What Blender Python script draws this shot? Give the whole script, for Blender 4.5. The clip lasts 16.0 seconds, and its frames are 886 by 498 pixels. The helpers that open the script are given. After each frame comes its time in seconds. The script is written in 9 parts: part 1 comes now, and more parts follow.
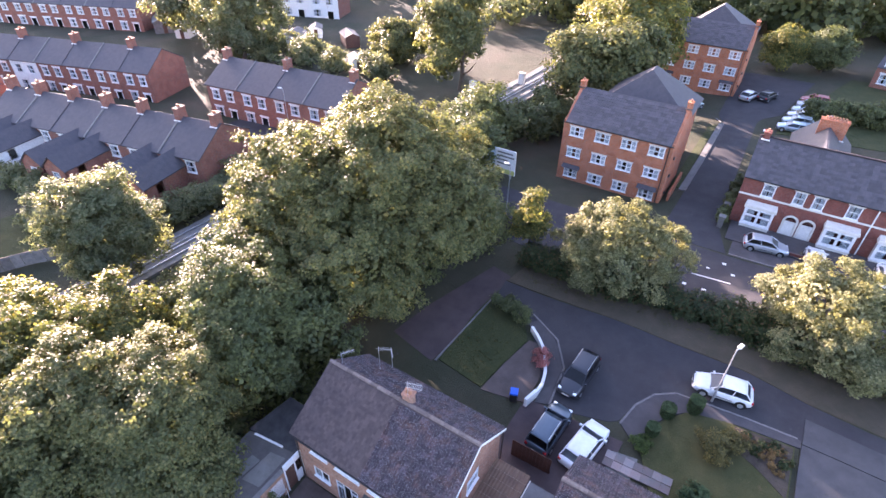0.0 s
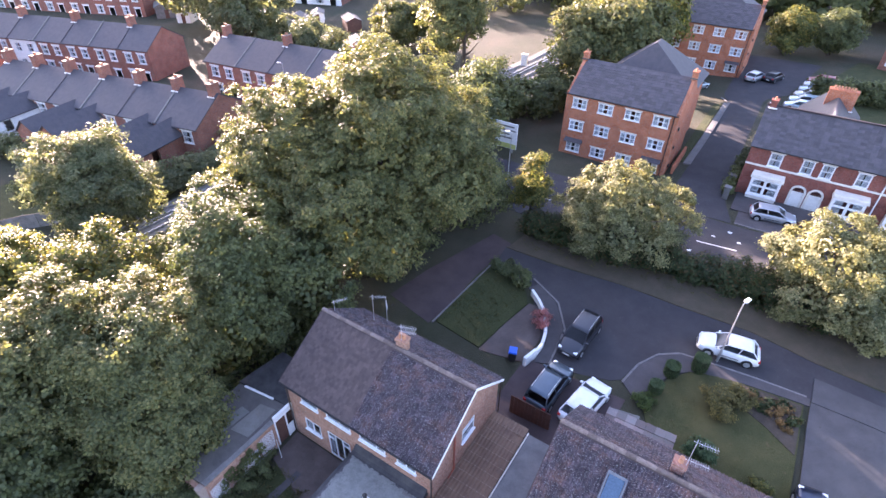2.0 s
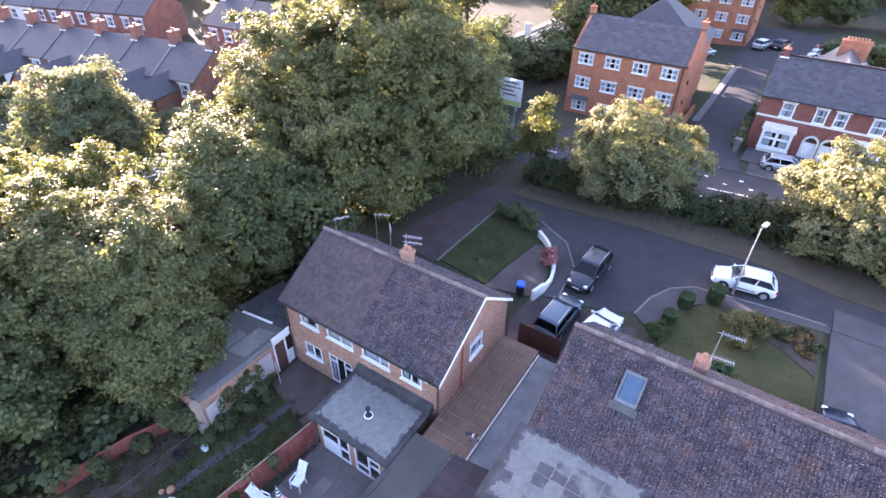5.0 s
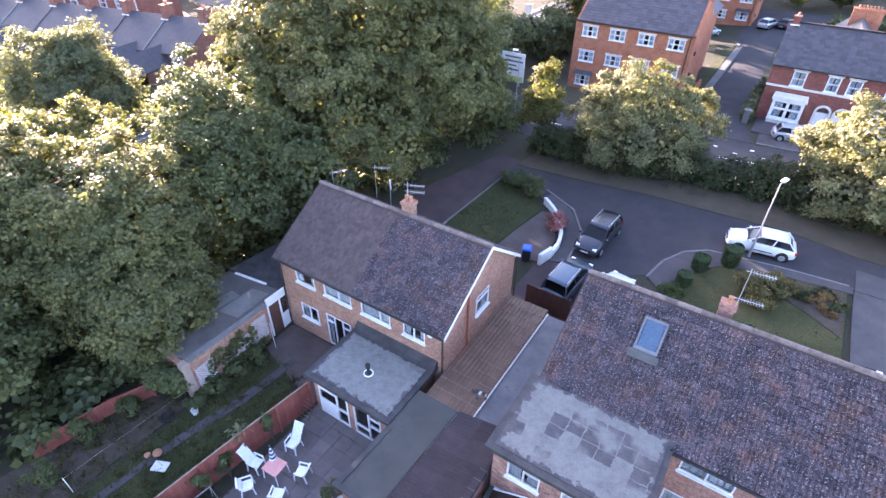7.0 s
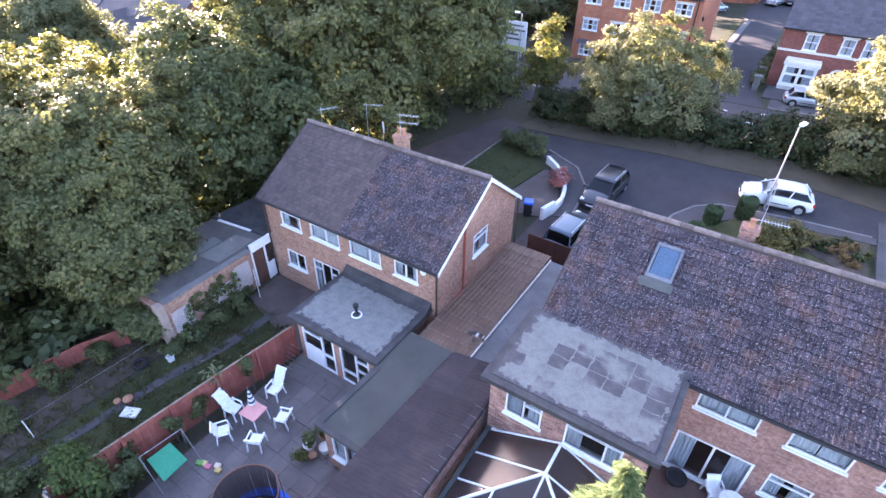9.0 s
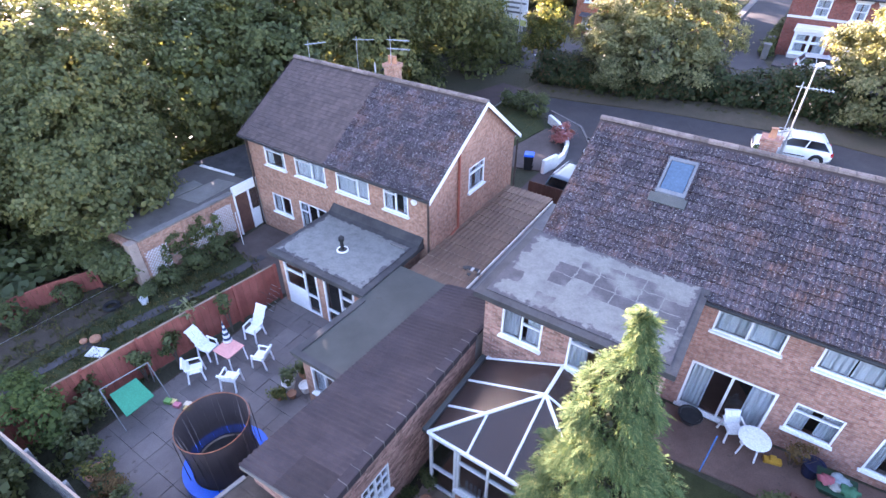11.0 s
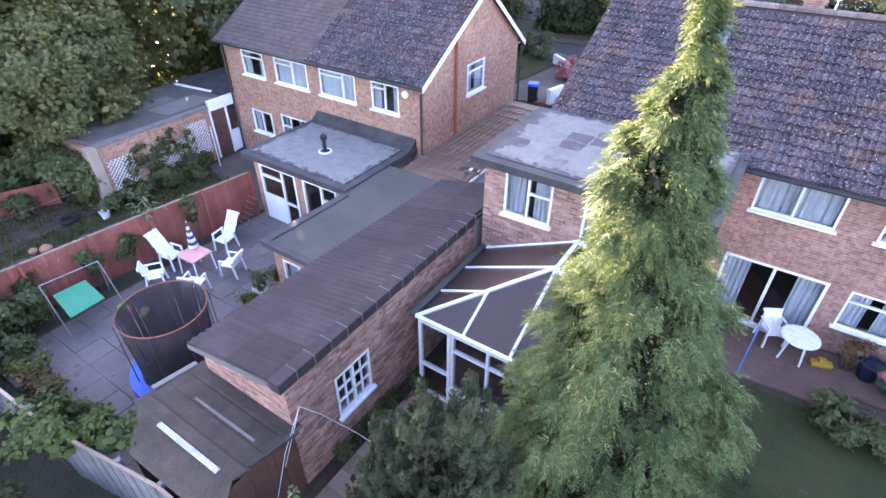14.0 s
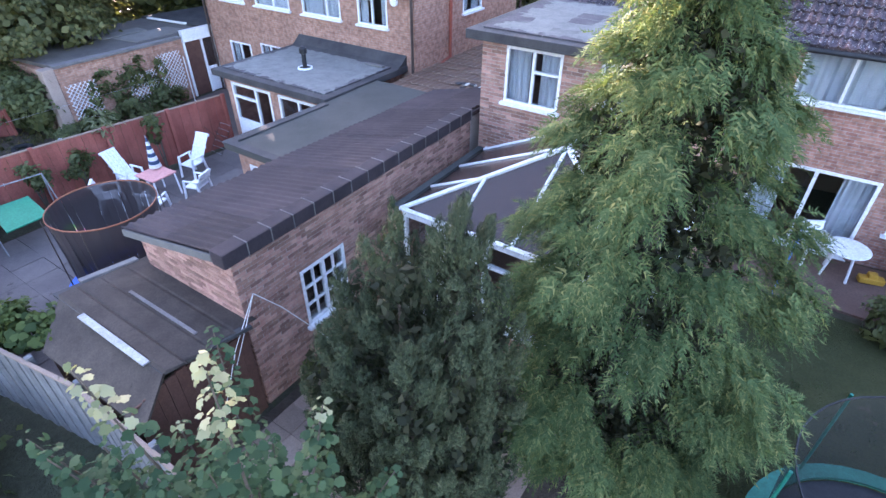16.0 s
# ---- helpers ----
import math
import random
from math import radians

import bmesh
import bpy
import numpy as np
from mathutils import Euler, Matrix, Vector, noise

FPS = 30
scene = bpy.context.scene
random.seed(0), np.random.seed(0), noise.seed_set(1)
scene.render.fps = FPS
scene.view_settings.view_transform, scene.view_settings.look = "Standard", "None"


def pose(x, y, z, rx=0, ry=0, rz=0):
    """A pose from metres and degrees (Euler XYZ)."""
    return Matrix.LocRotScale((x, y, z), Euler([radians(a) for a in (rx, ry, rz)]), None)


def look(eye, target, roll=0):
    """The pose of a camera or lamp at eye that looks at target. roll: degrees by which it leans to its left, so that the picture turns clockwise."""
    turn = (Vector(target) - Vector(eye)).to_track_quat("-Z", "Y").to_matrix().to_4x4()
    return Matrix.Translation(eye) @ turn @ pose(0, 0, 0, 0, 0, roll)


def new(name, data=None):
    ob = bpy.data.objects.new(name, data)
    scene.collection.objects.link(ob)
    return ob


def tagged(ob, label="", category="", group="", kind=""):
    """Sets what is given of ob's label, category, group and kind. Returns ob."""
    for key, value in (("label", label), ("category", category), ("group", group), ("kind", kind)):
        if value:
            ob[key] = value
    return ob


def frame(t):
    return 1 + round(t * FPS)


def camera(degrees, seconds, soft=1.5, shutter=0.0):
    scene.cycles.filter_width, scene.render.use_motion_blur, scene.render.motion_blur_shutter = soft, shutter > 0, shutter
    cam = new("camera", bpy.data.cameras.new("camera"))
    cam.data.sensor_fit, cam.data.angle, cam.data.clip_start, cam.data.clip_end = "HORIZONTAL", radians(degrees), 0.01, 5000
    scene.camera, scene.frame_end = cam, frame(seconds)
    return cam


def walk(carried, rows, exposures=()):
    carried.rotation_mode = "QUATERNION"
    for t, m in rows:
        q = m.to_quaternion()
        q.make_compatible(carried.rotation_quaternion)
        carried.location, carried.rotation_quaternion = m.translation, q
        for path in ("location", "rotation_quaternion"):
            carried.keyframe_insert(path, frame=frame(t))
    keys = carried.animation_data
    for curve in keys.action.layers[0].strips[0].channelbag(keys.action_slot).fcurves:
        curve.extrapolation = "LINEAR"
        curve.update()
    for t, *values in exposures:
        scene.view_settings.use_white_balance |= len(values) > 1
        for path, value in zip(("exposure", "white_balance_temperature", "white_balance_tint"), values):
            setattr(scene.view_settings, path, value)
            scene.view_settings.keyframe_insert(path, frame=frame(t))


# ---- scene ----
cam = camera(80.0, 16.0)
PATH = [
    (0, (0.189, 2.107, 32.47), (0.162, 3.709, 31.274), 0.7),
    (0.5, (0.248, 1.876, 31.738), (0.214, 3.476, 30.539), 0.6),
    (1, (0.375, 1.619, 30.997), (0.337, 3.221, 29.799), 0.6),
    (1.5, (0.464, 1.354, 30.135), (0.431, 2.958, 28.94), 0.8),
    (2, (0.68, 0.93, 29.145), (0.64, 2.537, 27.955), 0.7),
    (2.5, (0.845, 0.445, 28.163), (0.797, 2.048, 26.968), 0.7),
    (3, (0.975, 0.109, 27.247), (0.935, 1.717, 26.058), 0.9),
    (3.5, (0.906, -0.217, 26.51), (0.865, 1.391, 25.321), 0.9),
    (4, (0.704, -0.514, 25.93), (0.664, 1.092, 24.738), 0.9),
    (6.5, (0.252, -1.001, 22.279), (0.214, 0.605, 21.087), 0.6),
    (7, (0.219, -1.032, 21.636), (0.183, 0.574, 20.444), 0.6),
    (7.5, (0.262, -1.033, 20.937), (0.226, 0.572, 19.746), 0.6),
    (8, (0.332, -1.082, 20.197), (0.292, 0.524, 19.005), 0.5),
    (8.5, (0.403, -1.158, 19.306), (0.363, 0.449, 18.116), 0.5),
    (9, (0.568, -1.284, 18.237), (0.525, 0.322, 17.046), 0.6),
    (11.5, (1.056, -1.75, 14.27), (0.998, -0.131, 13.097), 0.3),
    (12, (1.085, -1.796, 13.681), (1.024, -0.179, 12.507), 0.3),
    (12.5, (1.104, -1.858, 13.056), (1.041, -0.24, 11.882), 0.4),
    (13, (1.129, -1.857, 12.369), (1.069, -0.24, 11.194), 0.4),
    (13.5, (1.191, -1.857, 11.62), (1.131, -0.24, 10.445), 0.4),
    (14, (1.261, -1.862, 10.77), (1.201, -0.244, 9.597), 0.3),
    (14.5, (1.307, -1.873, 9.903), (1.251, -0.251, 8.734), 0.5),
    (15, (1.352, -1.878, 9.118), (1.296, -0.256, 7.948), 0.6),
    (15.5, (1.41, -1.851, 8.446), (1.35, -0.23, 7.276), 0.4),
    (16, (1.457, -1.709, 7.805), (1.4, -0.086, 6.637), 0.4),
]
walk(cam, [(t, look(eye, target, roll)) for t, eye, target, roll in PATH], [(0.0, 3.55, 6150, 38), (4.0, 3.75, 6100, 37), (9.0, 3.95, 6000, 36), (12.5, 4.22, 6080, 37), (13.5, 4.27, 6230, 38), (14.5, 4.28, 6200, 40), (15.5, 4.25, 6230, 41), (16.0, 4.03, 5900, 32)])

# ---- light ----
SUN_AZ, SUN_EL = 34.0, 10.0          # degrees to the left of +y, and above the horizon
world = bpy.data.worlds.new("sky")
scene.world = world
world.use_nodes = True
wn = world.node_tree.nodes
sky = wn.new("ShaderNodeTexSky")
sky.sky_type, sky.sun_disc = "NISHITA", False
sky.sun_elevation, sky.sun_rotation = radians(SUN_EL), radians(-SUN_AZ)
sky.air_density, sky.dust_density = 1.0, 1.6
world.node_tree.links.new(sky.outputs[0], wn["Background"].inputs[0])
wn["Background"].inputs[1].default_value = 0.105
sun = new("sun", bpy.data.lights.new("sun", "SUN"))
sun.data.energy, sun.data.angle, sun.data.color = 5.0, radians(0.6), (1.0, 0.84, 0.64)
sun.matrix_world = look((0, 0, 60), (math.sin(radians(SUN_AZ)) * 50, -math.cos(radians(SUN_AZ)) * 50, 60 - 50 * math.tan(radians(SUN_EL))))

# ---- the estate's own axes: u along the house fronts, v away from the first camera ----
HM = pose(0, 15.2, 0, 0, 0, -31.5)
CU, SU = math.cos(radians(31.5)), math.sin(radians(31.5))


def smooth(a):
    a = min(1.0, max(0.0, a))
    return a * a * (3 - 2 * a)


def zg(u, v):
    """Height of the ground: it climbs gently towards the upper end of the close."""
    x, y = u * CU + v * SU, 15.2 - u * SU + v * CU
    return 1.55 * smooth(x / 26) * (0.55 + 0.45 * smooth((y - 10) / 12)) * (1 - 0.85 * smooth((y - 33) / 14)) - 0.5 * smooth((v - 40) / 8) * smooth((4 - u) / 8)


# ---- materials ----
def nodes(name, rough=0.8, metal=0.0, spec=0.3):
    m = bpy.data.materials.new(name)
    m.use_nodes = True
    t = m.node_tree
    b = t.nodes["Principled BSDF"]
    b.inputs["Roughness"].default_value, b.inputs["Metallic"].default_value = rough, metal
    b.inputs["Specular IOR Level"].default_value = spec
    return m, t, b


def coords(t, kind="Object"):
    return t.nodes.new("ShaderNodeTexCoord").outputs[kind]


def noise_of(t, vec, scale, detail=4.0, rough=0.6):
    n = t.nodes.new("ShaderNodeTexNoise")
    n.inputs["Scale"].default_value, n.inputs["Detail"].default_value, n.inputs["Roughness"].default_value = scale, detail, rough
    t.links.new(vec, n.inputs["Vector"])
    return n.outputs["Fac"]


def ramp(t, fac, stops):
    r = t.nodes.new("ShaderNodeValToRGB")
    e = r.color_ramp.elements
    while len(e) < len(stops):
        e.new(0.5)
    for k, (p, c) in zip(e, stops):
        k.position, k.color = p, (*c, 1)
    t.links.new(fac, r.inputs[0])
    return r.outputs[0]


def mix(t, fac, a, b, mode="MIX"):
    n = t.nodes.new("ShaderNodeMix")
    n.data_type, n.blend_type = "RGBA", mode
    for sock, val in ((n.inputs[0], fac), (n.inputs[6], a), (n.inputs[7], b)):
        if isinstance(val, (int, float)):
            sock.default_value = val
        elif isinstance(val, tuple):
            sock.default_value = (*val, 1)
        else:
            t.links.new(val, sock)
    return n.outputs[2]


def bump(t, b, height, strength=0.4, dist=0.02):
    n = t.nodes.new("ShaderNodeBump")
    n.inputs["Strength"].default_value, n.inputs["Distance"].default_value = strength, dist
    t.links.new(height, n.inputs["Height"])
    t.links.new(n.outputs[0], b.inputs["Normal"])


def random_of(t, island=False):
    if island:
        return t.nodes.new("ShaderNodeNewGeometry").outputs["Random Per Island"]
    return t.nodes.new("ShaderNodeObjectInfo").outputs["Random"]


def surface(name, a, b_, c=None, scale=3.0, fine=40.0, rough=0.85, spec=0.3, relief=0.4, dist=0.01, metal=0.0, pieces="", spread=0.35):
    """Two-scale varied surface: a large patchiness between a and b_, spots of c, fine grain in the relief."""
    m, t, b = nodes(name, rough, metal, spec)
    co = t.nodes.new("ShaderNodeNewGeometry").outputs["Position"] if pieces == "object" else coords(t)
    big = noise_of(t, co, scale, 5.0, 0.65)
    small = noise_of(t, co, fine, 3.0, 0.7)
    col = ramp(t, big, [(0.32, a), (0.68, b_)])
    if c:
        spots = ramp(t, noise_of(t, co, scale * 4.3, 6.0, 0.75), [(0.615, (0, 0, 0)), (0.68, (1, 1, 1))])
        col = mix(t, spots, col, c)
    grain = ramp(t, small, [(0.3, (0.78, 0.78, 0.78)), (0.7, (1.15, 1.15, 1.15))])
    col = mix(t, 1.0, col, grain, "MULTIPLY")
    if pieces:
        var = ramp(t, random_of(t, pieces == "island"), [(0.0, (1 - spread,) * 3), (1.0, (1 + spread,) * 3)])
        col = mix(t, 1.0, col, var, "MULTIPLY")
    t.links.new(col, b.inputs["Base Color"])
    bump(t, b, small, relief, dist)
    return m


def brickwork(name, a, b_, mortar, rough=0.9):
    """Coursed brickwork in the axes of the walls, 225 by 75 mm."""
    m, t, b = nodes(name, rough, 0, 0.2)
    sep, com = t.nodes.new("ShaderNodeSeparateXYZ"), t.nodes.new("ShaderNodeCombineXYZ")
    co = coords(t)
    t.links.new(co, sep.inputs[0])
    add = t.nodes.new("ShaderNodeMath")
    t.links.new(sep.outputs[0], add.inputs[0])
    t.links.new(sep.outputs[1], add.inputs[1])
    t.links.new(add.outputs[0], com.inputs[0])
    t.links.new(sep.outputs[2], com.inputs[1])
    br = t.nodes.new("ShaderNodeTexBrick")
    t.links.new(com.outputs[0], br.inputs["Vector"])
    br.inputs["Color1"].default_value, br.inputs["Color2"].default_value, br.inputs["Mortar"].default_value = (*a, 1), (*b_, 1), (*mortar, 1)
    br.inputs["Scale"].default_value, br.inputs["Mortar Size"].default_value = 1.0, 0.006
    br.inputs["Brick Width"].default_value, br.inputs["Row Height"].default_value = 0.225, 0.075
    br.inputs["Bias"].default_value = -0.2
    stain = ramp(t, noise_of(t, co, 0.9, 6.0, 0.7), [(0.3, (0.72, 0.70, 0.70)), (0.7, (1.12, 1.1, 1.08))])
    odd = ramp(t, noise_of(t, com.outputs[0], 7.0, 2.0, 0.5), [(0.35, (0.75, 0.72, 0.72)), (0.6, (1.1, 1.1, 1.1))])
    col = mix(t, 1.0, mix(t, 1.0, br.outputs[0], stain, "MULTIPLY"), odd, "MULTIPLY")
    t.links.new(col, b.inputs["Base Color"])
    bump(t, b, br.outputs["Fac"], -0.5, 0.008)
    return m


def foliage(name, dark, light, through_=0.35, rough=0.8, tip=None, gloss=0.32):
    """Leaves: each leaf its own tint, and light passes through it."""
    m, t, b = nodes(name, rough + 0.05, 0, gloss)
    rnd = random_of(t, True)
    co = coords(t)
    patch = noise_of(t, co, 0.35, 3.0, 0.5)
    stops = [(0.0, dark), (0.75, light)] + ([(0.97, tip)] if tip else [])
    col = ramp(t, rnd, stops)
    col = mix(t, 1.0, col, ramp(t, patch, [(0.3, (0.72, 0.78, 0.75)), (0.7, (1.2, 1.15, 1.0))]), "MULTIPLY")
    t.links.new(col, b.inputs["Base Color"])
    tr = t.nodes.new("ShaderNodeBsdfTranslucent")
    t.links.new(mix(t, 1.0, col, (1.55, 1.45, 0.85), "MULTIPLY"), tr.inputs["Color"])
    sh = t.nodes.new("ShaderNodeMixShader")
    sh.inputs[0].default_value = through_
    out = t.nodes["Material Output"]
    t.links.new(b.outputs[0], sh.inputs[1])
    t.links.new(tr.outputs[0], sh.inputs[2])
    t.links.new(sh.outputs[0], out.inputs["Surface"])
    return m


def glass(name, tint=(0.75, 0.8, 0.85), rough=0.02):
    m, t, b = nodes(name, rough, 0, 0.5)
    b.inputs["Base Color"].default_value = (*tint, 1)
    b.inputs["Transmission Weight"].default_value = 1.0
    b.inputs["IOR"].default_value = 1.45
    return m


def mesh_net(name, col, cover):
    m, t, b = nodes(name, 0.7)
    b.inputs["Base Color"].default_value = (*col, 1)
    tr = t.nodes.new("ShaderNodeBsdfTransparent")
    sh = t.nodes.new("ShaderNodeMixShader")
    sh.inputs[0].default_value = cover
    t.links.new(tr.outputs[0], sh.inputs[1])
    t.links.new(b.outputs[0], sh.inputs[2])
    t.links.new(sh.outputs[0], t.nodes["Material Output"].inputs["Surface"])
    return m


M_BRICK = brickwork("house_brick", (0.405, 0.235, 0.17), (0.325, 0.175, 0.125), (0.37, 0.295, 0.245))
M_BRICK_H2 = brickwork("pale_brick", (0.40, 0.22, 0.17), (0.28, 0.135, 0.108), (0.36, 0.32, 0.30))
M_BRICK_APT = brickwork("flats_brick", (0.46, 0.17, 0.09), (0.38, 0.13, 0.07), (0.34, 0.25, 0.20))
M_BRICK_TER = brickwork("old_brick", (0.26, 0.09, 0.07), (0.20, 0.07, 0.055), (0.18, 0.13, 0.12))
M_BRICK_FAR = brickwork("far_brick", (0.30, 0.13, 0.09), (0.24, 0.10, 0.08), (0.2, 0.16, 0.14))
M_BRICKPIECE = surface("brick_piece", (0.40, 0.245, 0.19), (0.29, 0.155, 0.128), scale=5, fine=60, rough=0.9, pieces="object", spread=0.42)
M_BRICKREST = surface("brick_rest", (0.40, 0.245, 0.19), (0.29, 0.155, 0.128), scale=5, fine=60, rough=0.9, pieces="island", spread=0.42)
M_MORTAR = surface("mortar", (0.36, 0.32, 0.29), (0.44, 0.39, 0.355), scale=4, fine=70)
def old_tile(name, island):
    """Weathered concrete tiles: purple-grey, rusty moss in patches, small pale lichen."""
    m, t, b = nodes(name, 0.9, 0, 0.25)
    co = t.nodes.new("ShaderNodeNewGeometry").outputs["Position"]
    col = ramp(t, noise_of(t, co, 1.1, 5, 0.65), [(0.32, (0.054, 0.047, 0.057)), (0.5, (0.070, 0.057, 0.065)), (0.68, (0.108, 0.065, 0.056))])
    wear = ramp(t, noise_of(t, co, 9.0, 4, 0.7), [(0.35, (0.55, 0.54, 0.56)), (0.65, (1.42, 1.40, 1.40))])
    col = mix(t, 1.0, col, wear, "MULTIPLY")
    var = ramp(t, random_of(t, island), [(0.0, (0.68, 0.68, 0.70)), (0.8, (1.15, 1.13, 1.13)), (1.0, (1.4, 1.35, 1.35))])
    col = mix(t, 1.0, col, var, "MULTIPLY")
    moss = ramp(t, noise_of(t, co, 13.0, 5, 0.7), [(0.58, (0, 0, 0)), (0.66, (0.7, 0.7, 0.7))])
    col = mix(t, moss, col, (0.070, 0.055, 0.034))
    lichen = ramp(t, noise_of(t, co, 17.0, 3, 0.75), [(0.585, (0, 0, 0)), (0.63, (0.85, 0.85, 0.85))])
    col = mix(t, lichen, col, (0.34, 0.33, 0.33))
    t.links.new(col, b.inputs["Base Color"])
    bump(t, b, noise_of(t, co, 45, 3, 0.7), 0.7, 0.012)
    return m


M_TILE, M_TILEREST = old_tile("concrete_tile", False), old_tile("concrete_tile_rest", True)
M_TILESMOOTH = surface("plain_tile", (0.066, 0.051, 0.051), (0.092, 0.069, 0.066), scale=1.5, fine=45, rough=0.85, pieces="island", spread=0.18)
M_TILEDARK = surface("dark_tile", (0.026, 0.021, 0.025), (0.050, 0.038, 0.042), scale=2.2, fine=40, rough=0.85, pieces="island", spread=0.22)
M_TILEDARKP = surface("dark_tile_piece", (0.032, 0.026, 0.030), (0.055, 0.042, 0.045), scale=2.2, fine=40, rough=0.85, pieces="object", spread=0.22)
M_SLATE = surface("slate", (0.060, 0.058, 0.068), (0.085, 0.078, 0.085), scale=2.0, fine=30, rough=0.6, pieces="island", spread=0.2)
M_RIDGE = surface("ridge_tile", (0.12, 0.09, 0.082), (0.19, 0.155, 0.14), (0.30, 0.28, 0.26), scale=6, fine=50, pieces="island", spread=0.25)
M_FELT = surface("roof_felt", (0.12, 0.12, 0.122), (0.20, 0.20, 0.20), (0.08, 0.078, 0.075), scale=0.9, fine=60, rough=0.8)
def coated_felt(name, cu, cv, hu, hv, squares, pale=(0.25, 0.26, 0.265)):
    """Dark felt under an old pale coating that stops raggedly short of the rim; squares of it have come away."""
    m, t, b = nodes(name, 0.85, 0, 0.3)
    co = coords(t)
    sep = t.nodes.new("ShaderNodeSeparateXYZ")
    t.links.new(co, sep.inputs[0])
    def calc(op, x, y):
        n = t.nodes.new("ShaderNodeMath")
        n.operation = op
        for k, q in enumerate((x, y)):
            if isinstance(q, (int, float)):
                n.inputs[k].default_value = q
            else:
                t.links.new(q, n.inputs[k])
        return n.outputs[0]
    du = calc("SUBTRACT", hu, calc("ABSOLUTE", calc("SUBTRACT", sep.outputs[0], cu), 0))
    dv = calc("SUBTRACT", hv, calc("ABSOLUTE", calc("SUBTRACT", sep.outputs[1], cv), 0))
    rim = calc("ADD", calc("MINIMUM", du, dv), calc("MULTIPLY", calc("SUBTRACT", noise_of(t, co, 3.2, 6, 0.7), 0.55), 1.1))
    coat = ramp(t, calc("ADD", rim, 0.5), [(0.50, (0, 0, 0)), (0.56, (1, 1, 1))])
    thin = ramp(t, noise_of(t, co, 2.2, 6, 0.75), [(0.30, (0.45, 0.45, 0.45)), (0.60, (1, 1, 1))])
    dark = ramp(t, noise_of(t, co, 2.0, 4, 0.6), [(0.3, (0.050, 0.048, 0.054)), (0.7, (0.085, 0.080, 0.086))])
    fac = mix(t, 1.0, coat, thin, "MULTIPLY")
    if squares:
        br = t.nodes.new("ShaderNodeTexBrick")
        wob = t.nodes.new("ShaderNodeVectorMath")
        wob.operation = "ADD"
        t.links.new(co, wob.inputs[0])
        jig = t.nodes.new("ShaderNodeTexNoise")
        jig.inputs["Scale"].default_value = 5.0
        t.links.new(co, jig.inputs["Vector"])
        sc = t.nodes.new("ShaderNodeVectorMath")
        sc.operation = "SCALE"
        sc.inputs["Scale"].default_value = 0.16
        t.links.new(jig.outputs["Color"], sc.inputs[0])
        t.links.new(sc.outputs[0], wob.inputs[1])
        t.links.new(wob.outputs[0], br.inputs["Vector"])
        br.offset = 0.0
        br.inputs["Color1"].default_value, br.inputs["Color2"].default_value, br.inputs["Mortar"].default_value = (0, 0, 0, 1), (1, 1, 1, 1), (0.9, 0.9, 0.9, 1)
        br.inputs["Scale"].default_value, br.inputs["Mortar Size"].default_value, br.inputs["Mortar Smooth"].default_value = 1.0, 0.035, 1.0
        br.inputs["Brick Width"].default_value, br.inputs["Row Height"].default_value, br.inputs["Bias"].default_value = 0.62, 0.55, 0.0
        tone = ramp(t, br.outputs[0], [(0.50, (0, 0, 0)), (0.62, (1, 1, 1))])
        where = ramp(t, calc("ADD", calc("MULTIPLY", sep.outputs[1], -0.22), noise_of(t, co, 0.9, 3, 0.5)), [(0.62, (0, 0, 0)), (0.80, (1, 1, 1))])
        where = mix(t, 1.0, where, ramp(t, calc("ADD", calc("MULTIPLY", sep.outputs[1], -0.22), noise_of(t, co, 0.9, 3, 0.5)), [(0.28, (1, 1, 1)), (0.42, (0, 0, 0))]), "ADD")
        keepc = mix(t, where, tone, (1.0, 1.0, 1.0))
        keepc = mix(t, 0.92, (1.0, 1.0, 1.0), keepc)
        fac = mix(t, 1.0, fac, keepc, "MULTIPLY")
    col = mix(t, fac, dark, pale)
    grain = ramp(t, noise_of(t, co, 16, 5, 0.75), [(0.3, (0.80, 0.80, 0.81)), (0.7, (1.12, 1.12, 1.1))])
    t.links.new(mix(t, 1.0, col, grain, "MULTIPLY"), b.inputs["Base Color"])
    bump(t, b, noise_of(t, co, 60, 3, 0.7), 0.4, 0.01)
    return m


M_FELTPATCH = coated_felt("patched_felt", 0.0, -0.17, 2.5, 1.7, True, (0.172, 0.180, 0.170))
M_FELTEXT = coated_felt("coated_felt", -0.02, -0.22, 2.2, 1.5, False, (0.195, 0.202, 0.19))
# opaque pane: the sky's blue reflection is put into its base colour
M_SKYPANE = surface("roof_pane_painted_sky", (0.05, 0.09, 0.14), (0.06, 0.105, 0.16), scale=2, fine=12, rough=0.1, spec=0.7, relief=0.02)
M_SKYPALE = surface("pale_blue_plastic", (0.34, 0.42, 0.52), (0.40, 0.48, 0.57), scale=4, fine=30, rough=0.5, relief=0.05)
M_SKYFRAME = surface("grey_frame", (0.11, 0.12, 0.14), (0.16, 0.175, 0.19), scale=4, fine=30, rough=0.5, relief=0.1)
M_FELTDARK = surface("dark_felt", (0.038, 0.037, 0.040), (0.072, 0.070, 0.070), scale=1.6, fine=60, rough=0.8)
M_FELTROOF = surface("brown_grey_felt", (0.085, 0.078, 0.074), (0.135, 0.124, 0.116), (0.07, 0.062, 0.055), scale=0.7, fine=60, rough=0.9)
M_FELTBROWN = surface("loose_felt_sheet", (0.15, 0.14, 0.13), (0.21, 0.20, 0.185), scale=1.2, fine=60, rough=0.9)
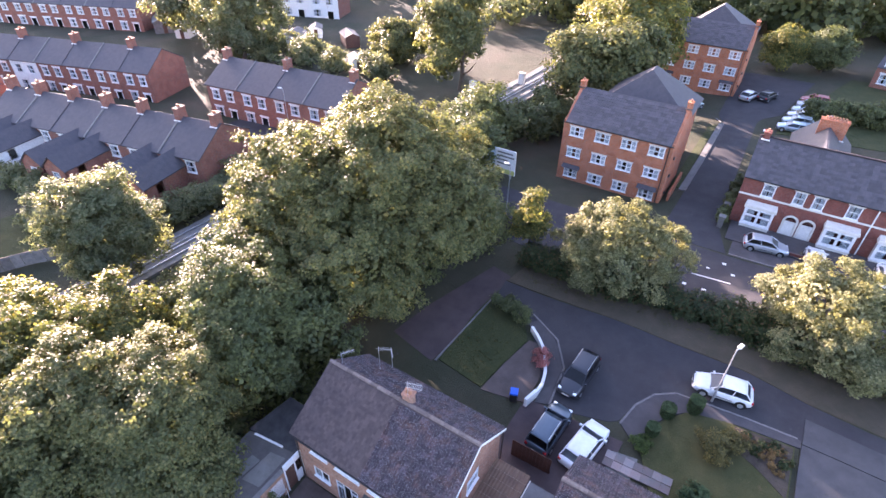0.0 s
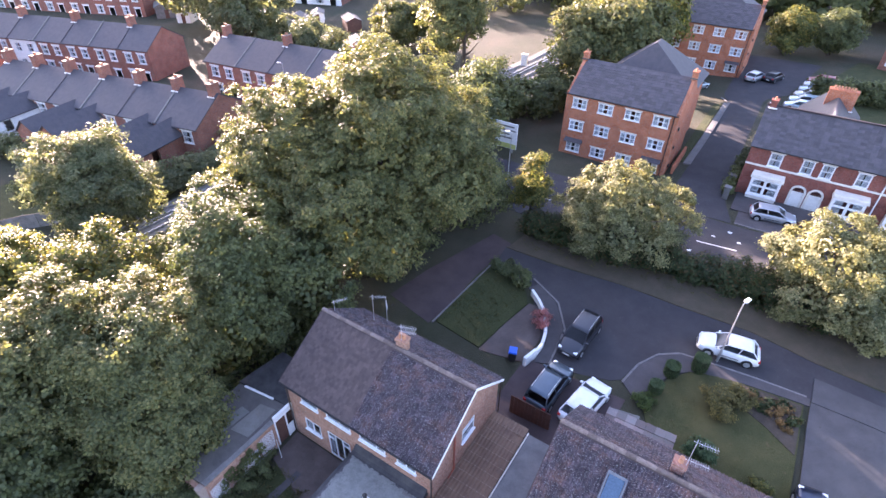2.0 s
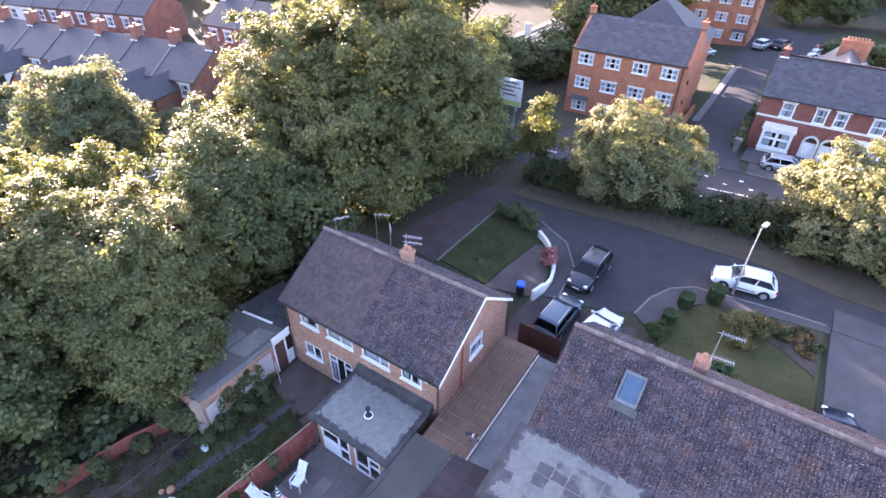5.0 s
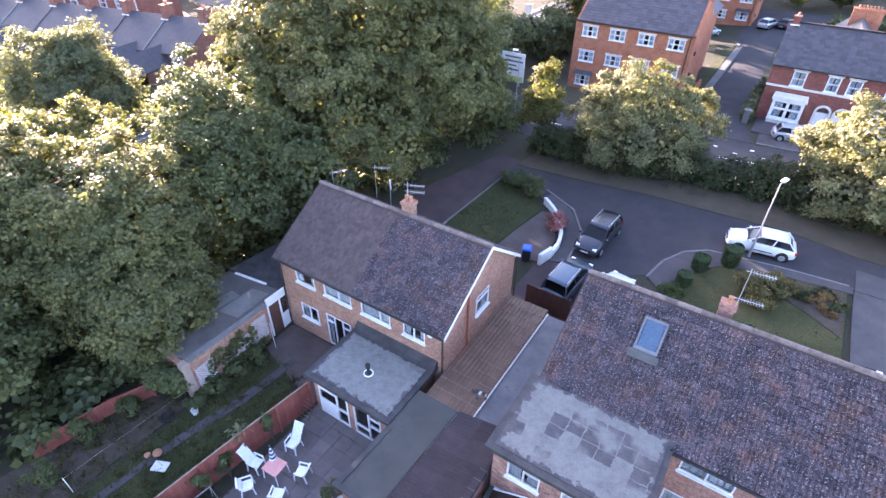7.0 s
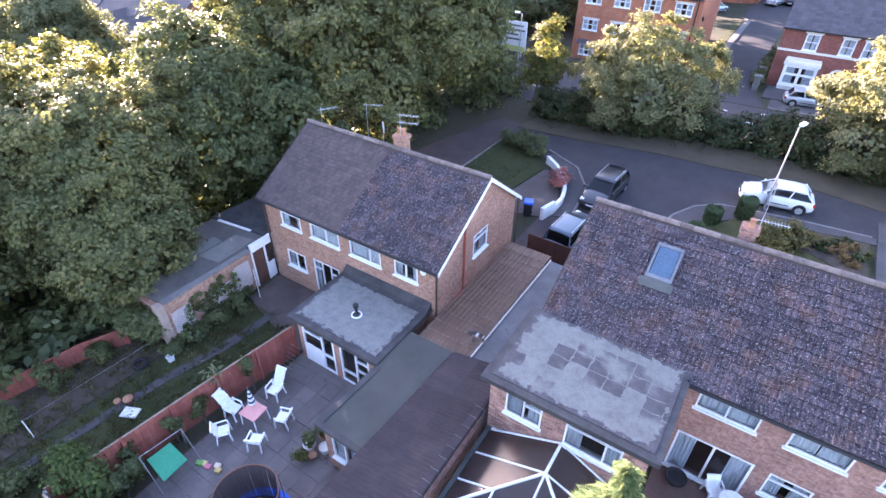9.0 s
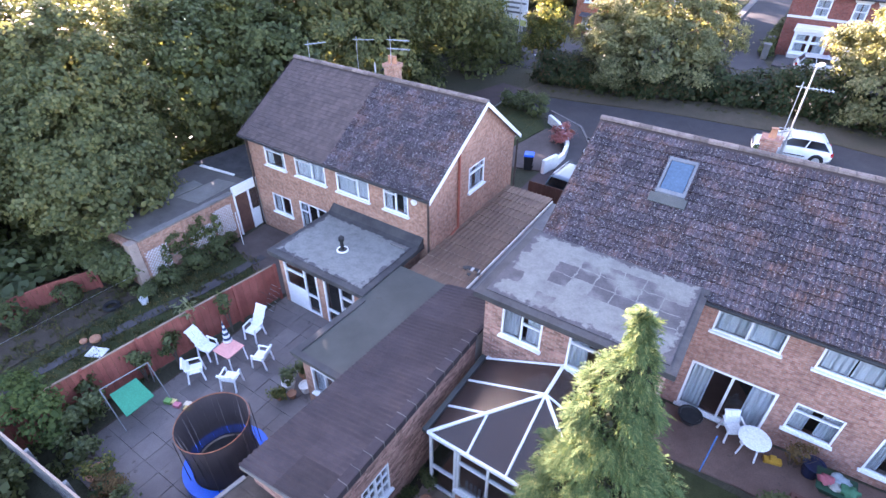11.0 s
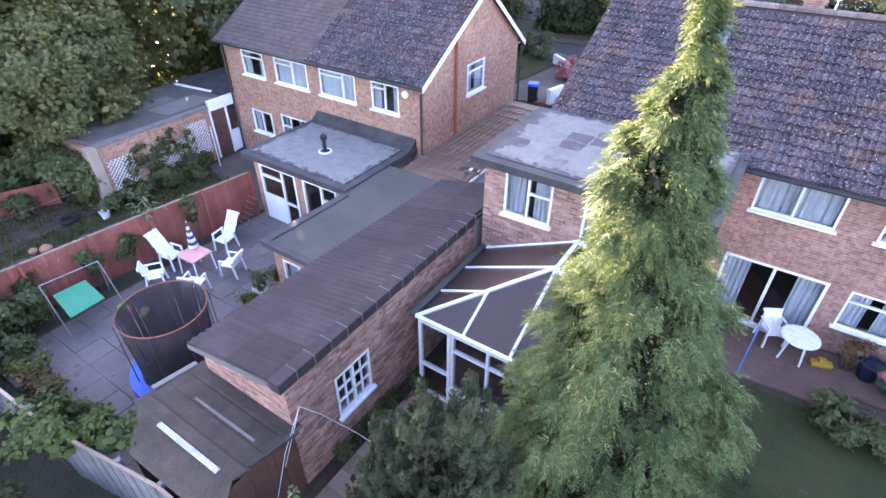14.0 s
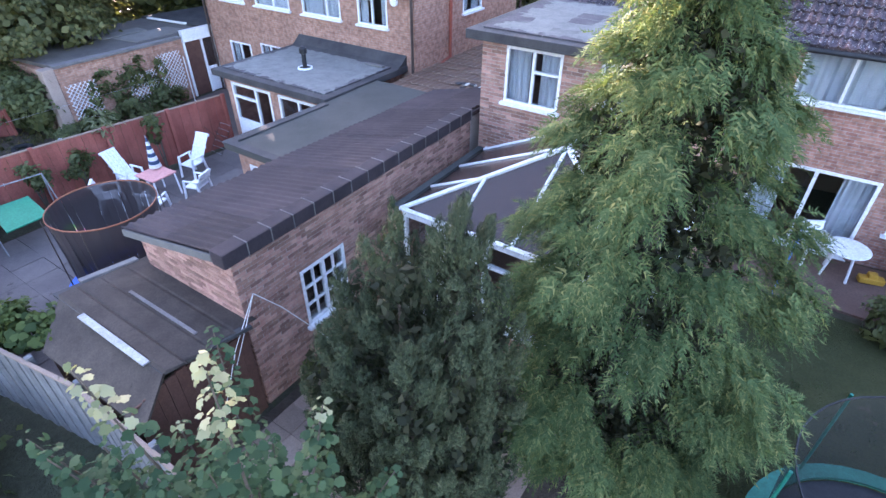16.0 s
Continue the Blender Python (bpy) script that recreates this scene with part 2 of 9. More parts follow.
M_FELTSTAIN = surface("stained_felt", (0.052, 0.054, 0.048), (0.088, 0.088, 0.078), (0.060, 0.054, 0.046), scale=0.45, fine=80, rough=0.85)
M_FELTGREY = surface("grey_felt", (0.060, 0.066, 0.066), (0.105, 0.108, 0.102), (0.13, 0.13, 0.125), scale=0.8, fine=70, rough=0.85)
M_WORNEDGE = surface("worn_sheet_edge", (0.22, 0.15, 0.11), (0.36, 0.27, 0.21), scale=5, fine=35, rough=0.8)
M_ORANGE = surface("rusty_sheet", (0.115, 0.066, 0.045), (0.205, 0.125, 0.080), (0.25, 0.18, 0.13), scale=0.9, fine=35, rough=0.6, spec=0.4)
M_UPVC = surface("white_upvc", (0.74, 0.76, 0.78), (0.82, 0.83, 0.84), scale=2, fine=20, rough=0.35, spec=0.5, relief=0.05)
M_PAINT = surface("white_paint", (0.66, 0.66, 0.66), (0.80, 0.80, 0.78), scale=3, fine=30, rough=0.6, relief=0.1)
M_PLASTIC = surface("white_plastic", (0.76, 0.78, 0.80), (0.84, 0.85, 0.86), scale=5, fine=20, rough=0.4, spec=0.5, relief=0.05)
M_GLASS = glass("window_glass")
M_ROOMWALL = surface("tan_wallpaper", (0.36, 0.24, 0.16), (0.42, 0.29, 0.20), scale=2, fine=30, rough=0.9)
M_CARPET = surface("brown_carpet", (0.15, 0.075, 0.05), (0.22, 0.115, 0.075), scale=2, fine=60, rough=0.95)
M_CONGLASS = glass("tinted_roof_glass", (0.125, 0.085, 0.075), 0.22)
M_CONGLASS.node_tree.nodes["Principled BSDF"].inputs["Transmission Weight"].default_value = 0.6
M_CURTAIN = surface("net_curtain_and_sky_sheen", (0.55, 0.58, 0.60), (0.72, 0.74, 0.76), scale=6, fine=60, rough=0.9)
M_STONE = surface("cream_stone", (0.60, 0.57, 0.52), (0.72, 0.70, 0.64), scale=3, fine=40, rough=0.75)
M_TARMAC = surface("asphalt", (0.038, 0.036, 0.040), (0.055, 0.052, 0.055), (0.070, 0.064, 0.063), scale=0.5, fine=60, rough=0.9, relief=0.5)
M_TARMACRED = surface("red_asphalt", (0.062, 0.045, 0.046), (0.088, 0.064, 0.063), scale=0.6, fine=60, rough=0.9)
M_PAVE = surface("pavement_asphalt", (0.062, 0.056, 0.058), (0.088, 0.080, 0.081), scale=0.8, fine=60, rough=0.9)
M_BROWNPAVE = surface("brown_paving", (0.080, 0.062, 0.056), (0.125, 0.098, 0.088), (0.06, 0.05, 0.04), scale=0.9, fine=40, rough=0.9)
M_DRIVE = surface("driveway_concrete", (0.062, 0.060, 0.063), (0.090, 0.087, 0.088), (0.055, 0.052, 0.050), scale=0.7, fine=50, rough=0.9)
M_CONC = surface("concrete", (0.13, 0.125, 0.12), (0.19, 0.185, 0.175), (0.10, 0.095, 0.09), scale=1.3, fine=50, rough=0.9)
M_KERB = surface("kerb_concrete", (0.14, 0.13, 0.125), (0.21, 0.195, 0.19), scale=2.5, fine=50, rough=0.9)
M_SLAB = surface("paving_slab", (0.098, 0.084, 0.082), (0.180, 0.155, 0.146), (0.072, 0.060, 0.052), scale=0.5, fine=45, rough=0.85, pieces="object", spread=0.11)
M_PIER = surface("rendered_pier", (0.30, 0.225, 0.185), (0.38, 0.30, 0.25), scale=2, fine=40, rough=0.9)
M_REDPAVE = surface("red_brown_paving", (0.115, 0.072, 0.058), (0.18, 0.115, 0.092), (0.075, 0.055, 0.045), scale=0.9, fine=30, rough=0.9)
M_SLABPALE = surface("pale_slab", (0.23, 0.165, 0.13), (0.34, 0.255, 0.20), (0.15, 0.12, 0.085), scale=1.1, fine=45, rough=0.85, pieces="object", spread=0.22)
M_FRONTSLAB = surface("mixed_slab", (0.20, 0.19, 0.185), (0.27, 0.19, 0.175), scale=0.9, fine=45, rough=0.85, pieces="object", spread=0.4)
M_GRASS = surface("lawn", (0.031, 0.043, 0.014), (0.060, 0.064, 0.023), (0.085, 0.072, 0.038), scale=0.6, fine=25, rough=0.95, relief=1.0, dist=0.05)
M_EARTH = surface("rough_ground", (0.035, 0.042, 0.022), (0.070, 0.062, 0.042), (0.05, 0.06, 0.025), scale=0.12, fine=12, rough=0.95, relief=1.0, dist=0.08)
M_DRYGRASS = surface("dry_lawn", (0.048, 0.054, 0.018), (0.090, 0.084, 0.032), (0.125, 0.092, 0.050), scale=0.5, fine=25, rough=0.95, relief=1.0, dist=0.05)
M_SOIL = surface("soil", (0.055, 0.042, 0.032), (0.10, 0.078, 0.060), scale=1.2, fine=20, rough=0.95, relief=1.0, dist=0.05)
M_STUBBLE = surface("dry_verge", (0.105, 0.082, 0.058), (0.075, 0.064, 0.042), (0.14, 0.11, 0.07), scale=0.8, fine=20, rough=0.95, relief=1.0, dist=0.05)
M_FENCE = surface("red_stained_board", (0.23, 0.065, 0.050), (0.30, 0.10, 0.075), scale=2.0, fine=30, rough=0.75, pieces="object", spread=0.15)
M_FENCEGREY = surface("weathered_board", (0.12, 0.122, 0.128), (0.20, 0.20, 0.205), scale=2.0, fine=30, rough=0.85, pieces="object", spread=0.15)
M_WOODBROWN = surface("brown_board", (0.085, 0.042, 0.032), (0.13, 0.065, 0.048), scale=2.5, fine=30, rough=0.75)
M_BARK = surface("bark", (0.075, 0.060, 0.045), (0.13, 0.105, 0.085), scale=3, fine=14, rough=0.95, relief=1.0, dist=0.04)
M_SOILPIPE = surface("red_brown_pipe", (0.24, 0.065, 0.045), (0.30, 0.09, 0.06), scale=4, fine=30, rough=0.55)
M_STEEL = surface("galvanised_steel", (0.42, 0.44, 0.46), (0.55, 0.56, 0.58), scale=4, fine=30, rough=0.45, metal=0.7, relief=0.1)
M_BLACK = surface("black_plastic", (0.018, 0.018, 0.02), (0.03, 0.03, 0.032), scale=5, fine=30, rough=0.45)
M_PIPE = surface("brown_pipe", (0.05, 0.035, 0.03), (0.07, 0.05, 0.045), scale=5, fine=30, rough=0.5)
M_RUBBER = surface("rubber", (0.012, 0.012, 0.013), (0.022, 0.022, 0.023), scale=8, fine=50, rough=0.8)
M_TERRACOTTA = surface("terracotta", (0.36, 0.17, 0.10), (0.44, 0.24, 0.15), scale=5, fine=40, rough=0.85)
M_BLUE = surface("blue_vinyl", (0.01, 0.08, 0.48), (0.015, 0.13, 0.60), scale=3, fine=20, rough=0.4, relief=0.1)
M_GREENTOP = surface("green_tabletop", (0.015, 0.22, 0.12), (0.02, 0.28, 0.15), scale=3, fine=20, rough=0.4, relief=0.1)
M_TURQ = surface("turquoise_vinyl", (0.015, 0.165, 0.115), (0.025, 0.22, 0.155), scale=3, fine=20, rough=0.4, relief=0.1)
M_PINK = surface("pink_tabletop", (0.62, 0.27, 0.24), (0.70, 0.34, 0.30), scale=3, fine=20, rough=0.5, relief=0.1)
M_NETTHIN = mesh_net("thin_net", (0.03, 0.03, 0.032), 0.5)
M_NET = mesh_net("safety_net", (0.040, 0.030, 0.032), 0.87)
M_LEAF = foliage("tree_leaf", (0.070, 0.086, 0.038), (0.160, 0.172, 0.078), 0.42, 0.5, (0.21, 0.20, 0.085))
M_LEAFDARK = foliage("dark_leaf", (0.058, 0.078, 0.036), (0.130, 0.150, 0.068), 0.40, 0.5)
M_LEAFMAPLE = foliage("maple_leaf", (0.105, 0.118, 0.060), (0.23, 0.23, 0.125), 0.42, 0.5, (0.30, 0.29, 0.16))
M_VINE = foliage("vine_leaf", (0.036, 0.062, 0.024), (0.100, 0.135, 0.048), 0.35, 0.6, None, 0.15)
M_BOX = foliage("clipped_box", (0.030, 0.060, 0.024), (0.070, 0.105, 0.042), 0.2, 0.6)
M_OLIVE = foliage("olive_leaf", (0.085, 0.080, 0.030), (0.155, 0.135, 0.052), 0.35, 0.6, (0.24, 0.19, 0.07))
M_HEATHER = foliage("rusty_heather", (0.10, 0.060, 0.028), (0.17, 0.11, 0.045), 0.2, 0.7)
M_LEAFGOLD = foliage("yellowing_leaf", (0.065, 0.085, 0.028), (0.155, 0.165, 0.055), 0.46, 0.5, (0.28, 0.24, 0.07))
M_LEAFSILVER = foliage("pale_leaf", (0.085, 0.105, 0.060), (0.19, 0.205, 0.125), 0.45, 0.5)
M_HEDGE = foliage("hedge_leaf", (0.020, 0.038, 0.014), (0.055, 0.075, 0.028), 0.25, 0.6, (0.12, 0.08, 0.04))
# the pale last tint paints sunlit sprays into the colour
M_CYPRESS = foliage("cypress_spray_lit_tips", (0.056, 0.094, 0.042), (0.100, 0.142, 0.060), 0.20, 0.75, (0.20, 0.205, 0.088), 0.12)
# leaves within the crowns: the shade between boughs is in this dark colour
M_INNERSHADE = foliage("brown_growth_shade_toned", (0.018, 0.022, 0.012), (0.040, 0.044, 0.022), 0.1, 0.8)
M_YEW = foliage("yew_shoot", (0.026, 0.038, 0.022), (0.072, 0.088, 0.050), 0.12, 0.65, (0.11, 0.115, 0.07), 0.12)
M_BROAD = foliage("broad_leaf", (0.030, 0.062, 0.034), (0.075, 0.118, 0.062), 0.25, 0.6, None, 0.12)
M_BROADPALE = foliage("pale_young_leaf", (0.15, 0.17, 0.085), (0.36, 0.35, 0.22), 0.3, 0.5)
M_FLOWER = foliage("pink_flower", (0.30, 0.10, 0.12), (0.50, 0.22, 0.22), 0.3)

# ---- building helpers ----
BASE = {}


def thing(name, base, label, category, group="", kind="", turn=0.0):
    """An Empty at the base of a thing, in the estate's axes; turn in degrees about its base."""
    ob = new(name)
    ob.empty_display_size = 0.2
    ob.matrix_world = HM @ pose(*base, 0, 0, turn)
    BASE[ob.name] = (0, 0, 0) if turn else base
    return tagged(ob, label, category, group, kind)


def part(name, bm, material, parent, label="", kind="", smooth_=False):
    """Links a bmesh as one mesh object under a thing or a part."""
    b = BASE[parent.name]
    bmesh.ops.translate(bm, verts=bm.verts, vec=(-b[0], -b[1], -b[2]))
    me = bpy.data.meshes.new(name)
    bmesh.ops.recalc_face_normals(bm, faces=bm.faces)
    bm.to_mesh(me)
    bm.free()
    if smooth_:
        me.shade_smooth()
    me.materials.append(material)
    ob = new(name, me)
    ob.parent = parent
    BASE[ob.name] = b
    return tagged(ob, label, "", "", kind)


def structure(name, bm, material, label, category):
    """A piece of the setting as one top-level mesh."""
    me = bpy.data.meshes.new(name)
    bm.to_mesh(me)
    bm.free()
    me.materials.append(material)
    ob = new(name, me)
    ob.matrix_world = HM
    BASE[ob.name] = (0, 0, 0)
    return tagged(ob, label, category, "", "structure")


def quad(bm, *pts):
    return bm.faces.new([bm.verts.new(p) for p in pts])


def box(bm, x0, x1, y0, y1, z0, z1, bevel=0.0):
    c = [bm.verts.new(p) for p in ((x0, y0, z0), (x1, y0, z0), (x1, y1, z0), (x0, y1, z0), (x0, y0, z1), (x1, y0, z1), (x1, y1, z1), (x0, y1, z1))]
    f = [bm.faces.new([c[i] for i in q]) for q in ((3, 2, 1, 0), (4, 5, 6, 7), (0, 1, 5, 4), (1, 2, 6, 5), (2, 3, 7, 6), (3, 0, 4, 7))]
    if bevel:
        bmesh.ops.bevel(bm, geom=list({e for q in f for e in q.edges}), offset=bevel, segments=2, profile=0.6, affect="EDGES")
    return c


def hull(bm, lower, upper):
    """A solid between two loops of equal length."""
    a, b = [bm.verts.new(p) for p in lower], [bm.verts.new(p) for p in upper]
    n = len(a)
    bm.faces.new(a[::-1]), bm.faces.new(b)
    for i in range(n):
        bm.faces.new((a[i], a[(i + 1) % n], b[(i + 1) % n], b[i]))


def slab(bm, pts, thick):
    """A slab whose top is the loop pts, thickened downwards."""
    hull(bm, [(x, y, z - thick) for x, y, z in pts], pts)


def tube(bm, p, q, r, r2=None, n=8):
    p, q = Vector(p), Vector(q)
    d = (q - p).normalized()
    a = d.orthogonal().normalized()
    b = d.cross(a)
    r2 = r if r2 is None else r2
    ring = lambda c, s: [c + (a * math.cos(k * math.tau / n) + b * math.sin(k * math.tau / n)) * s for k in range(n)]
    hull(bm, ring(p, r), ring(q, r2))


def turned(bm, c, profile, n=16):
    """A lathed solid about the upright through c: profile of (radius, height)."""
    rings = [[bm.verts.new((c[0] + r * math.cos(k * math.tau / n), c[1] + r * math.sin(k * math.tau / n), c[2] + h)) for k in range(n)] for r, h in profile]
    for a, b in zip(rings, rings[1:]):
        for k in range(n):
            bm.faces.new((a[k], a[(k + 1) % n], b[(k + 1) % n], b[k]))
    bm.faces.new(rings[0][::-1]), bm.faces.new(rings[-1])


def BM():
    return bmesh.new()


def lay(bm, left, right, off, thick=0.25, step=1.5):
    """A sheet over the ground between two lines of points (u, v), with its edges turned down."""
    def resample(line, n):
        seg = [math.dist(a, b) for a, b in zip(line, line[1:])]
        tot, out = sum(seg), []
        for k in range(n + 1):
            d, i = tot * k / n, 0
            while i < len(seg) - 1 and d > seg[i]:
                d -= seg[i]
                i += 1
            f = d / seg[i] if seg[i] else 0
            out.append((line[i][0] + (line[i + 1][0] - line[i][0]) * f, line[i][1] + (line[i + 1][1] - line[i][1]) * f))
        return out
    span = max(sum(math.dist(a, b) for a, b in zip(s, s[1:])) for s in (left, right))
    wide = max(math.dist(left[0], right[0]), math.dist(left[-1], right[-1]))
    n, m = max(len(left), int(span / step)), max(1, int(wide / step))
    n = min(n, 160)
    L, R = resample(left, n), resample(right, n)
    grid = [[bm.verts.new((a[0] + (b[0] - a[0]) * j / m, a[1] + (b[1] - a[1]) * j / m, zg(a[0] + (b[0] - a[0]) * j / m, a[1] + (b[1] - a[1]) * j / m) + off)) for j in range(m + 1)] for a, b in zip(L, R)]
    for i in range(n):
        for j in range(m):
            bm.faces.new((grid[i][j], grid[i + 1][j], grid[i + 1][j + 1], grid[i][j + 1]))
    rim = [grid[i][0] for i in range(n + 1)] + [grid[n][j] for j in range(1, m + 1)] + [grid[i][m] for i in range(n - 1, -1, -1)] + [grid[0][j] for j in range(m - 1, 0, -1)]
    low = [bm.verts.new(v.co - Vector((0, 0, thick))) for v in rim]
    for k in range(len(rim)):
        bm.faces.new((rim[k], low[k], low[(k + 1) % len(rim)], rim[(k + 1) % len(rim)]))
    bmesh.ops.recalc_face_normals(bm, faces=bm.faces)


def wall(bm, axis, at, thick, a0, a1, z0, z1, holes=()):
    """An upright wall along u (axis 'u', its outer face at v = at) or along v, with holes (a0, a1, z0, z1)."""
    cuts = sorted({a0, a1, *[h[0] for h in holes], *[h[1] for h in holes]})
    for p, q in zip(cuts, cuts[1:]):
        free, mid = [(z0, z1)], (p + q) / 2
        for h in holes:
            if h[0] < mid < h[1]:
                free = [s for lo, hi in free for s in ((lo, min(hi, h[2])), (max(lo, h[3]), hi)) if s[1] - s[0] > 1e-4]
        for lo, hi in free:
            if axis == "u":
                box(bm, p, q, min(at, at + thick), max(at, at + thick), lo, hi)
            else:
                box(bm, min(at, at + thick), max(at, at + thick), p, q, lo, hi)
    bmesh.ops.remove_doubles(bm, verts=bm.verts, dist=0.0004)


def window(parent, axis, at, out, a0, a1, z0, z1, splits=(0.5,), tops=(), bar=0.055, sill=True, curtain=0.0, name="window", glazing=None, frame_mat=None, rails=()):
    """A window in a wall: out is +1 or -1, the way its face looks along the other axis. splits: mullions as
    fractions; tops: (bay, fraction) of opening lights; rails: crossbars of all bays. Its panes and sill are parts of it."""
    fm = frame_mat or M_UPVC
    def place(bm, p, q, lo, hi, near, far):
        y0, y1 = sorted((at + out * near, at + out * far))
        if axis == "u":
            box(bm, p, q, y0, y1, lo, hi)
        else:
            box(bm, y0, y1, p, q, lo, hi)
    bm = BM()
    near, far = -0.07, 0.015
    place(bm, a0, a0 + bar, z0, z1, near, far), place(bm, a1 - bar, a1, z0, z1, near, far)
    place(bm, a0 + bar, a1 - bar, z0, z0 + bar, near, far), place(bm, a0 + bar, a1 - bar, z1 - bar, z1, near, far)
    xs = [a0 + bar] + [a0 + (a1 - a0) * s for s in splits] + [a1 - bar]
    for s in xs[1:-1]:
        place(bm, s - bar * 0.5, s + bar * 0.5, z0 + bar, z1 - bar, near, far)
    panes = []
    for i, (p, q) in enumerate(zip(xs, xs[1:])):
        cutz = sorted([z0 + (z1 - z0) * f for k, f in tops if k == i] + [z0 + (z1 - z0) * f for f in rails])
        for c in cutz:
            place(bm, p + bar * 0.5 * (i > 0), q - bar * 0.5 * (i < len(xs) - 2), c - bar * 0.4, c + bar * 0.4, near, far + 0.012)
        zs = [z0 + bar] + cutz + [z1 - bar]
        panes += [(p, q, lo, hi) for lo, hi in zip(zs, zs[1:])]
    win = part(name, bm, fm, parent)
    for p, q, lo, hi in panes:
        g = BM()
        place(g, p, q, lo, hi, -0.035, -0.029)
        pane = part("pane", g, glazing or M_GLASS, win)
        pane.visible_shadow = False
    if sill:
        g = BM()
        place(g, a0 - 0.06, a1 + 0.06, z0 - 0.06, z0 - 0.002, -0.05, 0.11)
        part("sill", g, fm, win)
    # default nets, which also stand for the pale sky reflected in the panes
    if curtain == 0.0 and sill:
        curtain = 0.8
    if curtain:
        n = 14
        for lo, hi in ((a0 + 0.03, a0 + (a1 - a0) * curtain * 0.5), (a1 - (a1 - a0) * curtain * 0.5, a1 - 0.03)):
            prev, g = None, BM()
            for k in range(n + 1):
                a, d = lo + (hi - lo) * k / n, at - out * (0.14 + 0.02 * math.sin(k * 2.3))
                cur = [g.verts.new((a, d, z) if axis == "u" else (d, a, z)) for z in (z0 + 0.02, z1 - 0.02)]
                if prev:
                    g.faces.new((prev[0], cur[0], cur[1], prev[1]))
                prev = cur
            part("curtain", g, M_CURTAIN, win)
    return win


def tile_mesh(name, w, l, rise, material):
    """One interlocking roof tile with a raised roll, lying along its slope in x (across) and y (up)."""
    me = bpy.data.meshes.new(name)
    xs = [0, 0.16 * w, 0.24 * w, 0.34 * w, 0.42 * w, 0.58 * w, 0.66 * w, 0.76 * w, 0.84 * w, w]
    zs = [0, 0, rise, rise, 0, 0, rise, rise, 0, 0]
    t, k = 0.062 if rise > 0.013 else 0.03 if rise > 0.007 else 0.016, len(xs)
    v = [(x, y, z + (t if y == 0 else 0.0)) for y in (0, l) for x, z in zip(xs, zs)] + [(x, 0, z - 0.012) for x, z in zip(xs, zs)]
    f = [(i, i + 1, i + k + 1, i + k) for i in range(k - 1)] + [(2 * k + i, 2 * k + 1 + i, i + 1, i) for i in range(k - 1)]
    me.from_pydata(v, [], f)
    me.materials.append(material)
    return me


SWAP = Matrix(((0, 1, 0, 0), (1, 0, 0, 0), (0, 0, 1, 0), (0, 0, 0, 1)))


def tiled(parent, u0, u1, low, high, w, l, keep, rise=0.042, seed=3, mat=None, rest=None, name="roof_tile", swap=False):
    """Lays tiles on the slope from low = (v, z) up to high = (v, z): up to 300 single tiles where keep(u, row) holds, the others joined."""
    rng = random.Random(seed)
    dv, dz = high[0] - low[0], high[1] - low[1]
    length = math.hypot(dv, dz)
    sgn = 1 if dv > 0 else -1
    rows, cols = int(length / l), int(round((u1 - u0) / w))
    w = (u1 - u0) / cols
    slope = Matrix(((1, 0, 0, 0), (0, dv / length, -dz / length * sgn, 0), (0, dz / length, abs(dv) / length, 0), (0, 0, 0, 1)))
    one = tile_mesh(name, w * 0.985, l + 0.05, rise, mat or M_TILE)
    b = BASE[parent.name]
    V, F, made = [], [], 0
    src = [Vector(q.co) for q in one.vertices]
    poly = [tuple(p.vertices) for p in one.polygons]
    for r in range(rows):
        for c in range(cols):
            y = r * l
            at = Vector((u0 + c * w, low[0] + dv * y / length, low[1] + dz * y / length))
            jig = Matrix.Rotation(radians(rng.uniform(-0.6, 0.6)), 4, "Z") @ Matrix.Rotation(radians(rng.uniform(-0.5, 0.9)), 4, "X")
            m = (SWAP if swap else Matrix()) @ Matrix.Translation(at) @ slope @ jig
            m = Matrix.Translation(-Vector(b)) @ m
            if made < 300 and keep(at.x, r):
                ob = new(name, one)
                ob.parent, ob.matrix_local = parent, m
                made += 1
            else:
                k = len(V)
                V += [m @ q for q in src]
                F += [tuple(i + k for i in p) for p in poly]
    if V:
        me = bpy.data.meshes.new("tiling")
        me.from_pydata([tuple(q) for q in V], [], F)
        me.materials.append(rest or M_TILEREST)
        ob = new("tiling", me)
        ob.parent = parent
        tagged(ob, kind="stuff")


def raw(name, V, F, material, parent=None, kind="", smooth_=False):
    me = bpy.data.meshes.new(name)
    me.from_pydata(V, [], F)
    me.materials.append(material)
    ob = new(name, me)
    if parent:
        ob.parent = parent
    return tagged(ob, kind=kind)


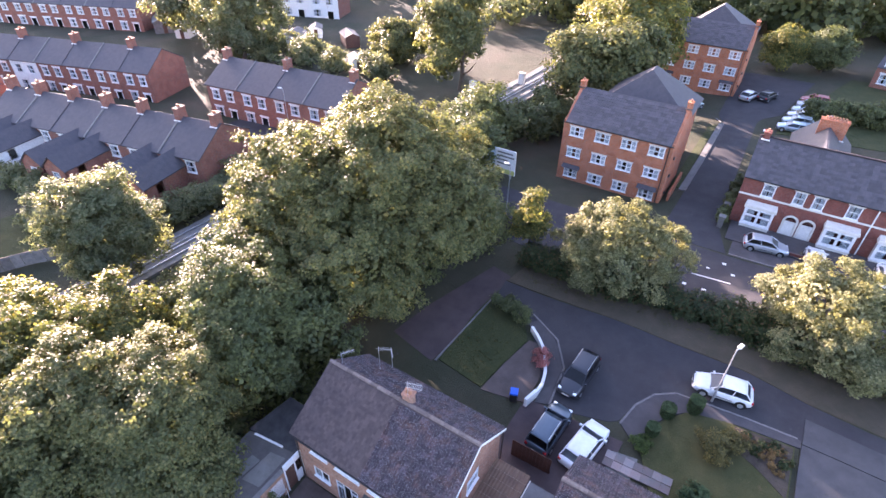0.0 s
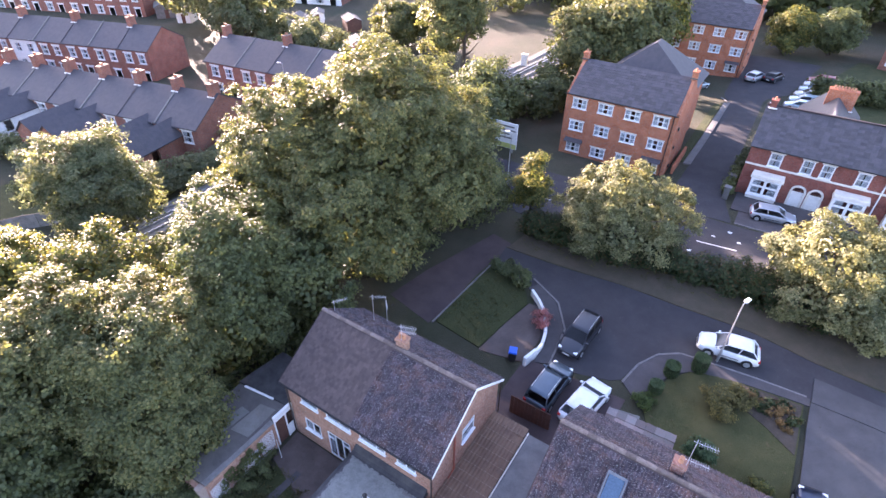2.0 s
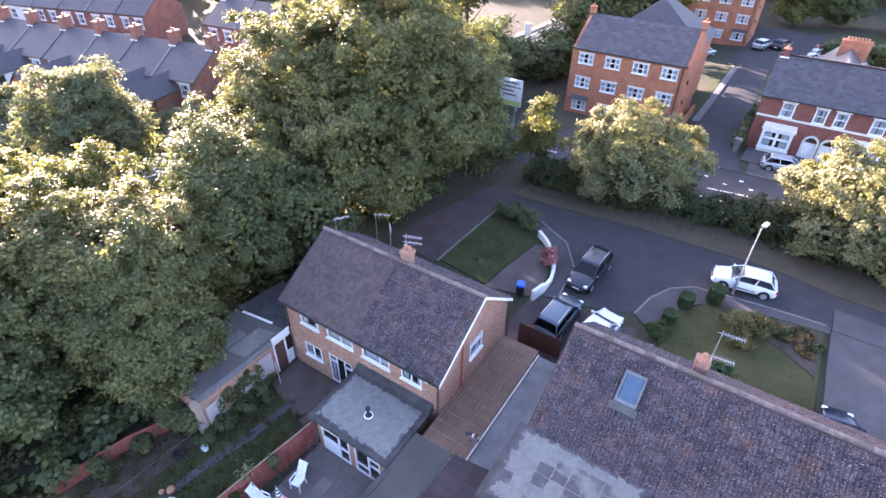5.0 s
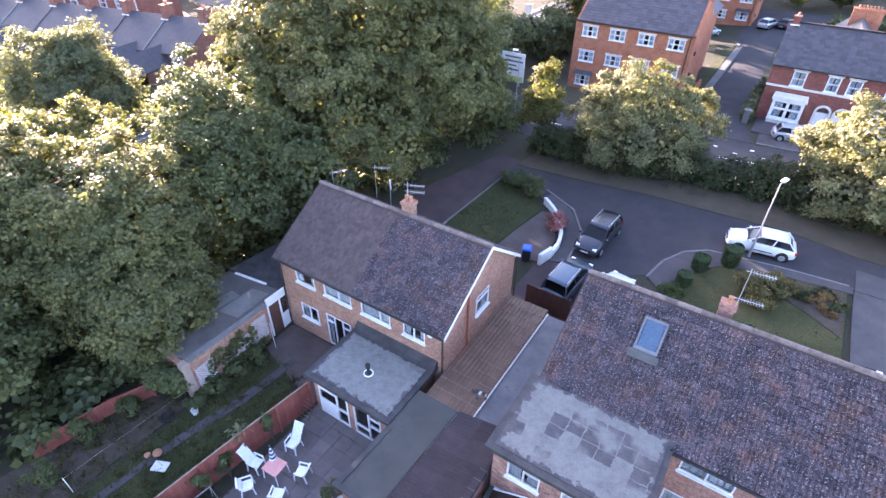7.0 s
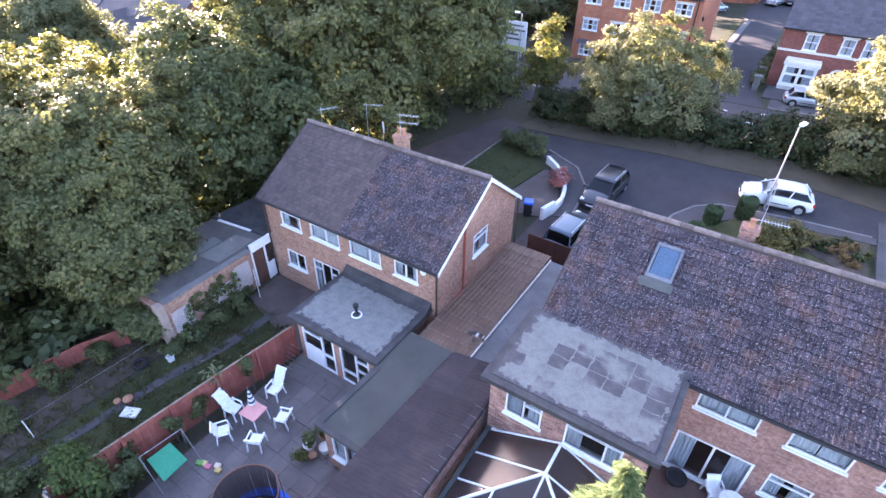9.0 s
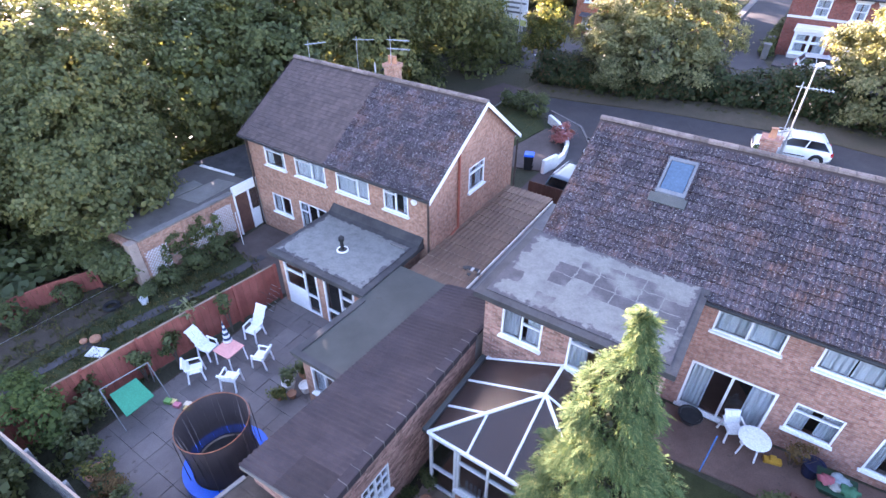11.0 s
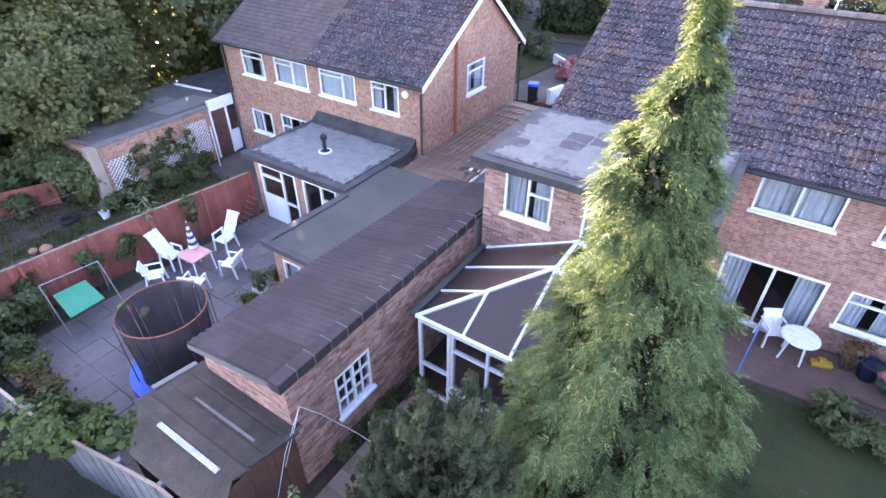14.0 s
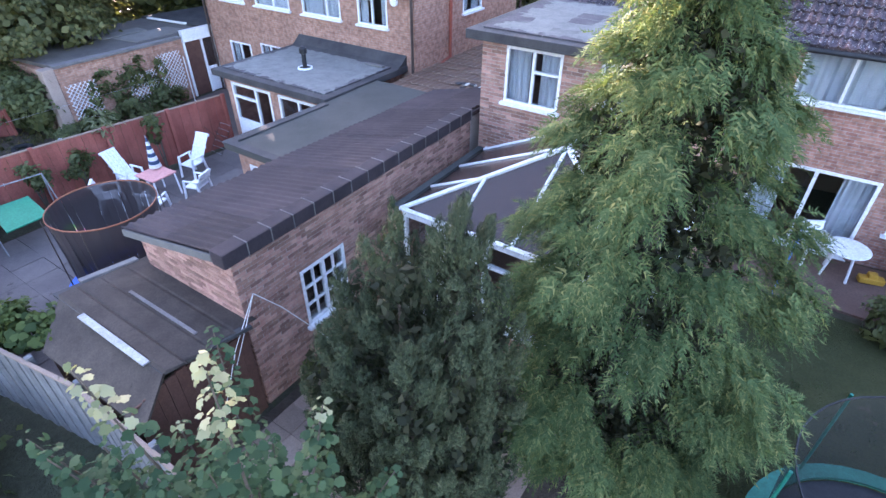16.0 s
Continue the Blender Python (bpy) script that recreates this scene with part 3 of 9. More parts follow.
def leaf_mesh(name, pos, nor, size, rng, shape="rhomb", along=None):
    """Many leaves in one mesh: pos and nor as n x 3 arrays. Each leaf is a folded blade of its own."""
    n = len(pos)
    nor = nor / np.maximum(np.linalg.norm(nor, axis=1, keepdims=True), 1e-6)
    if along is None:
        along = rng.normal(size=(n, 3))
    along = along - nor * (along * nor).sum(1, keepdims=True)
    along = along / np.maximum(np.linalg.norm(along, axis=1, keepdims=True), 1e-6)
    side = np.cross(nor, along)
    s = np.asarray(size).reshape(-1, 1)
    if shape == "rhomb":
        tpl = [(-0.5, 0, 0), (0.05, 0.34, 0.10), (0.5, 0, -0.04), (0.05, -0.34, 0.10)]
    elif shape == "plume":
        tpl = [(0.1, 0.12, 0.0), (0.1, -0.12, 0.0), (1.05, 0, -0.05)]
    elif shape == "needle":
        tpl = [(0.12, 0.10, 0.0), (0.12, -0.10, 0.0), (1.0, 0, -0.05)]
    elif shape == "blade":
        tpl = [(0, 0.10, 0), (0, -0.10, 0), (0.6, -0.13, 0.05), (1.0, 0, -0.05), (0.6, 0.13, 0.05)]
    else:
        tpl = [(-0.38, 0, 0.04), (-0.46, 0.24, 0.02), (-0.22, 0.46, -0.03), (0.02, 0.36, 0.03), (0.24, 0.42, -0.02), (0.32, 0.22, 0.03), (0.58, 0, -0.12), (0.32, -0.22, 0.03), (0.24, -0.42, -0.02), (0.02, -0.36, 0.03), (-0.22, -0.46, -0.03), (-0.46, -0.24, 0.02)]
    k = len(tpl)
    V = np.empty((n, k, 3))
    for i, (a, b, c) in enumerate(tpl):
        V[:, i] = pos + along * (a * s) + side * (b * s) + nor * (c * s)
    me = bpy.data.meshes.new(name)
    me.vertices.add(n * k)
    me.vertices.foreach_set("co", V.astype(np.float32).ravel())
    me.loops.add(n * k)
    me.loops.foreach_set("vertex_index", np.arange(n * k, dtype=np.int32))
    me.polygons.add(n)
    me.polygons.foreach_set("loop_start", np.arange(0, n * k, k, dtype=np.int32))
    me.update(calc_edges=True)
    me.validate()
    return me


def unit(rng, n):
    d = rng.normal(size=(n, 3))
    return d / np.linalg.norm(d, axis=1, keepdims=True)


def crown(parent, lobes, clumps, per, leaf, material, seed, low=-0.45, ragged=0.22, tight=0.5, name="crown", shape="rhomb", kind="", share=16, fill=0.14):
    """A crown of leaf clumps over the skins of several lobes (x, y, z, rx, ry, rz), with gaps and a ragged outline."""
    rng = np.random.default_rng(seed)
    lb = np.array(lobes, float)
    w = lb[:, 3] * lb[:, 4] + lb[:, 4] * lb[:, 5] + lb[:, 3] * lb[:, 5]
    nb = max(3, clumps // share)
    pick = rng.choice(len(lb), size=nb * 2, p=w / w.sum())
    d = unit(rng, nb * 2)
    d[:, 2] = np.where(d[:, 2] < low, -d[:, 2], d[:, 2])
    wob = np.array([noise.noise(Vector(q) * 2.3 + Vector((seed, 0, 0))) for q in d]).reshape(-1, 1)
    rad = 0.93 - np.abs(rng.normal(0, ragged, size=(nb * 2, 1))) * 0.6 + 0.24 * wob
    shoot = (rng.random((nb * 2, 1)) < 0.16) * rng.uniform(0.06, 0.2, (nb * 2, 1))
    c = lb[pick, :3] + d * lb[pick, 3:] * (rad + shoot)
    inside = np.zeros(len(c), bool)
    for k, q in enumerate(lb):
        e = ((c - q[:3]) / q[3:])
        inside |= (pick != k) & ((e * e).sum(1) < 0.45)
    c, d, pick, shoot = c[~inside][:nb], d[~inside][:nb], pick[~inside][:nb], shoot[~inside][:nb, 0]
    small = lb[pick, 3:].min(1) * 0.5
    rb = np.minimum(leaf * rng.uniform(2.6, 5.6, len(c)), small) * np.where(shoot > 0, 0.6, 1.0)            # the boughs' own sizes
    c, d, rb = np.repeat(c, share, 0), np.repeat(d, share, 0), np.repeat(rb, share)
    e = unit(rng, len(c)) + d * 0.75 + np.array([0, 0, 0.35])
    e /= np.linalg.norm(e, axis=1, keepdims=True)
    c = c + e * np.array([1, 1, 0.7]) * (rb * rng.uniform(0.55, 1.05, len(c)))[:, None]
    d = e * 0.7 + d * 0.5
    rc = leaf * 2.2
    pos = np.repeat(c, per, 0) + rng.normal(0, rc * tight * 0.8, size=(len(c) * per, 3)) * np.array([1, 1, 0.75])
    nor = np.repeat(d, per, 0) * 0.9 + unit(rng, len(pos)) * 0.8 + np.array([0, 0, 0.5])
    size = leaf * rng.uniform(0.65, 1.35, len(pos))
    k = int(len(pos) * fill)                                                # leaves in the heart of the crown
    own = rng.choice(len(lb), size=k, p=w / w.sum())
    e = unit(rng, k)
    pos = np.concatenate([pos, lb[own, :3] + e * lb[own, 3:] * rng.uniform(0.5, 0.84, (k, 1))])
    nor = np.concatenate([nor, e + unit(rng, k) * 0.6 + np.array([0, 0, 0.3])])
    size = np.concatenate([size, leaf * rng.uniform(1.4, 2.4, k)])
    me = leaf_mesh(name, pos, nor, size, rng, shape)
    me.materials.append(material)
    ob = new(name, me)
    ob.parent = parent
    return tagged(ob, kind=kind)


def limbs(parent, height, r, spread, n, seed, lean=(0, 0), start=0.25, mat=None):
    """A tapered trunk with limbs that fork upwards."""
    rng = random.Random(seed)
    bm = BM()
    p = Vector((0, 0, -0.3))
    pts = [p.copy()]
    for k in range(6):
        p = p + Vector((lean[0] / 6 + rng.uniform(-0.1, 0.1) * r * 3, lean[1] / 6 + rng.uniform(-0.1, 0.1) * r * 3, (height + 0.3) / 6))
        pts.append(p.copy())
    for k, (a, b) in enumerate(zip(pts, pts[1:])):
        tube(bm, a, b, r * (1 - 0.14 * k) * (1.25 if k == 0 else 1), r * (1 - 0.14 * (k + 1)))
    me = bpy.data.meshes.new("trunk")
    bm.to_mesh(me), bm.free()
    me.materials.append(mat or M_BARK)
    t = new("trunk", me)
    t.parent = parent
    BASE[t.name] = (0, 0, 0)
    for k in range(n):
        f = start + (1 - start) * (k + 0.5) / n
        i = min(5, int(f * 6))
        q = pts[i].lerp(pts[i + 1], f * 6 - i)
        ang = k * 2.4 + rng.uniform(-0.4, 0.4)
        out = spread * rng.uniform(0.6, 1.0) * (1.1 - 0.5 * f)
        mid = q + Vector((math.cos(ang) * out * 0.5, math.sin(ang) * out * 0.5, out * 0.35))
        end = q + Vector((math.cos(ang) * out, math.sin(ang) * out, out * rng.uniform(0.5, 0.9)))
        bm = BM()
        tube(bm, q, mid, r * 0.35 * (1.1 - 0.6 * f), r * 0.22, 6)
        tube(bm, mid, end, r * 0.22, r * 0.08, 6)
        me = bpy.data.meshes.new("limb")
        bm.to_mesh(me), bm.free()
        me.materials.append(mat or M_BARK)
        o = new("limb", me)
        o.parent = parent


def tree(name, u, v, label, lobes, clumps, per, leaf, material, seed, height=6.0, r=0.3, spread=4.0, n=7, group="", low=-0.45, tight=0.5, base=None, ragged=0.22, share=16):
    """lobes are given in the estate's axes; the tree stands at (u, v) on the ground."""
    z = zg(u, v) if base is None else base
    t = thing(name, (u, v, z), label, "tree", group)
    limbs(t, height, r, spread, n, seed)
    crown(t, [(a - u, b - v, c - z, *q) for a, b, c, *q in lobes], clumps, per, leaf, material, seed, low, ragged, tight, share=share)
    return t

# ---- ground, roads and pavements ----
def ground():
    axis = sorted({*[-1500, -900, -500, -300, -220, -170], *[x * 5.0 for x in range(-26, 34)], *[x * 2.0 for x in range(-20, 40)], 220, 300, 500, 900, 1500})
    V = [(a, b, zg(a, b)) for a in axis for b in axis]
    n = len(axis)
    F = [(i * n + j, (i + 1) * n + j, (i + 1) * n + j + 1, i * n + j + 1) for i in range(n - 1) for j in range(n - 1)]
    ob = raw("ground", V, F, M_EARTH)
    ob.matrix_world = HM
    tagged(ob, "rough grass and bare earth under the trees and houses", "ground", "", "structure")


ground()


def sheet(name, left, right, off, material, label, category, thick=0.25, step=1.5):
    bm = BM()
    lay(bm, left, right, off, thick, step)
    return structure(name, bm, material, label, category)


# the close: its turning head and the arm that climbs away
sheet("road", [(-8.6, 24.6), (-3, 24.3), (2, 24.3), (7, 23.8), (12, 23.6), (16.3, 22.7), (20, 22.3), (60, 20.5)],
      [(-8.2, 22.0), (-4.6, 21.4), (0.5, 13.2), (5.3, 14.4), (6.6, 18.3), (9.0, 19.0), (19.8, 19.0), (60, 17)], 0.03, M_TARMAC, "worn dark asphalt of the close with paler patches", "road", step=0.8)
sheet("road_2", [(-9, 12.5), (-8.6, 17), (-8.4, 25.4)], [(-13.5, 13.5), (-12.8, 18), (-10.6, 26)], 0.02, M_TARMACRED, "reddish asphalt path under the trees", "path", step=0.8)
sheet("pavement", [(5.6, 14.5), (6.05, 16.5), (6.95, 18.0), (8.2, 18.85), (12.6, 19.05), (16.1, 19.1)], [(7.0, 13.2), (7.5, 15.4), (8.2, 16.7), (9.3, 17.7), (12.4, 18.25), (16.1, 18.45)], 0.10, M_PAVE, "narrow asphalt footway in front of the gardens", "pavement", step=0.6)
sheet("pavement_5", [(16.2, 18.9), (21.2, 18.8)], [(16.2, 21.2), (20.8, 20.9)], 0.07, M_DRIVE, "pale concrete crossing from the driveway to the road", "pavement", step=0.8)
sheet("pavement_2", [(-3.6, 21.2), (-1.4, 19.6), (0.2, 17.2), (0.6, 13.5)], [(-4.2, 20.3), (-2.2, 18.9), (-0.75, 16.6), (-0.3, 13.2)], 0.10, M_PAVE, "curved asphalt footway beside the white garden wall", "pavement", step=0.6)
sheet("road_3", [(-60, 41), (-20, 40.5), (0, 40.5), (12, 40.0), (80, 38)], [(-60, 31), (-20, 31.0), (0, 30.4), (12, 29.8), (80, 28)], 0.03, M_TARMAC, "asphalt main road with white markings", "road", step=2.0)
sheet("road_4", [(1.4, 40.5), (1.6, 46), (1.9, 60), (2.0, 76), (0.6, 79), (0.4, 104)], [(8.2, 40.5), (6.5, 46), (6.3, 60), (6.2, 80), (9.0, 84), (12.5, 104)], 0.03, M_TARMAC, "asphalt driveway to the flats and their car park", "road", step=2.0)
sheet("pavement_3", [(8.4, 40.6), (20, 40.2), (60, 38.8)], [(8.4, 43.3), (20, 43.1), (60, 42)], 0.12, M_PAVE, "footway along the main road in front of the brick terrace", "pavement", step=2)
sheet("verge", [(-8.4, 24.75), (2, 24.5), (7.0, 24.0), (12, 23.8), (16.3, 22.9), (60, 20.7)], [(-8, 27.4), (2, 27.6), (8, 27.4), (12, 27.0), (15, 26.8), (60, 24.6)], 0.06, M_STUBBLE, "dry yellowed grass verge below the hedge", "verge", step=1.2)
sheet("verge_2", [(-0.1, 52), (0.0, 60), (0.2, 74)], [(0.9, 52), (1.1, 60), (1.2, 75)], 0.10, M_GRASS, "strip of grass with a pale kerb beside the flats", "verge", step=2)
sheet("pavement_4", [(1.0, 51.5), (1.2, 60), (1.35, 75.4)], [(1.65, 51.5), (1.85, 60), (1.95, 75.4)], 0.11, M_CONC, "pale concrete edge of the driveway", "pavement", step=2)
sheet("verge_3", [(9, 76), (14, 96), (18, 110)], [(24, 78), (28, 96), (30, 110)], 0.06, M_GRASS, "mown grass behind the car park", "verge", step=3)
sheet("lawn", [(-4.4, 12.4), (-4.0, 15.5), (-3.4, 18.6), (-4.6, 20.4)], [(-8.6, 13.0), (-8.7, 16), (-8.8, 19), (-8.6, 22)], 0.07, M_GRASS, "small lawn with a paved edge in front of the house", "lawn", step=0.8)
sheet("paving", [(-4.3, 12.2), (-3.9, 15.5), (-3.3, 18.6)], [(-0.9, 12.8), (-0.9, 15.6), (-2.5, 18.6)], 0.06, M_BROWNPAVE, "grey paved front garden inside the white wall", "paving", step=0.8)
sheet("driveway", [(-1.2, 6.8), (-1.1, 10), (-1.0, 13.3)], [(5.6, 6.9), (6.0, 10), (6.2, 13.2)], 0.05, M_TARMACRED, "worn driveway between the two houses", "driveway", step=0.8)
sheet("lawn_2", [(7.4, 13.0), (7.9, 16.0), (9.2, 17.6), (11.4, 18.15), (15.8, 18.35)], [(9.6, 8.6), (11, 8.7), (13, 8.9), (15.8, 8.8)], 0.10, M_DRYGRASS, "front lawn with worn patches and planted beds", "lawn", step=0.8)
sheet("garden_bed_2", [(12.2, 18.05), (14.0, 18.15), (15.7, 18.2)], [(12.5, 16.2), (14.0, 15.4), (15.7, 14.2)], 0.13, M_SOIL, "planted border with reddish soil beside the footway", "bed", step=0.6)
sheet("driveway_2", [(16.1, 7.0), (16.2, 12), (16.1, 16.5), (16.15, 18.8)], [(21, 6.8), (21, 12), (20.8, 16.5), (21, 18.7)], 0.11, M_DRIVE, "pale concrete driveway", "driveway", step=0.8)
sheet("slab_path", [(5.8, 9.0), (7.4, 9.2)], [(5.8, 12.2), (7.4, 12.4)], 0.08, M_CONC, "pale paving in front of the door", "path")
sheet("lawn_3", [(-10.3, -15), (-10.1, -6.5), (-9.6, -2.2)], [(-6.6, -15), (-6.2, -10), (-5.7, -4.0)], 0.05, M_GRASS, "long narrow back lawn gone rough", "lawn", step=0.8)
sheet("garden_path", [(-10.05, -15), (-9.6, -11), (-9.3, -8), (-8.75, -5.2), (-8.4, -2)], [(-9.75, -15), (-9.2, -11), (-8.85, -8), (-8.2, -5.2), (-8.0, -2)], 0.075, M_PAVE, "mossy concrete garden path", "path", thick=0.1, step=0.8)
sheet("garden_bed", [(-14, -15), (-13.4, -9), (-12.9, -6.6)], [(-10.6, -15), (-10.5, -9), (-10.4, -6.6)], 0.05, M_SOIL, "bare weedy garden soil", "bed", step=0.8)
sheet("yard", [(-10.2, -2.2), (-10.3, -0.1)], [(-5.4, -3.6), (-5.2, -0.1)], 0.06, M_BROWNPAVE, "damp concrete back yard", "yard", step=0.8)
sheet("patio_2", [(9.7, -2.25), (12.2, -2.1), (16.6, -2.5)], [(9.7, -0.15), (12.2, -0.15), (16.6, -0.15)], 0.06, M_REDPAVE, "brown paved patio behind the house", "patio", step=0.8)
sheet("lawn_4", [(9.4, -14), (17.5, -14)], [(9.4, -2.3), (17.5, -2.6)], 0.05, M_GRASS, "shaded green back lawn", "lawn", step=0.8)
sheet("garden_2", [(4.3, -14), (9.3, -14)], [(4.3, -3.8), (9.3, -3.8)], 0.02, M_SOIL, "dark garden soil under the conifers", "bed", step=0.8)
sheet("patio_base", [(-5.3, -12.6), (1.4, -12.6)], [(-5.3, -3.6), (1.4, -3.6)], 0.02, M_SOIL, "dark joints and bedding of the slab patio", "patio", step=0.8)
sheet("railway", [(-37.2, -30), (-36.9, 5), (-36.4, 20), (-32.6, 40), (-28.2, 60), (-26.6, 80), (-25, 120)], [(-42, -30), (-41.5, 5), (-41, 20), (-38.6, 40), (-35.0, 60), (-33, 80), (-31, 120)], 0.25, M_CONC, "grey ballast of the railway line", "railway", thick=0.5, step=3)

bm = BM()   # white road markings of the main road
for u in range(-18, 40, 6):
    lay(bm, [(u, 34.75), (u + 3.4, 34.7)], [(u, 34.9), (u + 3.4, 34.85)], 0.045, 0.01)
structure("road_marking", bm, M_PAINT, "worn white centre dashes on the main road", "marking")
bm = BM()
for u, v in ((5.6, 32.4), (7.3, 32.2), (7.0, 36.6), (9.2, 36.4), (5.2, 37.6), (8.2, 38.2)):
    lay(bm, [(u, v), (u + 0.35, v)], [(u, v + 0.35), (u + 0.35, v + 0.35)], 0.045, 0.01)
structure("road_marking_2", bm, M_PAINT, "small white blocks marking a crossing", "marking")

bm = BM()   # steel rails
for f in (0.20, 0.44, 0.56, 0.80):
    line = [(a + (b - a) * f, v) for a, b, v in ((-37.2, -42, -30), (-36.9, -41.5, 5), (-36.4, -41, 20), (-32.6, -38.6, 40), (-28.2, -35, 60), (-26.6, -33, 80), (-25, -31, 120))]
    lay(bm, line, [(u + 0.09, v) for u, v in line], 0.42, 0.15, 4)
structure("rails", bm, M_STEEL, "rusty steel rails on the ballast", "rail")


def kerb(name, line, label, material=None, high=0.13):
    """Kerb stones along a line, each with its joint."""
    bm = BM()
    for a, b in zip(line, line[1:]):
        n = max(1, int(math.dist(a, b) / 0.9))
        for k in range(n):
            p = [a[i] + (b[i] - a[i]) * (k + 0.01) / n for i in (0, 1)]
            q = [a[i] + (b[i] - a[i]) * (k + 0.985) / n for i in (0, 1)]
            d = Vector((q[0] - p[0], q[1] - p[1], 0)).normalized()
            s = Vector((-d.y, d.x, 0)) * 0.07
            z0, z1 = zg(*p), zg(*q)
            hull(bm, [(p[0] - s.x, p[1] - s.y, z0 - 0.1), (q[0] - s.x, q[1] - s.y, z1 - 0.1), (q[0] + s.x, q[1] + s.y, z1 - 0.1), (p[0] + s.x, p[1] + s.y, z0 - 0.1)],
                 [(p[0] - s.x, p[1] - s.y, z0 + high), (q[0] - s.x, q[1] - s.y, z1 + high), (q[0] + s.x, q[1] + s.y, z1 + high), (p[0] + s.x, p[1] + s.y, z0 + high)])
    structure(name, bm, material or M_KERB, label, "kerb")


kerb("kerb", [(5.55, 14.5), (6.0, 16.5), (6.9, 18.05), (8.2, 18.92), (12.6, 19.12), (15.9, 19.15)], "pale concrete kerb of the close")
kerb("kerb_2", [(-8.5, 24.68), (2, 24.4), (7.0, 23.9), (12, 23.7), (16.3, 22.8), (30, 22)], "worn dirty kerb edge below the hedge", M_STUBBLE, 0.08)
kerb("kerb_3", [(-4.3, 21.6), (-1.3, 19.75), (0.3, 17.25), (0.7, 13.5)], "curved kerb of the turning head")
kerb("kerb_4", [(1.75, 51.5), (1.95, 60), (2.05, 75.4), (0.6, 77.5)], "pale kerb beside the flats")
kerb("kerb_5", [(-8.75, 12.7), (-8.6, 17), (-8.4, 22)], "stone edge between lawn and path")
kerb("kerb_6", [(8.4, 40.55), (20, 40.15), (40, 39.4)], "kerb of the main road")


# ---- the pair of houses beside the trees ----
def gable_house(name, label, u0, u1, v0, v1, eave, ridge_v, ridge, rear, front_holes=(), side_holes=(), material=None, z0=-0.4, over=0.28, bargeboard=True, rear_over=0.3):
    """A house with its ridge along u. rear and others: openings in each wall. Returns the thing and its roof part."""
    h = thing(name, ((u0 + u1) / 2, (v0 + v1) / 2, 0), label, "house")
    mt = material or M_BRICK
    for nm, ax, at, th, a0, a1, holes in (("wall", "u", v0, 0.28, u0, u1, rear), ("wall", "u", v1 - 0.28, 0.28, u0, u1, front_holes)):
        bm = BM()
        wall(bm, ax, at, th, a0, a1, z0, eave, holes)
        part(nm, bm, mt, h)
    for at, holes in ((u0, ()), (u1 - 0.28, side_holes)):
        bm = BM()
        wall(bm, "v", at, 0.28, v0 + 0.28, v1 - 0.28, z0, eave, holes)
        hull(bm, [(at, v0, eave), (at, v1, eave), (at, ridge_v, ridge - 0.06)], [(at + 0.28, v0, eave), (at + 0.28, v1, eave), (at + 0.28, ridge_v, ridge - 0.06)])
        part("wall", bm, mt, h)
    sl_r = (ridge - eave) / (ridge_v - v0)
    sl_f = (ridge - eave) / (v1 - ridge_v)
    lo_r, lo_f = (v0 - rear_over, eave - sl_r * rear_over), (v1 + rear_over, eave - sl_f * rear_over)
    bm = BM()
    a, b = u0 - over * 0.6, u1 + over * 0.6
    slab(bm, [(a, lo_r[0], lo_r[1]), (b, lo_r[0], lo_r[1]), (b, ridge_v, ridge), (a, ridge_v, ridge)], 0.10)
    slab(bm, [(a, ridge_v, ridge), (b, ridge_v, ridge), (b, lo_f[0], lo_f[1]), (a, lo_f[0], lo_f[1])], 0.10)
    roof = part("roof", bm, M_TILESMOOTH, h)
    bm = BM()   # half-round ridge tiles
    n = int((b - a) / 0.45)
    for k in range(n):
        x0, x1 = a + (b - a) * k / n, a + (b - a) * (k + 0.97) / n
        ring = lambda x: [(x, ridge_v + 0.13 * math.cos(t), ridge + 0.0 + 0.12 * math.sin(t)) for t in (0, 0.6, 1.2, 1.9, 2.5, math.pi)]
        hull(bm, ring(x0), ring(x1))
    part("ridge_tiles", bm, M_RIDGE, roof, kind="stuff")
    if bargeboard:
        for at in (a - 0.03, b):
            bm = BM()
            for p, q in ((lo_r, (ridge_v, ridge)), ((ridge_v, ridge), lo_f)):
                hull(bm, [(at, p[0], p[1] - 0.16), (at, q[0], q[1] - 0.16), (at, q[0], q[1] + 0.03), (at, p[0], p[1] + 0.03)],
                     [(at + 0.03, p[0], p[1] - 0.16), (at + 0.03, q[0], q[1] - 0.16), (at + 0.03, q[0], q[1] + 0.03), (at + 0.03, p[0], p[1] + 0.03)])
            part("bargeboard", bm, M_PAINT if at > u0 else M_TILEDARK, h)
    for v, z, s in ((lo_r[0], lo_r[1], -1), (lo_f[0], lo_f[1], 1)):
        bm = BM()
        tube(bm, (a, v + s * 0.05, z - 0.05), (b, v + s * 0.05, z - 0.05), 0.055, n=8)
        part("gutter", bm, M_BLACK, h)
        bm = BM()
        box(bm, u0, u1, *sorted((v - s * 0.02, v - s * (rear_over - 0.003))), z - 0.10 , z - 0.05)
        part("soffit", bm, M_PAINT, h)
    return h, roof, lo_r, lo_f


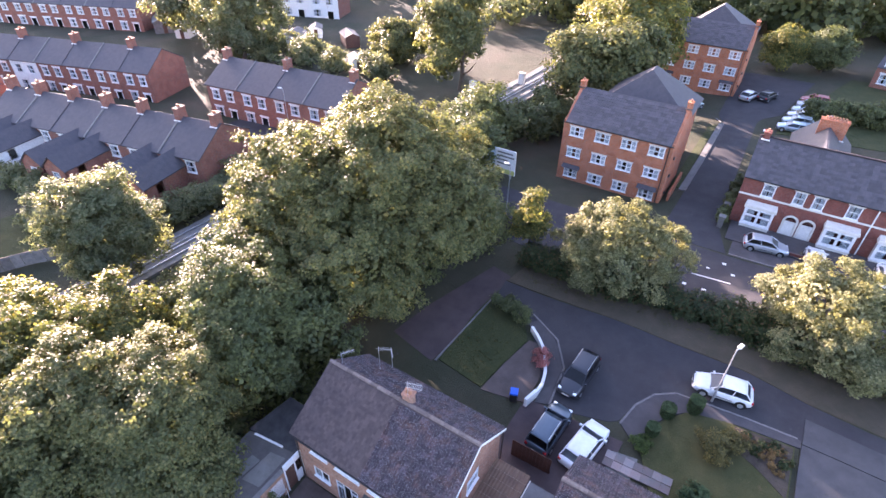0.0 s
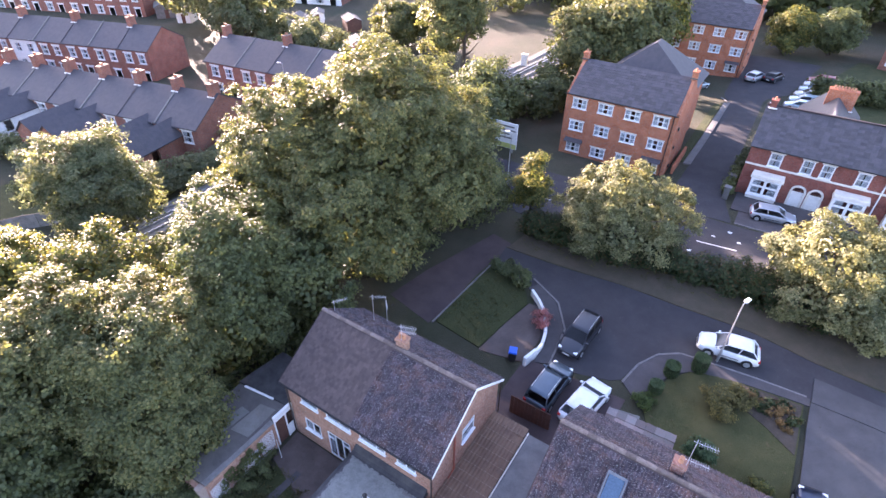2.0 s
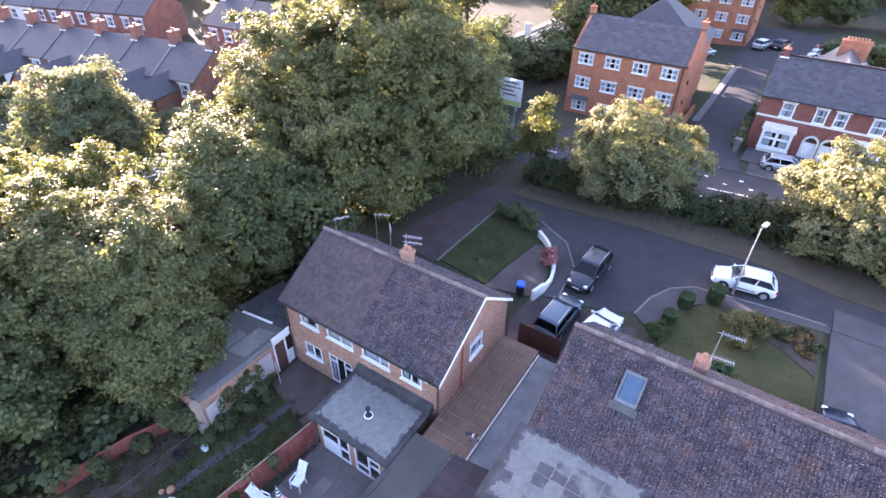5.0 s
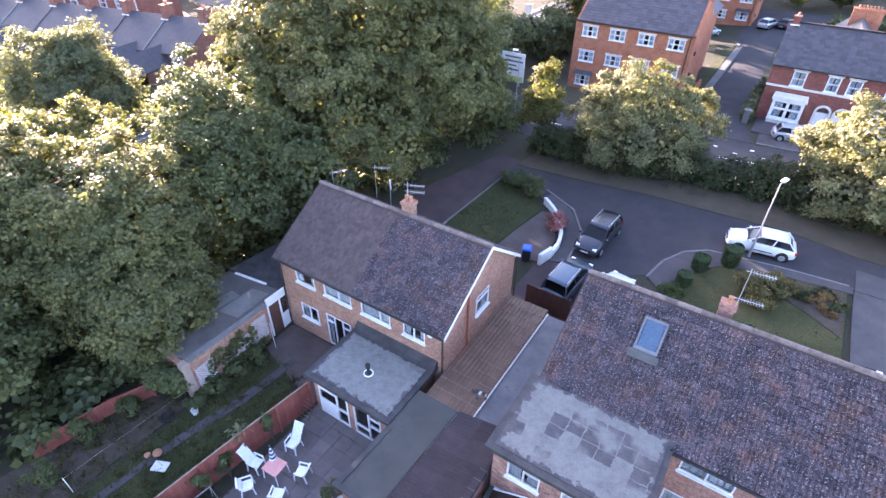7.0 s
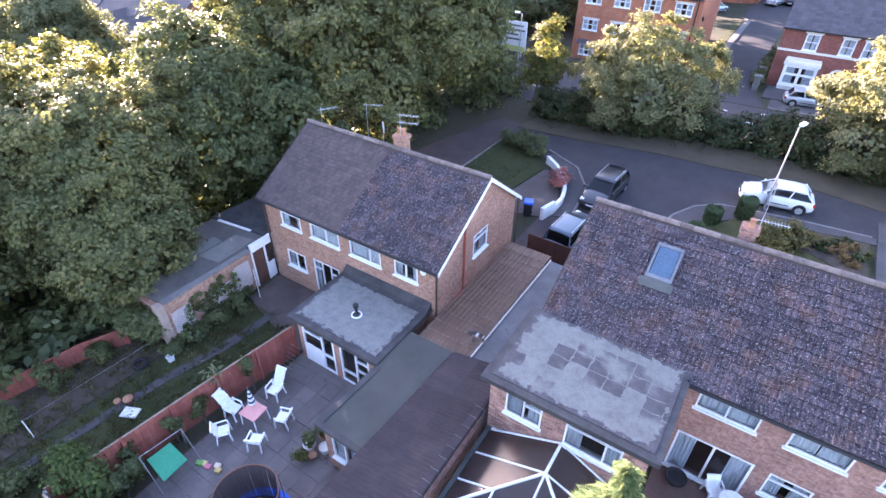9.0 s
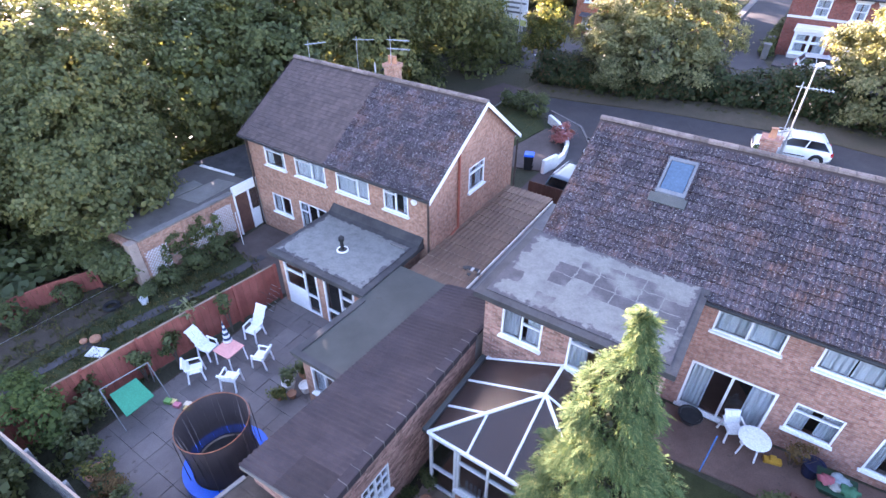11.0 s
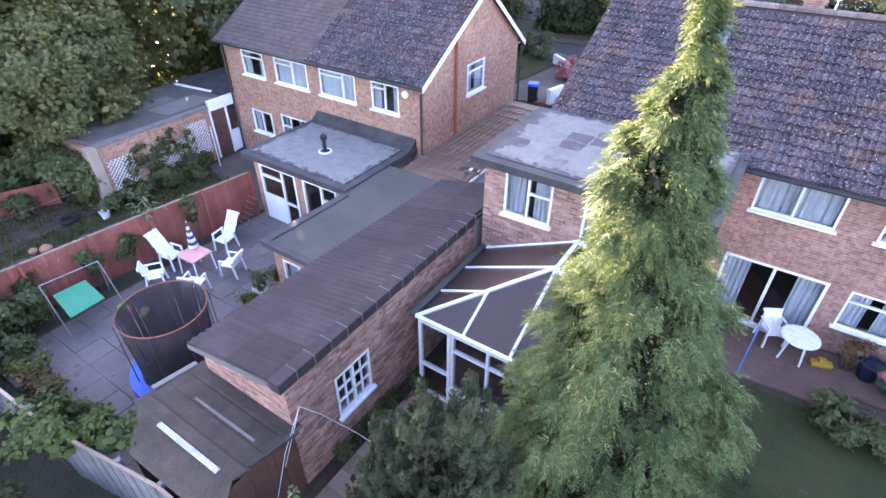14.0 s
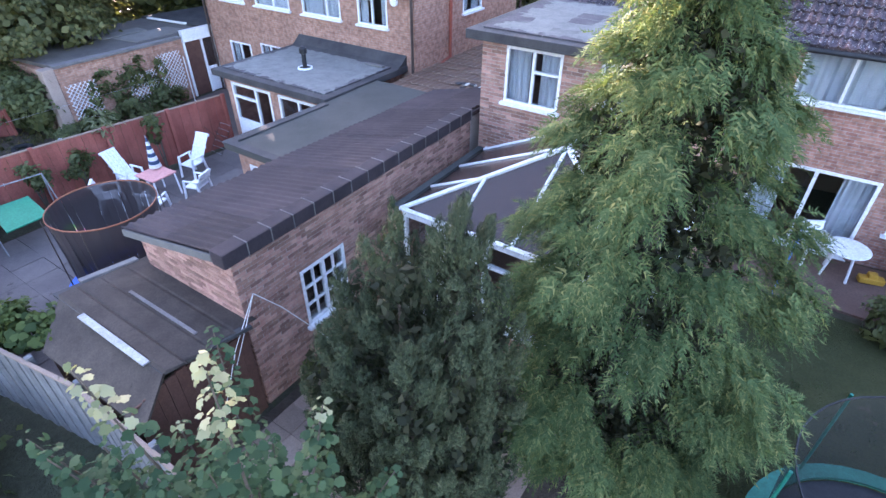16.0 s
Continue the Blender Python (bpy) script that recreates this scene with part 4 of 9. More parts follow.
def chimney(parent, u, v, z0, z1, w=0.6, d=0.55, pots=2, mat=None, aerial=False):
    bm = BM()
    box(bm, u - w / 2, u + w / 2, v - d / 2, v + d / 2, z0, z1 - 0.16)
    box(bm, u - w / 2 - 0.05, u + w / 2 + 0.05, v - d / 2 - 0.05, v + d / 2 + 0.05, z1 - 0.16, z1)
    c = part("chimney", bm, mat or M_BRICK, parent)
    for k in range(pots):
        bm = BM()
        x = u + (k - (pots - 1) / 2) * (w * 0.8 / max(1, pots))
        turned(bm, (x, v, z1), [(0.12, 0), (0.10, 0.12), (0.09, 0.26), (0.115, 0.30)], 10)
        part("chimney_pot", bm, M_TERRACOTTA, c)
    bm = BM()
    box(bm, u - w / 2 - 0.12, u + w / 2 + 0.12, v - d / 2 - 0.14, v - d / 2 + 0.02, z0 + 0.25, z0 + 0.36)
    part("flashing", bm, M_PAINT if w > 0.55 else M_FELTGREY, c)
    return c


def aerial(u, v, z, arms, label, turn=20):
    """A television aerial on a mast: a boom with crosswise rods."""
    t = thing("tv_aerial", (u, v, z), label, "aerial", turn=turn)
    bm = BM()
    tube(bm, (0, 0, 0), (0, 0, arms[-1] + 0.15), 0.014, n=6)
    part("mast", bm, M_STEEL, t)
    for h in arms:
        bm = BM()
        tube(bm, (-0.15, 0, h), (0.85, 0, h), 0.012, n=5)
        for k in range(9):
            tube(bm, (k * 0.1, -0.16, h), (k * 0.1, 0.16, h), 0.008, n=4)
        part("antenna", bm, M_STEEL, t)


UP_H1 = [(-9.25, -7.95, 3.72, 4.72), (-7.3, -5.5, 3.72, 4.72), (-4.85, -3.08, 3.72, 4.72), (-2.32, -1.1, 3.72, 4.72)]
GR_H1 = [(-9.3, -8.05, 1.2, 2.2), (-7.45, -5.75, 0.12, 2.35)]
h1, h1_roof, lo1, _ = gable_house("semi_detached_house", "pair of red-brick houses under one brown tiled roof with white windows", -10.35, -0.05, 0.0, 6.75, 5.15, 3.75, 7.45,
                                   UP_H1 + GR_H1 + [(-4.4, -3.2, 0.1, 2.1)], [(-9, -7, 3.6, 4.8), (-3, -1, 3.6, 4.8)], [(2.75, 4.0, 3.82, 4.95)])
for (a0, a1, z0, z1), sp, tp, cu in zip(UP_H1, ((0.99,), (0.55,), (0.66,), (0.5,)), (((0, 0.75),), ((0, 0.78),), ((0, 0.8),), ((0, 0.78),)), (0.6, 0.98, 0.98, 0.55)):
    window(h1, "u", 0.0, -1, a0, a1, z0, z1, sp if sp != (0.99,) else (), tp, curtain=cu)
window(h1, "u", 0.0, -1, *GR_H1[0], (0.5,), curtain=0.5)
window(h1, "u", 0.0, -1, *GR_H1[1], (0.33, 0.67), ((0, 0.78), (2, 0.78)), curtain=0.3, sill=False, name="french_window")
window(h1, "v", -0.05, 1, 2.75, 4.0, 3.82, 4.95, (), ((0, 0.72),))
window(h1, "u", 6.75, 1, -9, -7, 3.6, 4.8)
window(h1, "u", 6.75, 1, -3, -1, 3.6, 4.8)
for u, v, z in ((-0.08, -0.12, 4.85), (0.05, 6.9, 4.9), (-10.3, -0.12, 4.85)):
    bm = BM()
    tube(bm, (u, v, 0), (u, v, z - 0.15), 0.045)
    part("downpipe", bm, M_PIPE, h1)
bm = BM()
tube(bm, (0.02, 1.9, 2.6), (0.02, 1.9, 6.0), 0.055)
tube(bm, (0.02, 1.9, 2.62), (0.02, 1.3, 2.5), 0.045)
part("soil_pipe", bm, M_SOILPIPE, h1, "red-brown soil pipe on the gable wall")
bm = BM()
tube(bm, (-0.75, -0.05, 4.55), (-0.75, -0.13, 4.55), 0.13, n=14)
part("alarm_box", bm, M_UPVC, h1)
chimney(h1, -4.8, 4.05, 7.0, 8.05, 0.56, 0.5, mat=M_BRICK)
aerial(-4.75, 3.9, 7.8, (0.9, 1.25), "silver aerial on the brick chimney")
aerial(-9.9, 4.1, 7.3, (0.75,), "thin aerial above the end of the roof", 60)
aerial(-8.2, 5.6, 6.3, (1.9,), "tall thin aerial behind the ridge", 30)

# flat-roofed rear extension
ext = thing("extension", (-2.8, -1.8, 0), "brick flat-roofed extension with white doors and pale felt roof", "extension")
bm = BM()
wall(bm, "u", -3.5, 0.25, -5.0, -0.6, -0.3, 2.5, [(-4.75, -2.95, 0.1, 2.32), (-2.6, -1.05, 0.1, 2.32)])
wall(bm, "v", -5.0, 0.25, -3.25, -0.01, -0.3, 2.5)
wall(bm, "v", -0.85, 0.25, -3.25, -0.01, -0.3, 2.5)
part("wall", bm, M_BRICK, ext)
bm = BM()
box(bm, -5.25, -0.35, -3.78, -0.02, 2.5, 2.70, 0.02)
part("fascia", bm, M_FELTDARK, ext)
bm = BM()
box(bm, -5.02, -0.62, -3.52, -0.55, 2.66, 2.735)
part("roof", bm, M_FELTEXT, ext, "pale weathered felt roof")
bm = BM()
hull(bm, [(-5.2, -0.5, 2.7), (-0.4, -0.5, 2.7), (-0.4, -0.01, 2.7), (-5.2, -0.01, 2.7)], [(-5.2, -0.30, 2.76), (-0.4, -0.30, 2.76), (-0.4, -0.01, 3.0), (-5.2, -0.01, 3.0)])
part("upstand", bm, M_FELTDARK, ext)
window(ext, "u", -3.5, -1, -4.75, -2.95, 0.1, 2.32, (0.62,), ((0, 0.80), (1, 0.42)), bar=0.08, sill=False, name="door")
bm = BM()
box(bm, -4.68, -3.66, -3.52, -3.47, 0.16, 1.15)
part("door_panel", bm, M_UPVC, ext)
window(ext, "u", -3.5, -1, -2.6, -1.05, 0.1, 2.32, (0.55,), ((0, 0.3), (1, 0.5), (1, 0.75)), bar=0.08, sill=False, name="door")
vent = thing("roof_vent", (-2.75, -2.15, 2.735), "black flue cowl on a white collar on the felt roof", "vent")
bm = BM()
turned(bm, (-2.75, -2.15, 2.735), [(0.24, 0), (0.23, 0.04), (0.19, 0.045), (0.18, 0.02), (0.18, 0.0)], 18)
part("collar", bm, M_UPVC, vent)
bm = BM()
turned(bm, (-2.75, -2.15, 2.735), [(0.178, 0), (0.178, 0.024), (0.06, 0.028)], 18)
part("seal", bm, M_FELTDARK, vent)
bm = BM()
turned(bm, (-2.75, -2.15, 2.78), [(0.07, 0), (0.07, 0.4), (0.12, 0.42), (0.12, 0.55), (0.05, 0.62)], 12)
part("cowl", bm, M_BLACK, vent)
plank = thing("loose_plank", (-1.1, -0.75, 2.735), "pale wooden offcut lying on the flat roof", "plank")
bm = BM()
box(bm, -1.45, -0.75, -0.82, -0.68, 2.74, 2.80, 0.01)
part("board", bm, M_CONC, plank)

# lower flat roof between extension and garage
low = thing("lean_to", (0.5, -4.3, 0), "low flat-roofed store with grey felt roof between the buildings", "outbuilding")
bm = BM()
wall(bm, "u", -6.75, 0.2, -0.35, 1.42, -0.3, 2.42, [(0.0, 1.2, 0.9, 2.1)])
wall(bm, "v", -0.35, 0.2, -6.55, -3.55, -0.3, 2.42)
part("wall", bm, M_BRICK, low)
bm = BM()
slab(bm, [(-0.55, -6.95, 2.58), (1.44, -6.95, 2.58), (1.70, -1.6, 2.66), (-0.32, -1.6, 2.66)], 0.14)
part("roof", bm, M_FELTSTAIN, low)
bm = BM()
slab(bm, [(-0.57, -6.97, 2.62), (-0.30, -6.97, 2.62), (-0.14, -3.85, 2.66), (-0.33, -3.85, 2.66)], 0.05)
slab(bm, [(-0.3, -6.97, 2.62), (1.42, -6.97, 2.62), (1.42, -6.75, 2.62), (-0.3, -6.75, 2.62)], 0.05)
part("edging", bm, M_FELTDARK, low)
window(low, "u", -6.75, -1, 0.0, 1.2, 0.9, 2.1)

# corrugated covered way and the grey strip beside it
cov = thing("covered_way", (0.9, 2.4, 0), "rusty brown corrugated roof over the passage between the houses", "roof")
for row in range(13):                                                       # short corrugated sheets, each lapped over the next
    v0 = -1.55 + row * 0.612
    bm, lip = BM(), BM()
    prev = old = None
    for k in range(67):
        u = 2.30 * k / 66
        wave = 0.014 * math.cos(math.tau * k / 6)
        cur = [bm.verts.new((u, v, z + wave)) for v, z in ((v0, 2.552), (v0 + 0.69, 2.516), (v0 + 0.69, 2.508), (v0, 2.544))]
        edge = [lip.verts.new((u, v, z + wave)) for v, z in ((v0 - 0.004, 2.556), (v0 + 0.008 + (0.045 if (row * 7 + k // 6 * 5) % 11 > 2 else 0.012) * max(0.0, math.cos(math.tau * k / 6)), 2.555), (v0 - 0.004, 2.540))]
        if prev:
            for a in range(4):
                bm.faces.new((prev[a], prev[(a + 1) % 4], cur[(a + 1) % 4], cur[a]))
            lip.faces.new((old[0], old[1], edge[1], edge[0])), lip.faces.new((old[2], old[0], edge[0], edge[2]))
        prev, old = cur, edge
    piece = part("corrugated_sheet", bm, M_ORANGE, cov)
    part("worn_edge", lip, M_WORNEDGE, piece)
for v in (-1.4, 0.2, 1.8, 3.4, 5.0, 6.3):
    bm = BM()
    box(bm, 0.03, 2.28, v - 0.04, v + 0.04, 2.38, 2.48)
    part("rafter", bm, M_WOODBROWN, cov)
for v in (-1.3, 2.5, 6.2):
    bm = BM()
    box(bm, 2.15, 2.25, v - 0.05, v + 0.05, 0, 2.38)
    part("post", bm, M_WOODBROWN, cov)
strip = thing("garage_roof", (3.0, 2.3, 0), "narrow grey flat roof beside the house with its white edging", "roof")
bm = BM()
slab(bm, [(2.36, -1.65, 2.45), (4.35, -1.65, 2.45), (4.45, 6.2, 2.45), (2.40, 6.2, 2.45)], 0.14)
part("roof", bm, M_FELT, strip)
bm = BM()
slab(bm, [(2.33, -1.65, 2.55), (2.39, -1.65, 2.55), (2.43, 6.2, 2.55), (2.37, 6.2, 2.55)], 0.2)
part("edging", bm, M_STONE, strip)
bm = BM()
wall(bm, "v", 2.4, 0.15, -1.6, 6.15, -0.3, 2.3)
wall(bm, "u", 6.0, 0.15, 2.55, 4.4, -0.3, 2.3, [(2.7, 4.2, -0.3, 2.0)])
part("wall", bm, M_BRICK, strip)
gate = thing("gate", (1.0, 8.6, 0), "dark brown boarded double gate across the driveway", "gate")
for k in range(11):
    bm = BM()
    box(bm, 0.12 + k * 0.25, 0.12 + k * 0.25 + 0.235, 8.57, 8.61, 0.1, 1.85)
    part("board", bm, M_WOODBROWN, gate)
bm = BM()
box(bm, 0.1, 2.9, 8.615, 8.65, 0.4, 0.5), box(bm, 0.1, 2.9, 8.615, 8.65, 1.5, 1.6)
part("rail", bm, M_WOODBROWN, gate)

# ---- garage with its long tiled roof ----
gar = thing("garage", (2.8, -6.2, 0), "long brick garage with dark corrugated lean-to roof and white window", "garage")
GW = (-9.13, -8.05, 1.0, 2.22)
bm = BM()
wall(bm, "v", 4.15, -0.24, -10.3, -1.75, -0.3, 3.16, [GW])
hull(bm, [(1.6, -10.3, -0.3), (4.15, -10.3, -0.3), (4.15, -10.06, -0.3), (1.6, -10.06, -0.3)], [(1.6, -10.3, 2.68), (4.15, -10.3, 3.18), (4.15, -10.06, 3.18), (1.6, -10.06, 2.68)])
wall(bm, "v", 1.6, 0.2, -10.06, -1.7, -0.3, 2.6)
gar_wall = part("wall", bm, M_MORTAR, gar)
bm = BM()
slab(bm, [(1.40, -10.42, 2.80), (4.05, -10.42, 3.34), (4.3, -1.65, 3.34), (1.85, -1.65, 2.80)], 0.10)
gar_roof = part("roof", bm, M_TILEDARK, gar)
gwin = window(gar, "v", 4.15, 1, *GW, (0.5,), bar=0.062, curtain=0.02)
for f in (0.27, 0.73):
    bm = BM()
    box(bm, 4.10, 4.165, GW[0] + 1.08 * f - 0.011, GW[0] + 1.08 * f + 0.011, GW[2] + 0.06, GW[3] - 0.06)
    part("glazing_bar", bm, M_UPVC, gwin)
for f in (0.35, 0.66):
    for a, b in ((0.062, 0.509), (0.571, 1.018)):
        bm = BM()
        box(bm, 4.10, 4.163, GW[0] + a, GW[0] + b, GW[2] + 1.22 * f - 0.011, GW[2] + 1.22 * f + 0.011)
        part("glazing_bar", bm, M_UPVC, gwin)
bm = BM()
hull(bm, [(1.40, -10.46, 2.67), (3.97, -10.46, 3.20), (3.97, -10.425, 3.20), (1.40, -10.425, 2.67)], [(1.40, -10.46, 2.80), (3.97, -10.46, 3.33), (3.97, -10.425, 3.33), (1.40, -10.425, 2.80)])
part("verge_board", bm, M_CONC, gar)

# ---- the second house ----
UP_H2 = [(10.12, 11.95, 3.78, 4.9), (12.78, 14.4, 3.78, 4.9)]
GR_H2 = [(9.98, 12.42, 0.34, 2.36), (12.88, 14.12, 1.22, 2.34)]
h2, h2_roof, lo2, lo2f = gable_house("brick_house", "brick house with mossy brown tiled roof, roof window and white frames", 4.62, 17.4, 0.0, 7.45, 5.15, 4.25, 7.65,
                                   UP_H2 + GR_H2 + [(15.2, 16.6, 3.78, 4.9), (15.0, 16.8, 0.9, 2.3)], [(6, 8, 3.6, 4.8), (12, 14, 3.6, 4.8)], material=M_BRICK_H2, rear_over=0.35, bargeboard=False)
window(h2, "u", 0.0, -1, *UP_H2[0], (0.5,), curtain=0.98)
window(h2, "u", 0.0, -1, *UP_H2[1], (), ((0, 0.8),), curtain=0.98)
bm = BM()
box(bm, 9.5, 13.0, 0.32, 3.4, 0.26, 0.33)
part("room_floor", bm, M_CARPET, h2)
bm = BM()
box(bm, 9.5, 13.0, 3.42, 3.5, 0.3, 2.7)
part("room_wall", bm, M_ROOMWALL, h2)
window(h2, "u", 0.0, -1, *GR_H2[0], (0.5,), curtain=0.55, sill=True, name="patio_door", bar=0.075)
window(h2, "u", 0.0, -1, *GR_H2[1], (), ((0, 0.72),))
window(h2, "u", 0.0, -1, 15.2, 16.6, 3.78, 4.9, (0.5,), curtain=0.9)
window(h2, "u", 0.0, -1, 15.0, 16.8, 0.9, 2.3, (0.5,), curtain=0.4)
chimney(h2, 9.75, 4.95, 6.8, 7.98, 0.52, 0.45, 1, M_BRICK_H2)
aerial(9.98, 4.9, 7.9, (0.45, 1.75), "large silver aerial on the chimney mast", 5)
slope2 = (7.65 - lo2[1]) / (4.25 - lo2[0])
zr = lambda v: lo2[1] + slope2 * (v - lo2[0])
sky_l = thing("roof_window", (7.65, 2.8, zr(2.8)), "grey-framed roof window in the tiled slope", "roof window")
bm = BM()
for a, b, c, d in ((7.2, 8.1, 2.1, 2.22), (7.2, 8.1, 3.2, 3.3), (7.2, 7.28, 2.22, 3.2), (8.02, 8.1, 2.22, 3.2)):
    slab(bm, [(a, c, zr(c) + 0.20), (b, c, zr(c) + 0.20), (b, d, zr(d) + 0.20), (a, d, zr(d) + 0.20)], 0.14)
sky_frame = part("window_frame", bm, M_SKYFRAME, sky_l)
bm = BM()
slab(bm, [(7.3, 2.22, zr(2.22) + 0.17), (8.0, 2.22, zr(2.22) + 0.17), (8.0, 3.2, zr(3.2) + 0.17), (7.3, 3.2, zr(3.2) + 0.17)], 0.02)
part("pane", bm, M_SKYPANE, sky_frame)
bm = BM()
slab(bm, [(7.08, 1.82, zr(1.82) + 0.13), (8.22, 1.82, zr(1.82) + 0.13), (8.22, 2.1, zr(2.1) + 0.14), (7.08, 2.1, zr(2.1) + 0.14)], 0.02)
part("apron", bm, M_FELTGREY, sky_frame)

# two-storey flat-roofed extension of the second house
fl = thing("rear_extension", (6.95, -1.7, 0), "two-storey brick extension with a patched flat felt roof", "extension")
FW = [(4.98, 6.22, 3.74, 4.9), (7.0, 8.75, 3.62, 4.88)]
bm = BM()
wall(bm, "u", -3.62, 0.25, 4.4, 9.45, -0.3, 4.98, FW + [(5.4, 8.4, 0.1, 2.1)])
ext_wall = part("wall", bm, M_MORTAR, fl)
bm = BM()
wall(bm, "v", 4.4, 0.25, -3.37, -0.01, -0.3, 4.98)
wall(bm, "v", 9.2, 0.25, -3.37, -0.01, -0.3, 4.98)
part("wall", bm, M_BRICK_H2, fl)
bm = BM()
box(bm, 4.12, 9.72, -3.88, 0.0, 4.97, 5.16, 0.015)
part("fascia", bm, M_FELTDARK, fl)
bm = BM()
box(bm, 4.4, 9.5, -3.62, -0.12, 5.12, 5.19)
part("roof", bm, M_FELTPATCH, fl, "patched grey felt roof with worn pale areas")
window(fl, "u", -3.62, -1, *FW[0], (0.5,), ((1, 0.62),))
window(fl, "u", -3.62, -1, *FW[1], (0.72,), ((0, 0.74), (1, 0.74)), curtain=0.6)
bm = BM()
tube(bm, (9.66, -0.45, 4.9), (9.66, -0.45, 5.16), 0.05)
part("rainwater_pipe", bm, M_SKYPALE, fl)

# conservatory
con = thing("conservatory", (7.0, -5.3, 0), "white conservatory with a dark glass hipped roof on a brick plinth", "conservatory")
CE, CA = 2.54, 3.64
c_u0, c_u1, c_v0, c_v1, c_ap = 4.62, 9.35, -6.9, -3.66, (7.0, -4.85)
bm = BM()
wall(bm, "u", c_v0, 0.12, c_u0, c_u1, -0.2, 0.65, [(4.75, 5.5, 0.05, 0.65)])
wall(bm, "v", c_u1 - 0.12, 0.12, c_v0 + 0.12, c_v1, -0.2, 0.65)
part("plinth", bm, M_BRICK_H2, con)
window(con, "u", c_v0, -1, 4.68, 5.55, 0.06, CE - 0.05, (), ((0, 0.42),), bar=0.08, sill=False, name="door")
window(con, "u", c_v0, -1, 5.57, 9.3, 0.67, CE - 0.05, (0.25, 0.5, 0.75), ((0, 0.72), (1, 0.72), (2, 0.72), (3, 0.72)), bar=0.07, curtain=0.02)
window(con, "v", c_u1, 1, c_v0 + 0.05, c_v1 - 0.05, 0.67, CE - 0.05, (0.33, 0.66), ((0, 0.72), (1, 0.72), (2, 0.72)), bar=0.07, curtain=0.02)
ridge_in = (c_ap[0], c_v1, CA)
apex = (c_ap[0], c_ap[1], CA)
corner = [(c_u0, c_v0, CE), (c_u1, c_v0, CE), (c_u1, c_v1, CE), (c_u0, c_v1, CE)]


def bar_between(p, q, r=0.035):
    g = BM()
    tube(g, p, q, r, n=6)
    part("glazing_bar", g, M_UPVC, con)


for p, q in ((corner[0], apex), (corner[1], apex), (apex, ridge_in)):
    bar_between(p, q, 0.05)
lerp = lambda p, q, f: tuple(a + (b - a) * f for a, b in zip(p, q))
for f in (0.5,):
    bar_between(lerp(corner[0], corner[1], 0.26), lerp(corner[0], apex, 0.52))
    bar_between(lerp(corner[0], corner[1], 0.5), apex)
    bar_between(lerp(corner[0], corner[1], 0.74), lerp(corner[1], apex, 0.52))
    for s, e in ((corner[3], corner[0]), (corner[2], corner[1])):
        bar_between(lerp(s, e, 0.02), lerp(ridge_in, apex, 0.0))
        bar_between(lerp(s, e, 0.34), apex)
        bar_between(lerp(s, e, 0.68), lerp(e, apex, 0.5))
for loop in ((corner[0], corner[1], apex), (corner[3], corner[0], apex, ridge_in), (corner[1], corner[2], ridge_in, apex)):
    g = BM()
    hull(g, [(x, y, z - 0.035) for x, y, z in loop], [(x, y, z - 0.015) for x, y, z in loop])
    part("pane", g, M_CONGLASS, con)
for p, q in zip(corner, corner[1:]):
    g = BM()
    tube(g, (p[0], p[1], p[2]), (q[0], q[1], q[2]), 0.05, n=6)
    part("gutter", g, M_UPVC, con)
g = BM()
box(g, c_u0 - 0.18, c_u0 - 0.03, c_v0, c_v1, CE - 0.1, CE + 0.02)
part("flashing", g, M_FELTGREY, con)
g = BM()
box(g, 4.7, 9.25, -6.75, -3.7, 0.0, 0.06)
part("floor", g, M_CARPET, con)
for k in range(24):
    g = BM()
    box(g, 5.75 + 0.14 * k, 5.84 + 0.14 * k, -6.70, -6.66, 0.2, 0.95, 0.01)
    part("blind_slat", g, M_KERB, con)

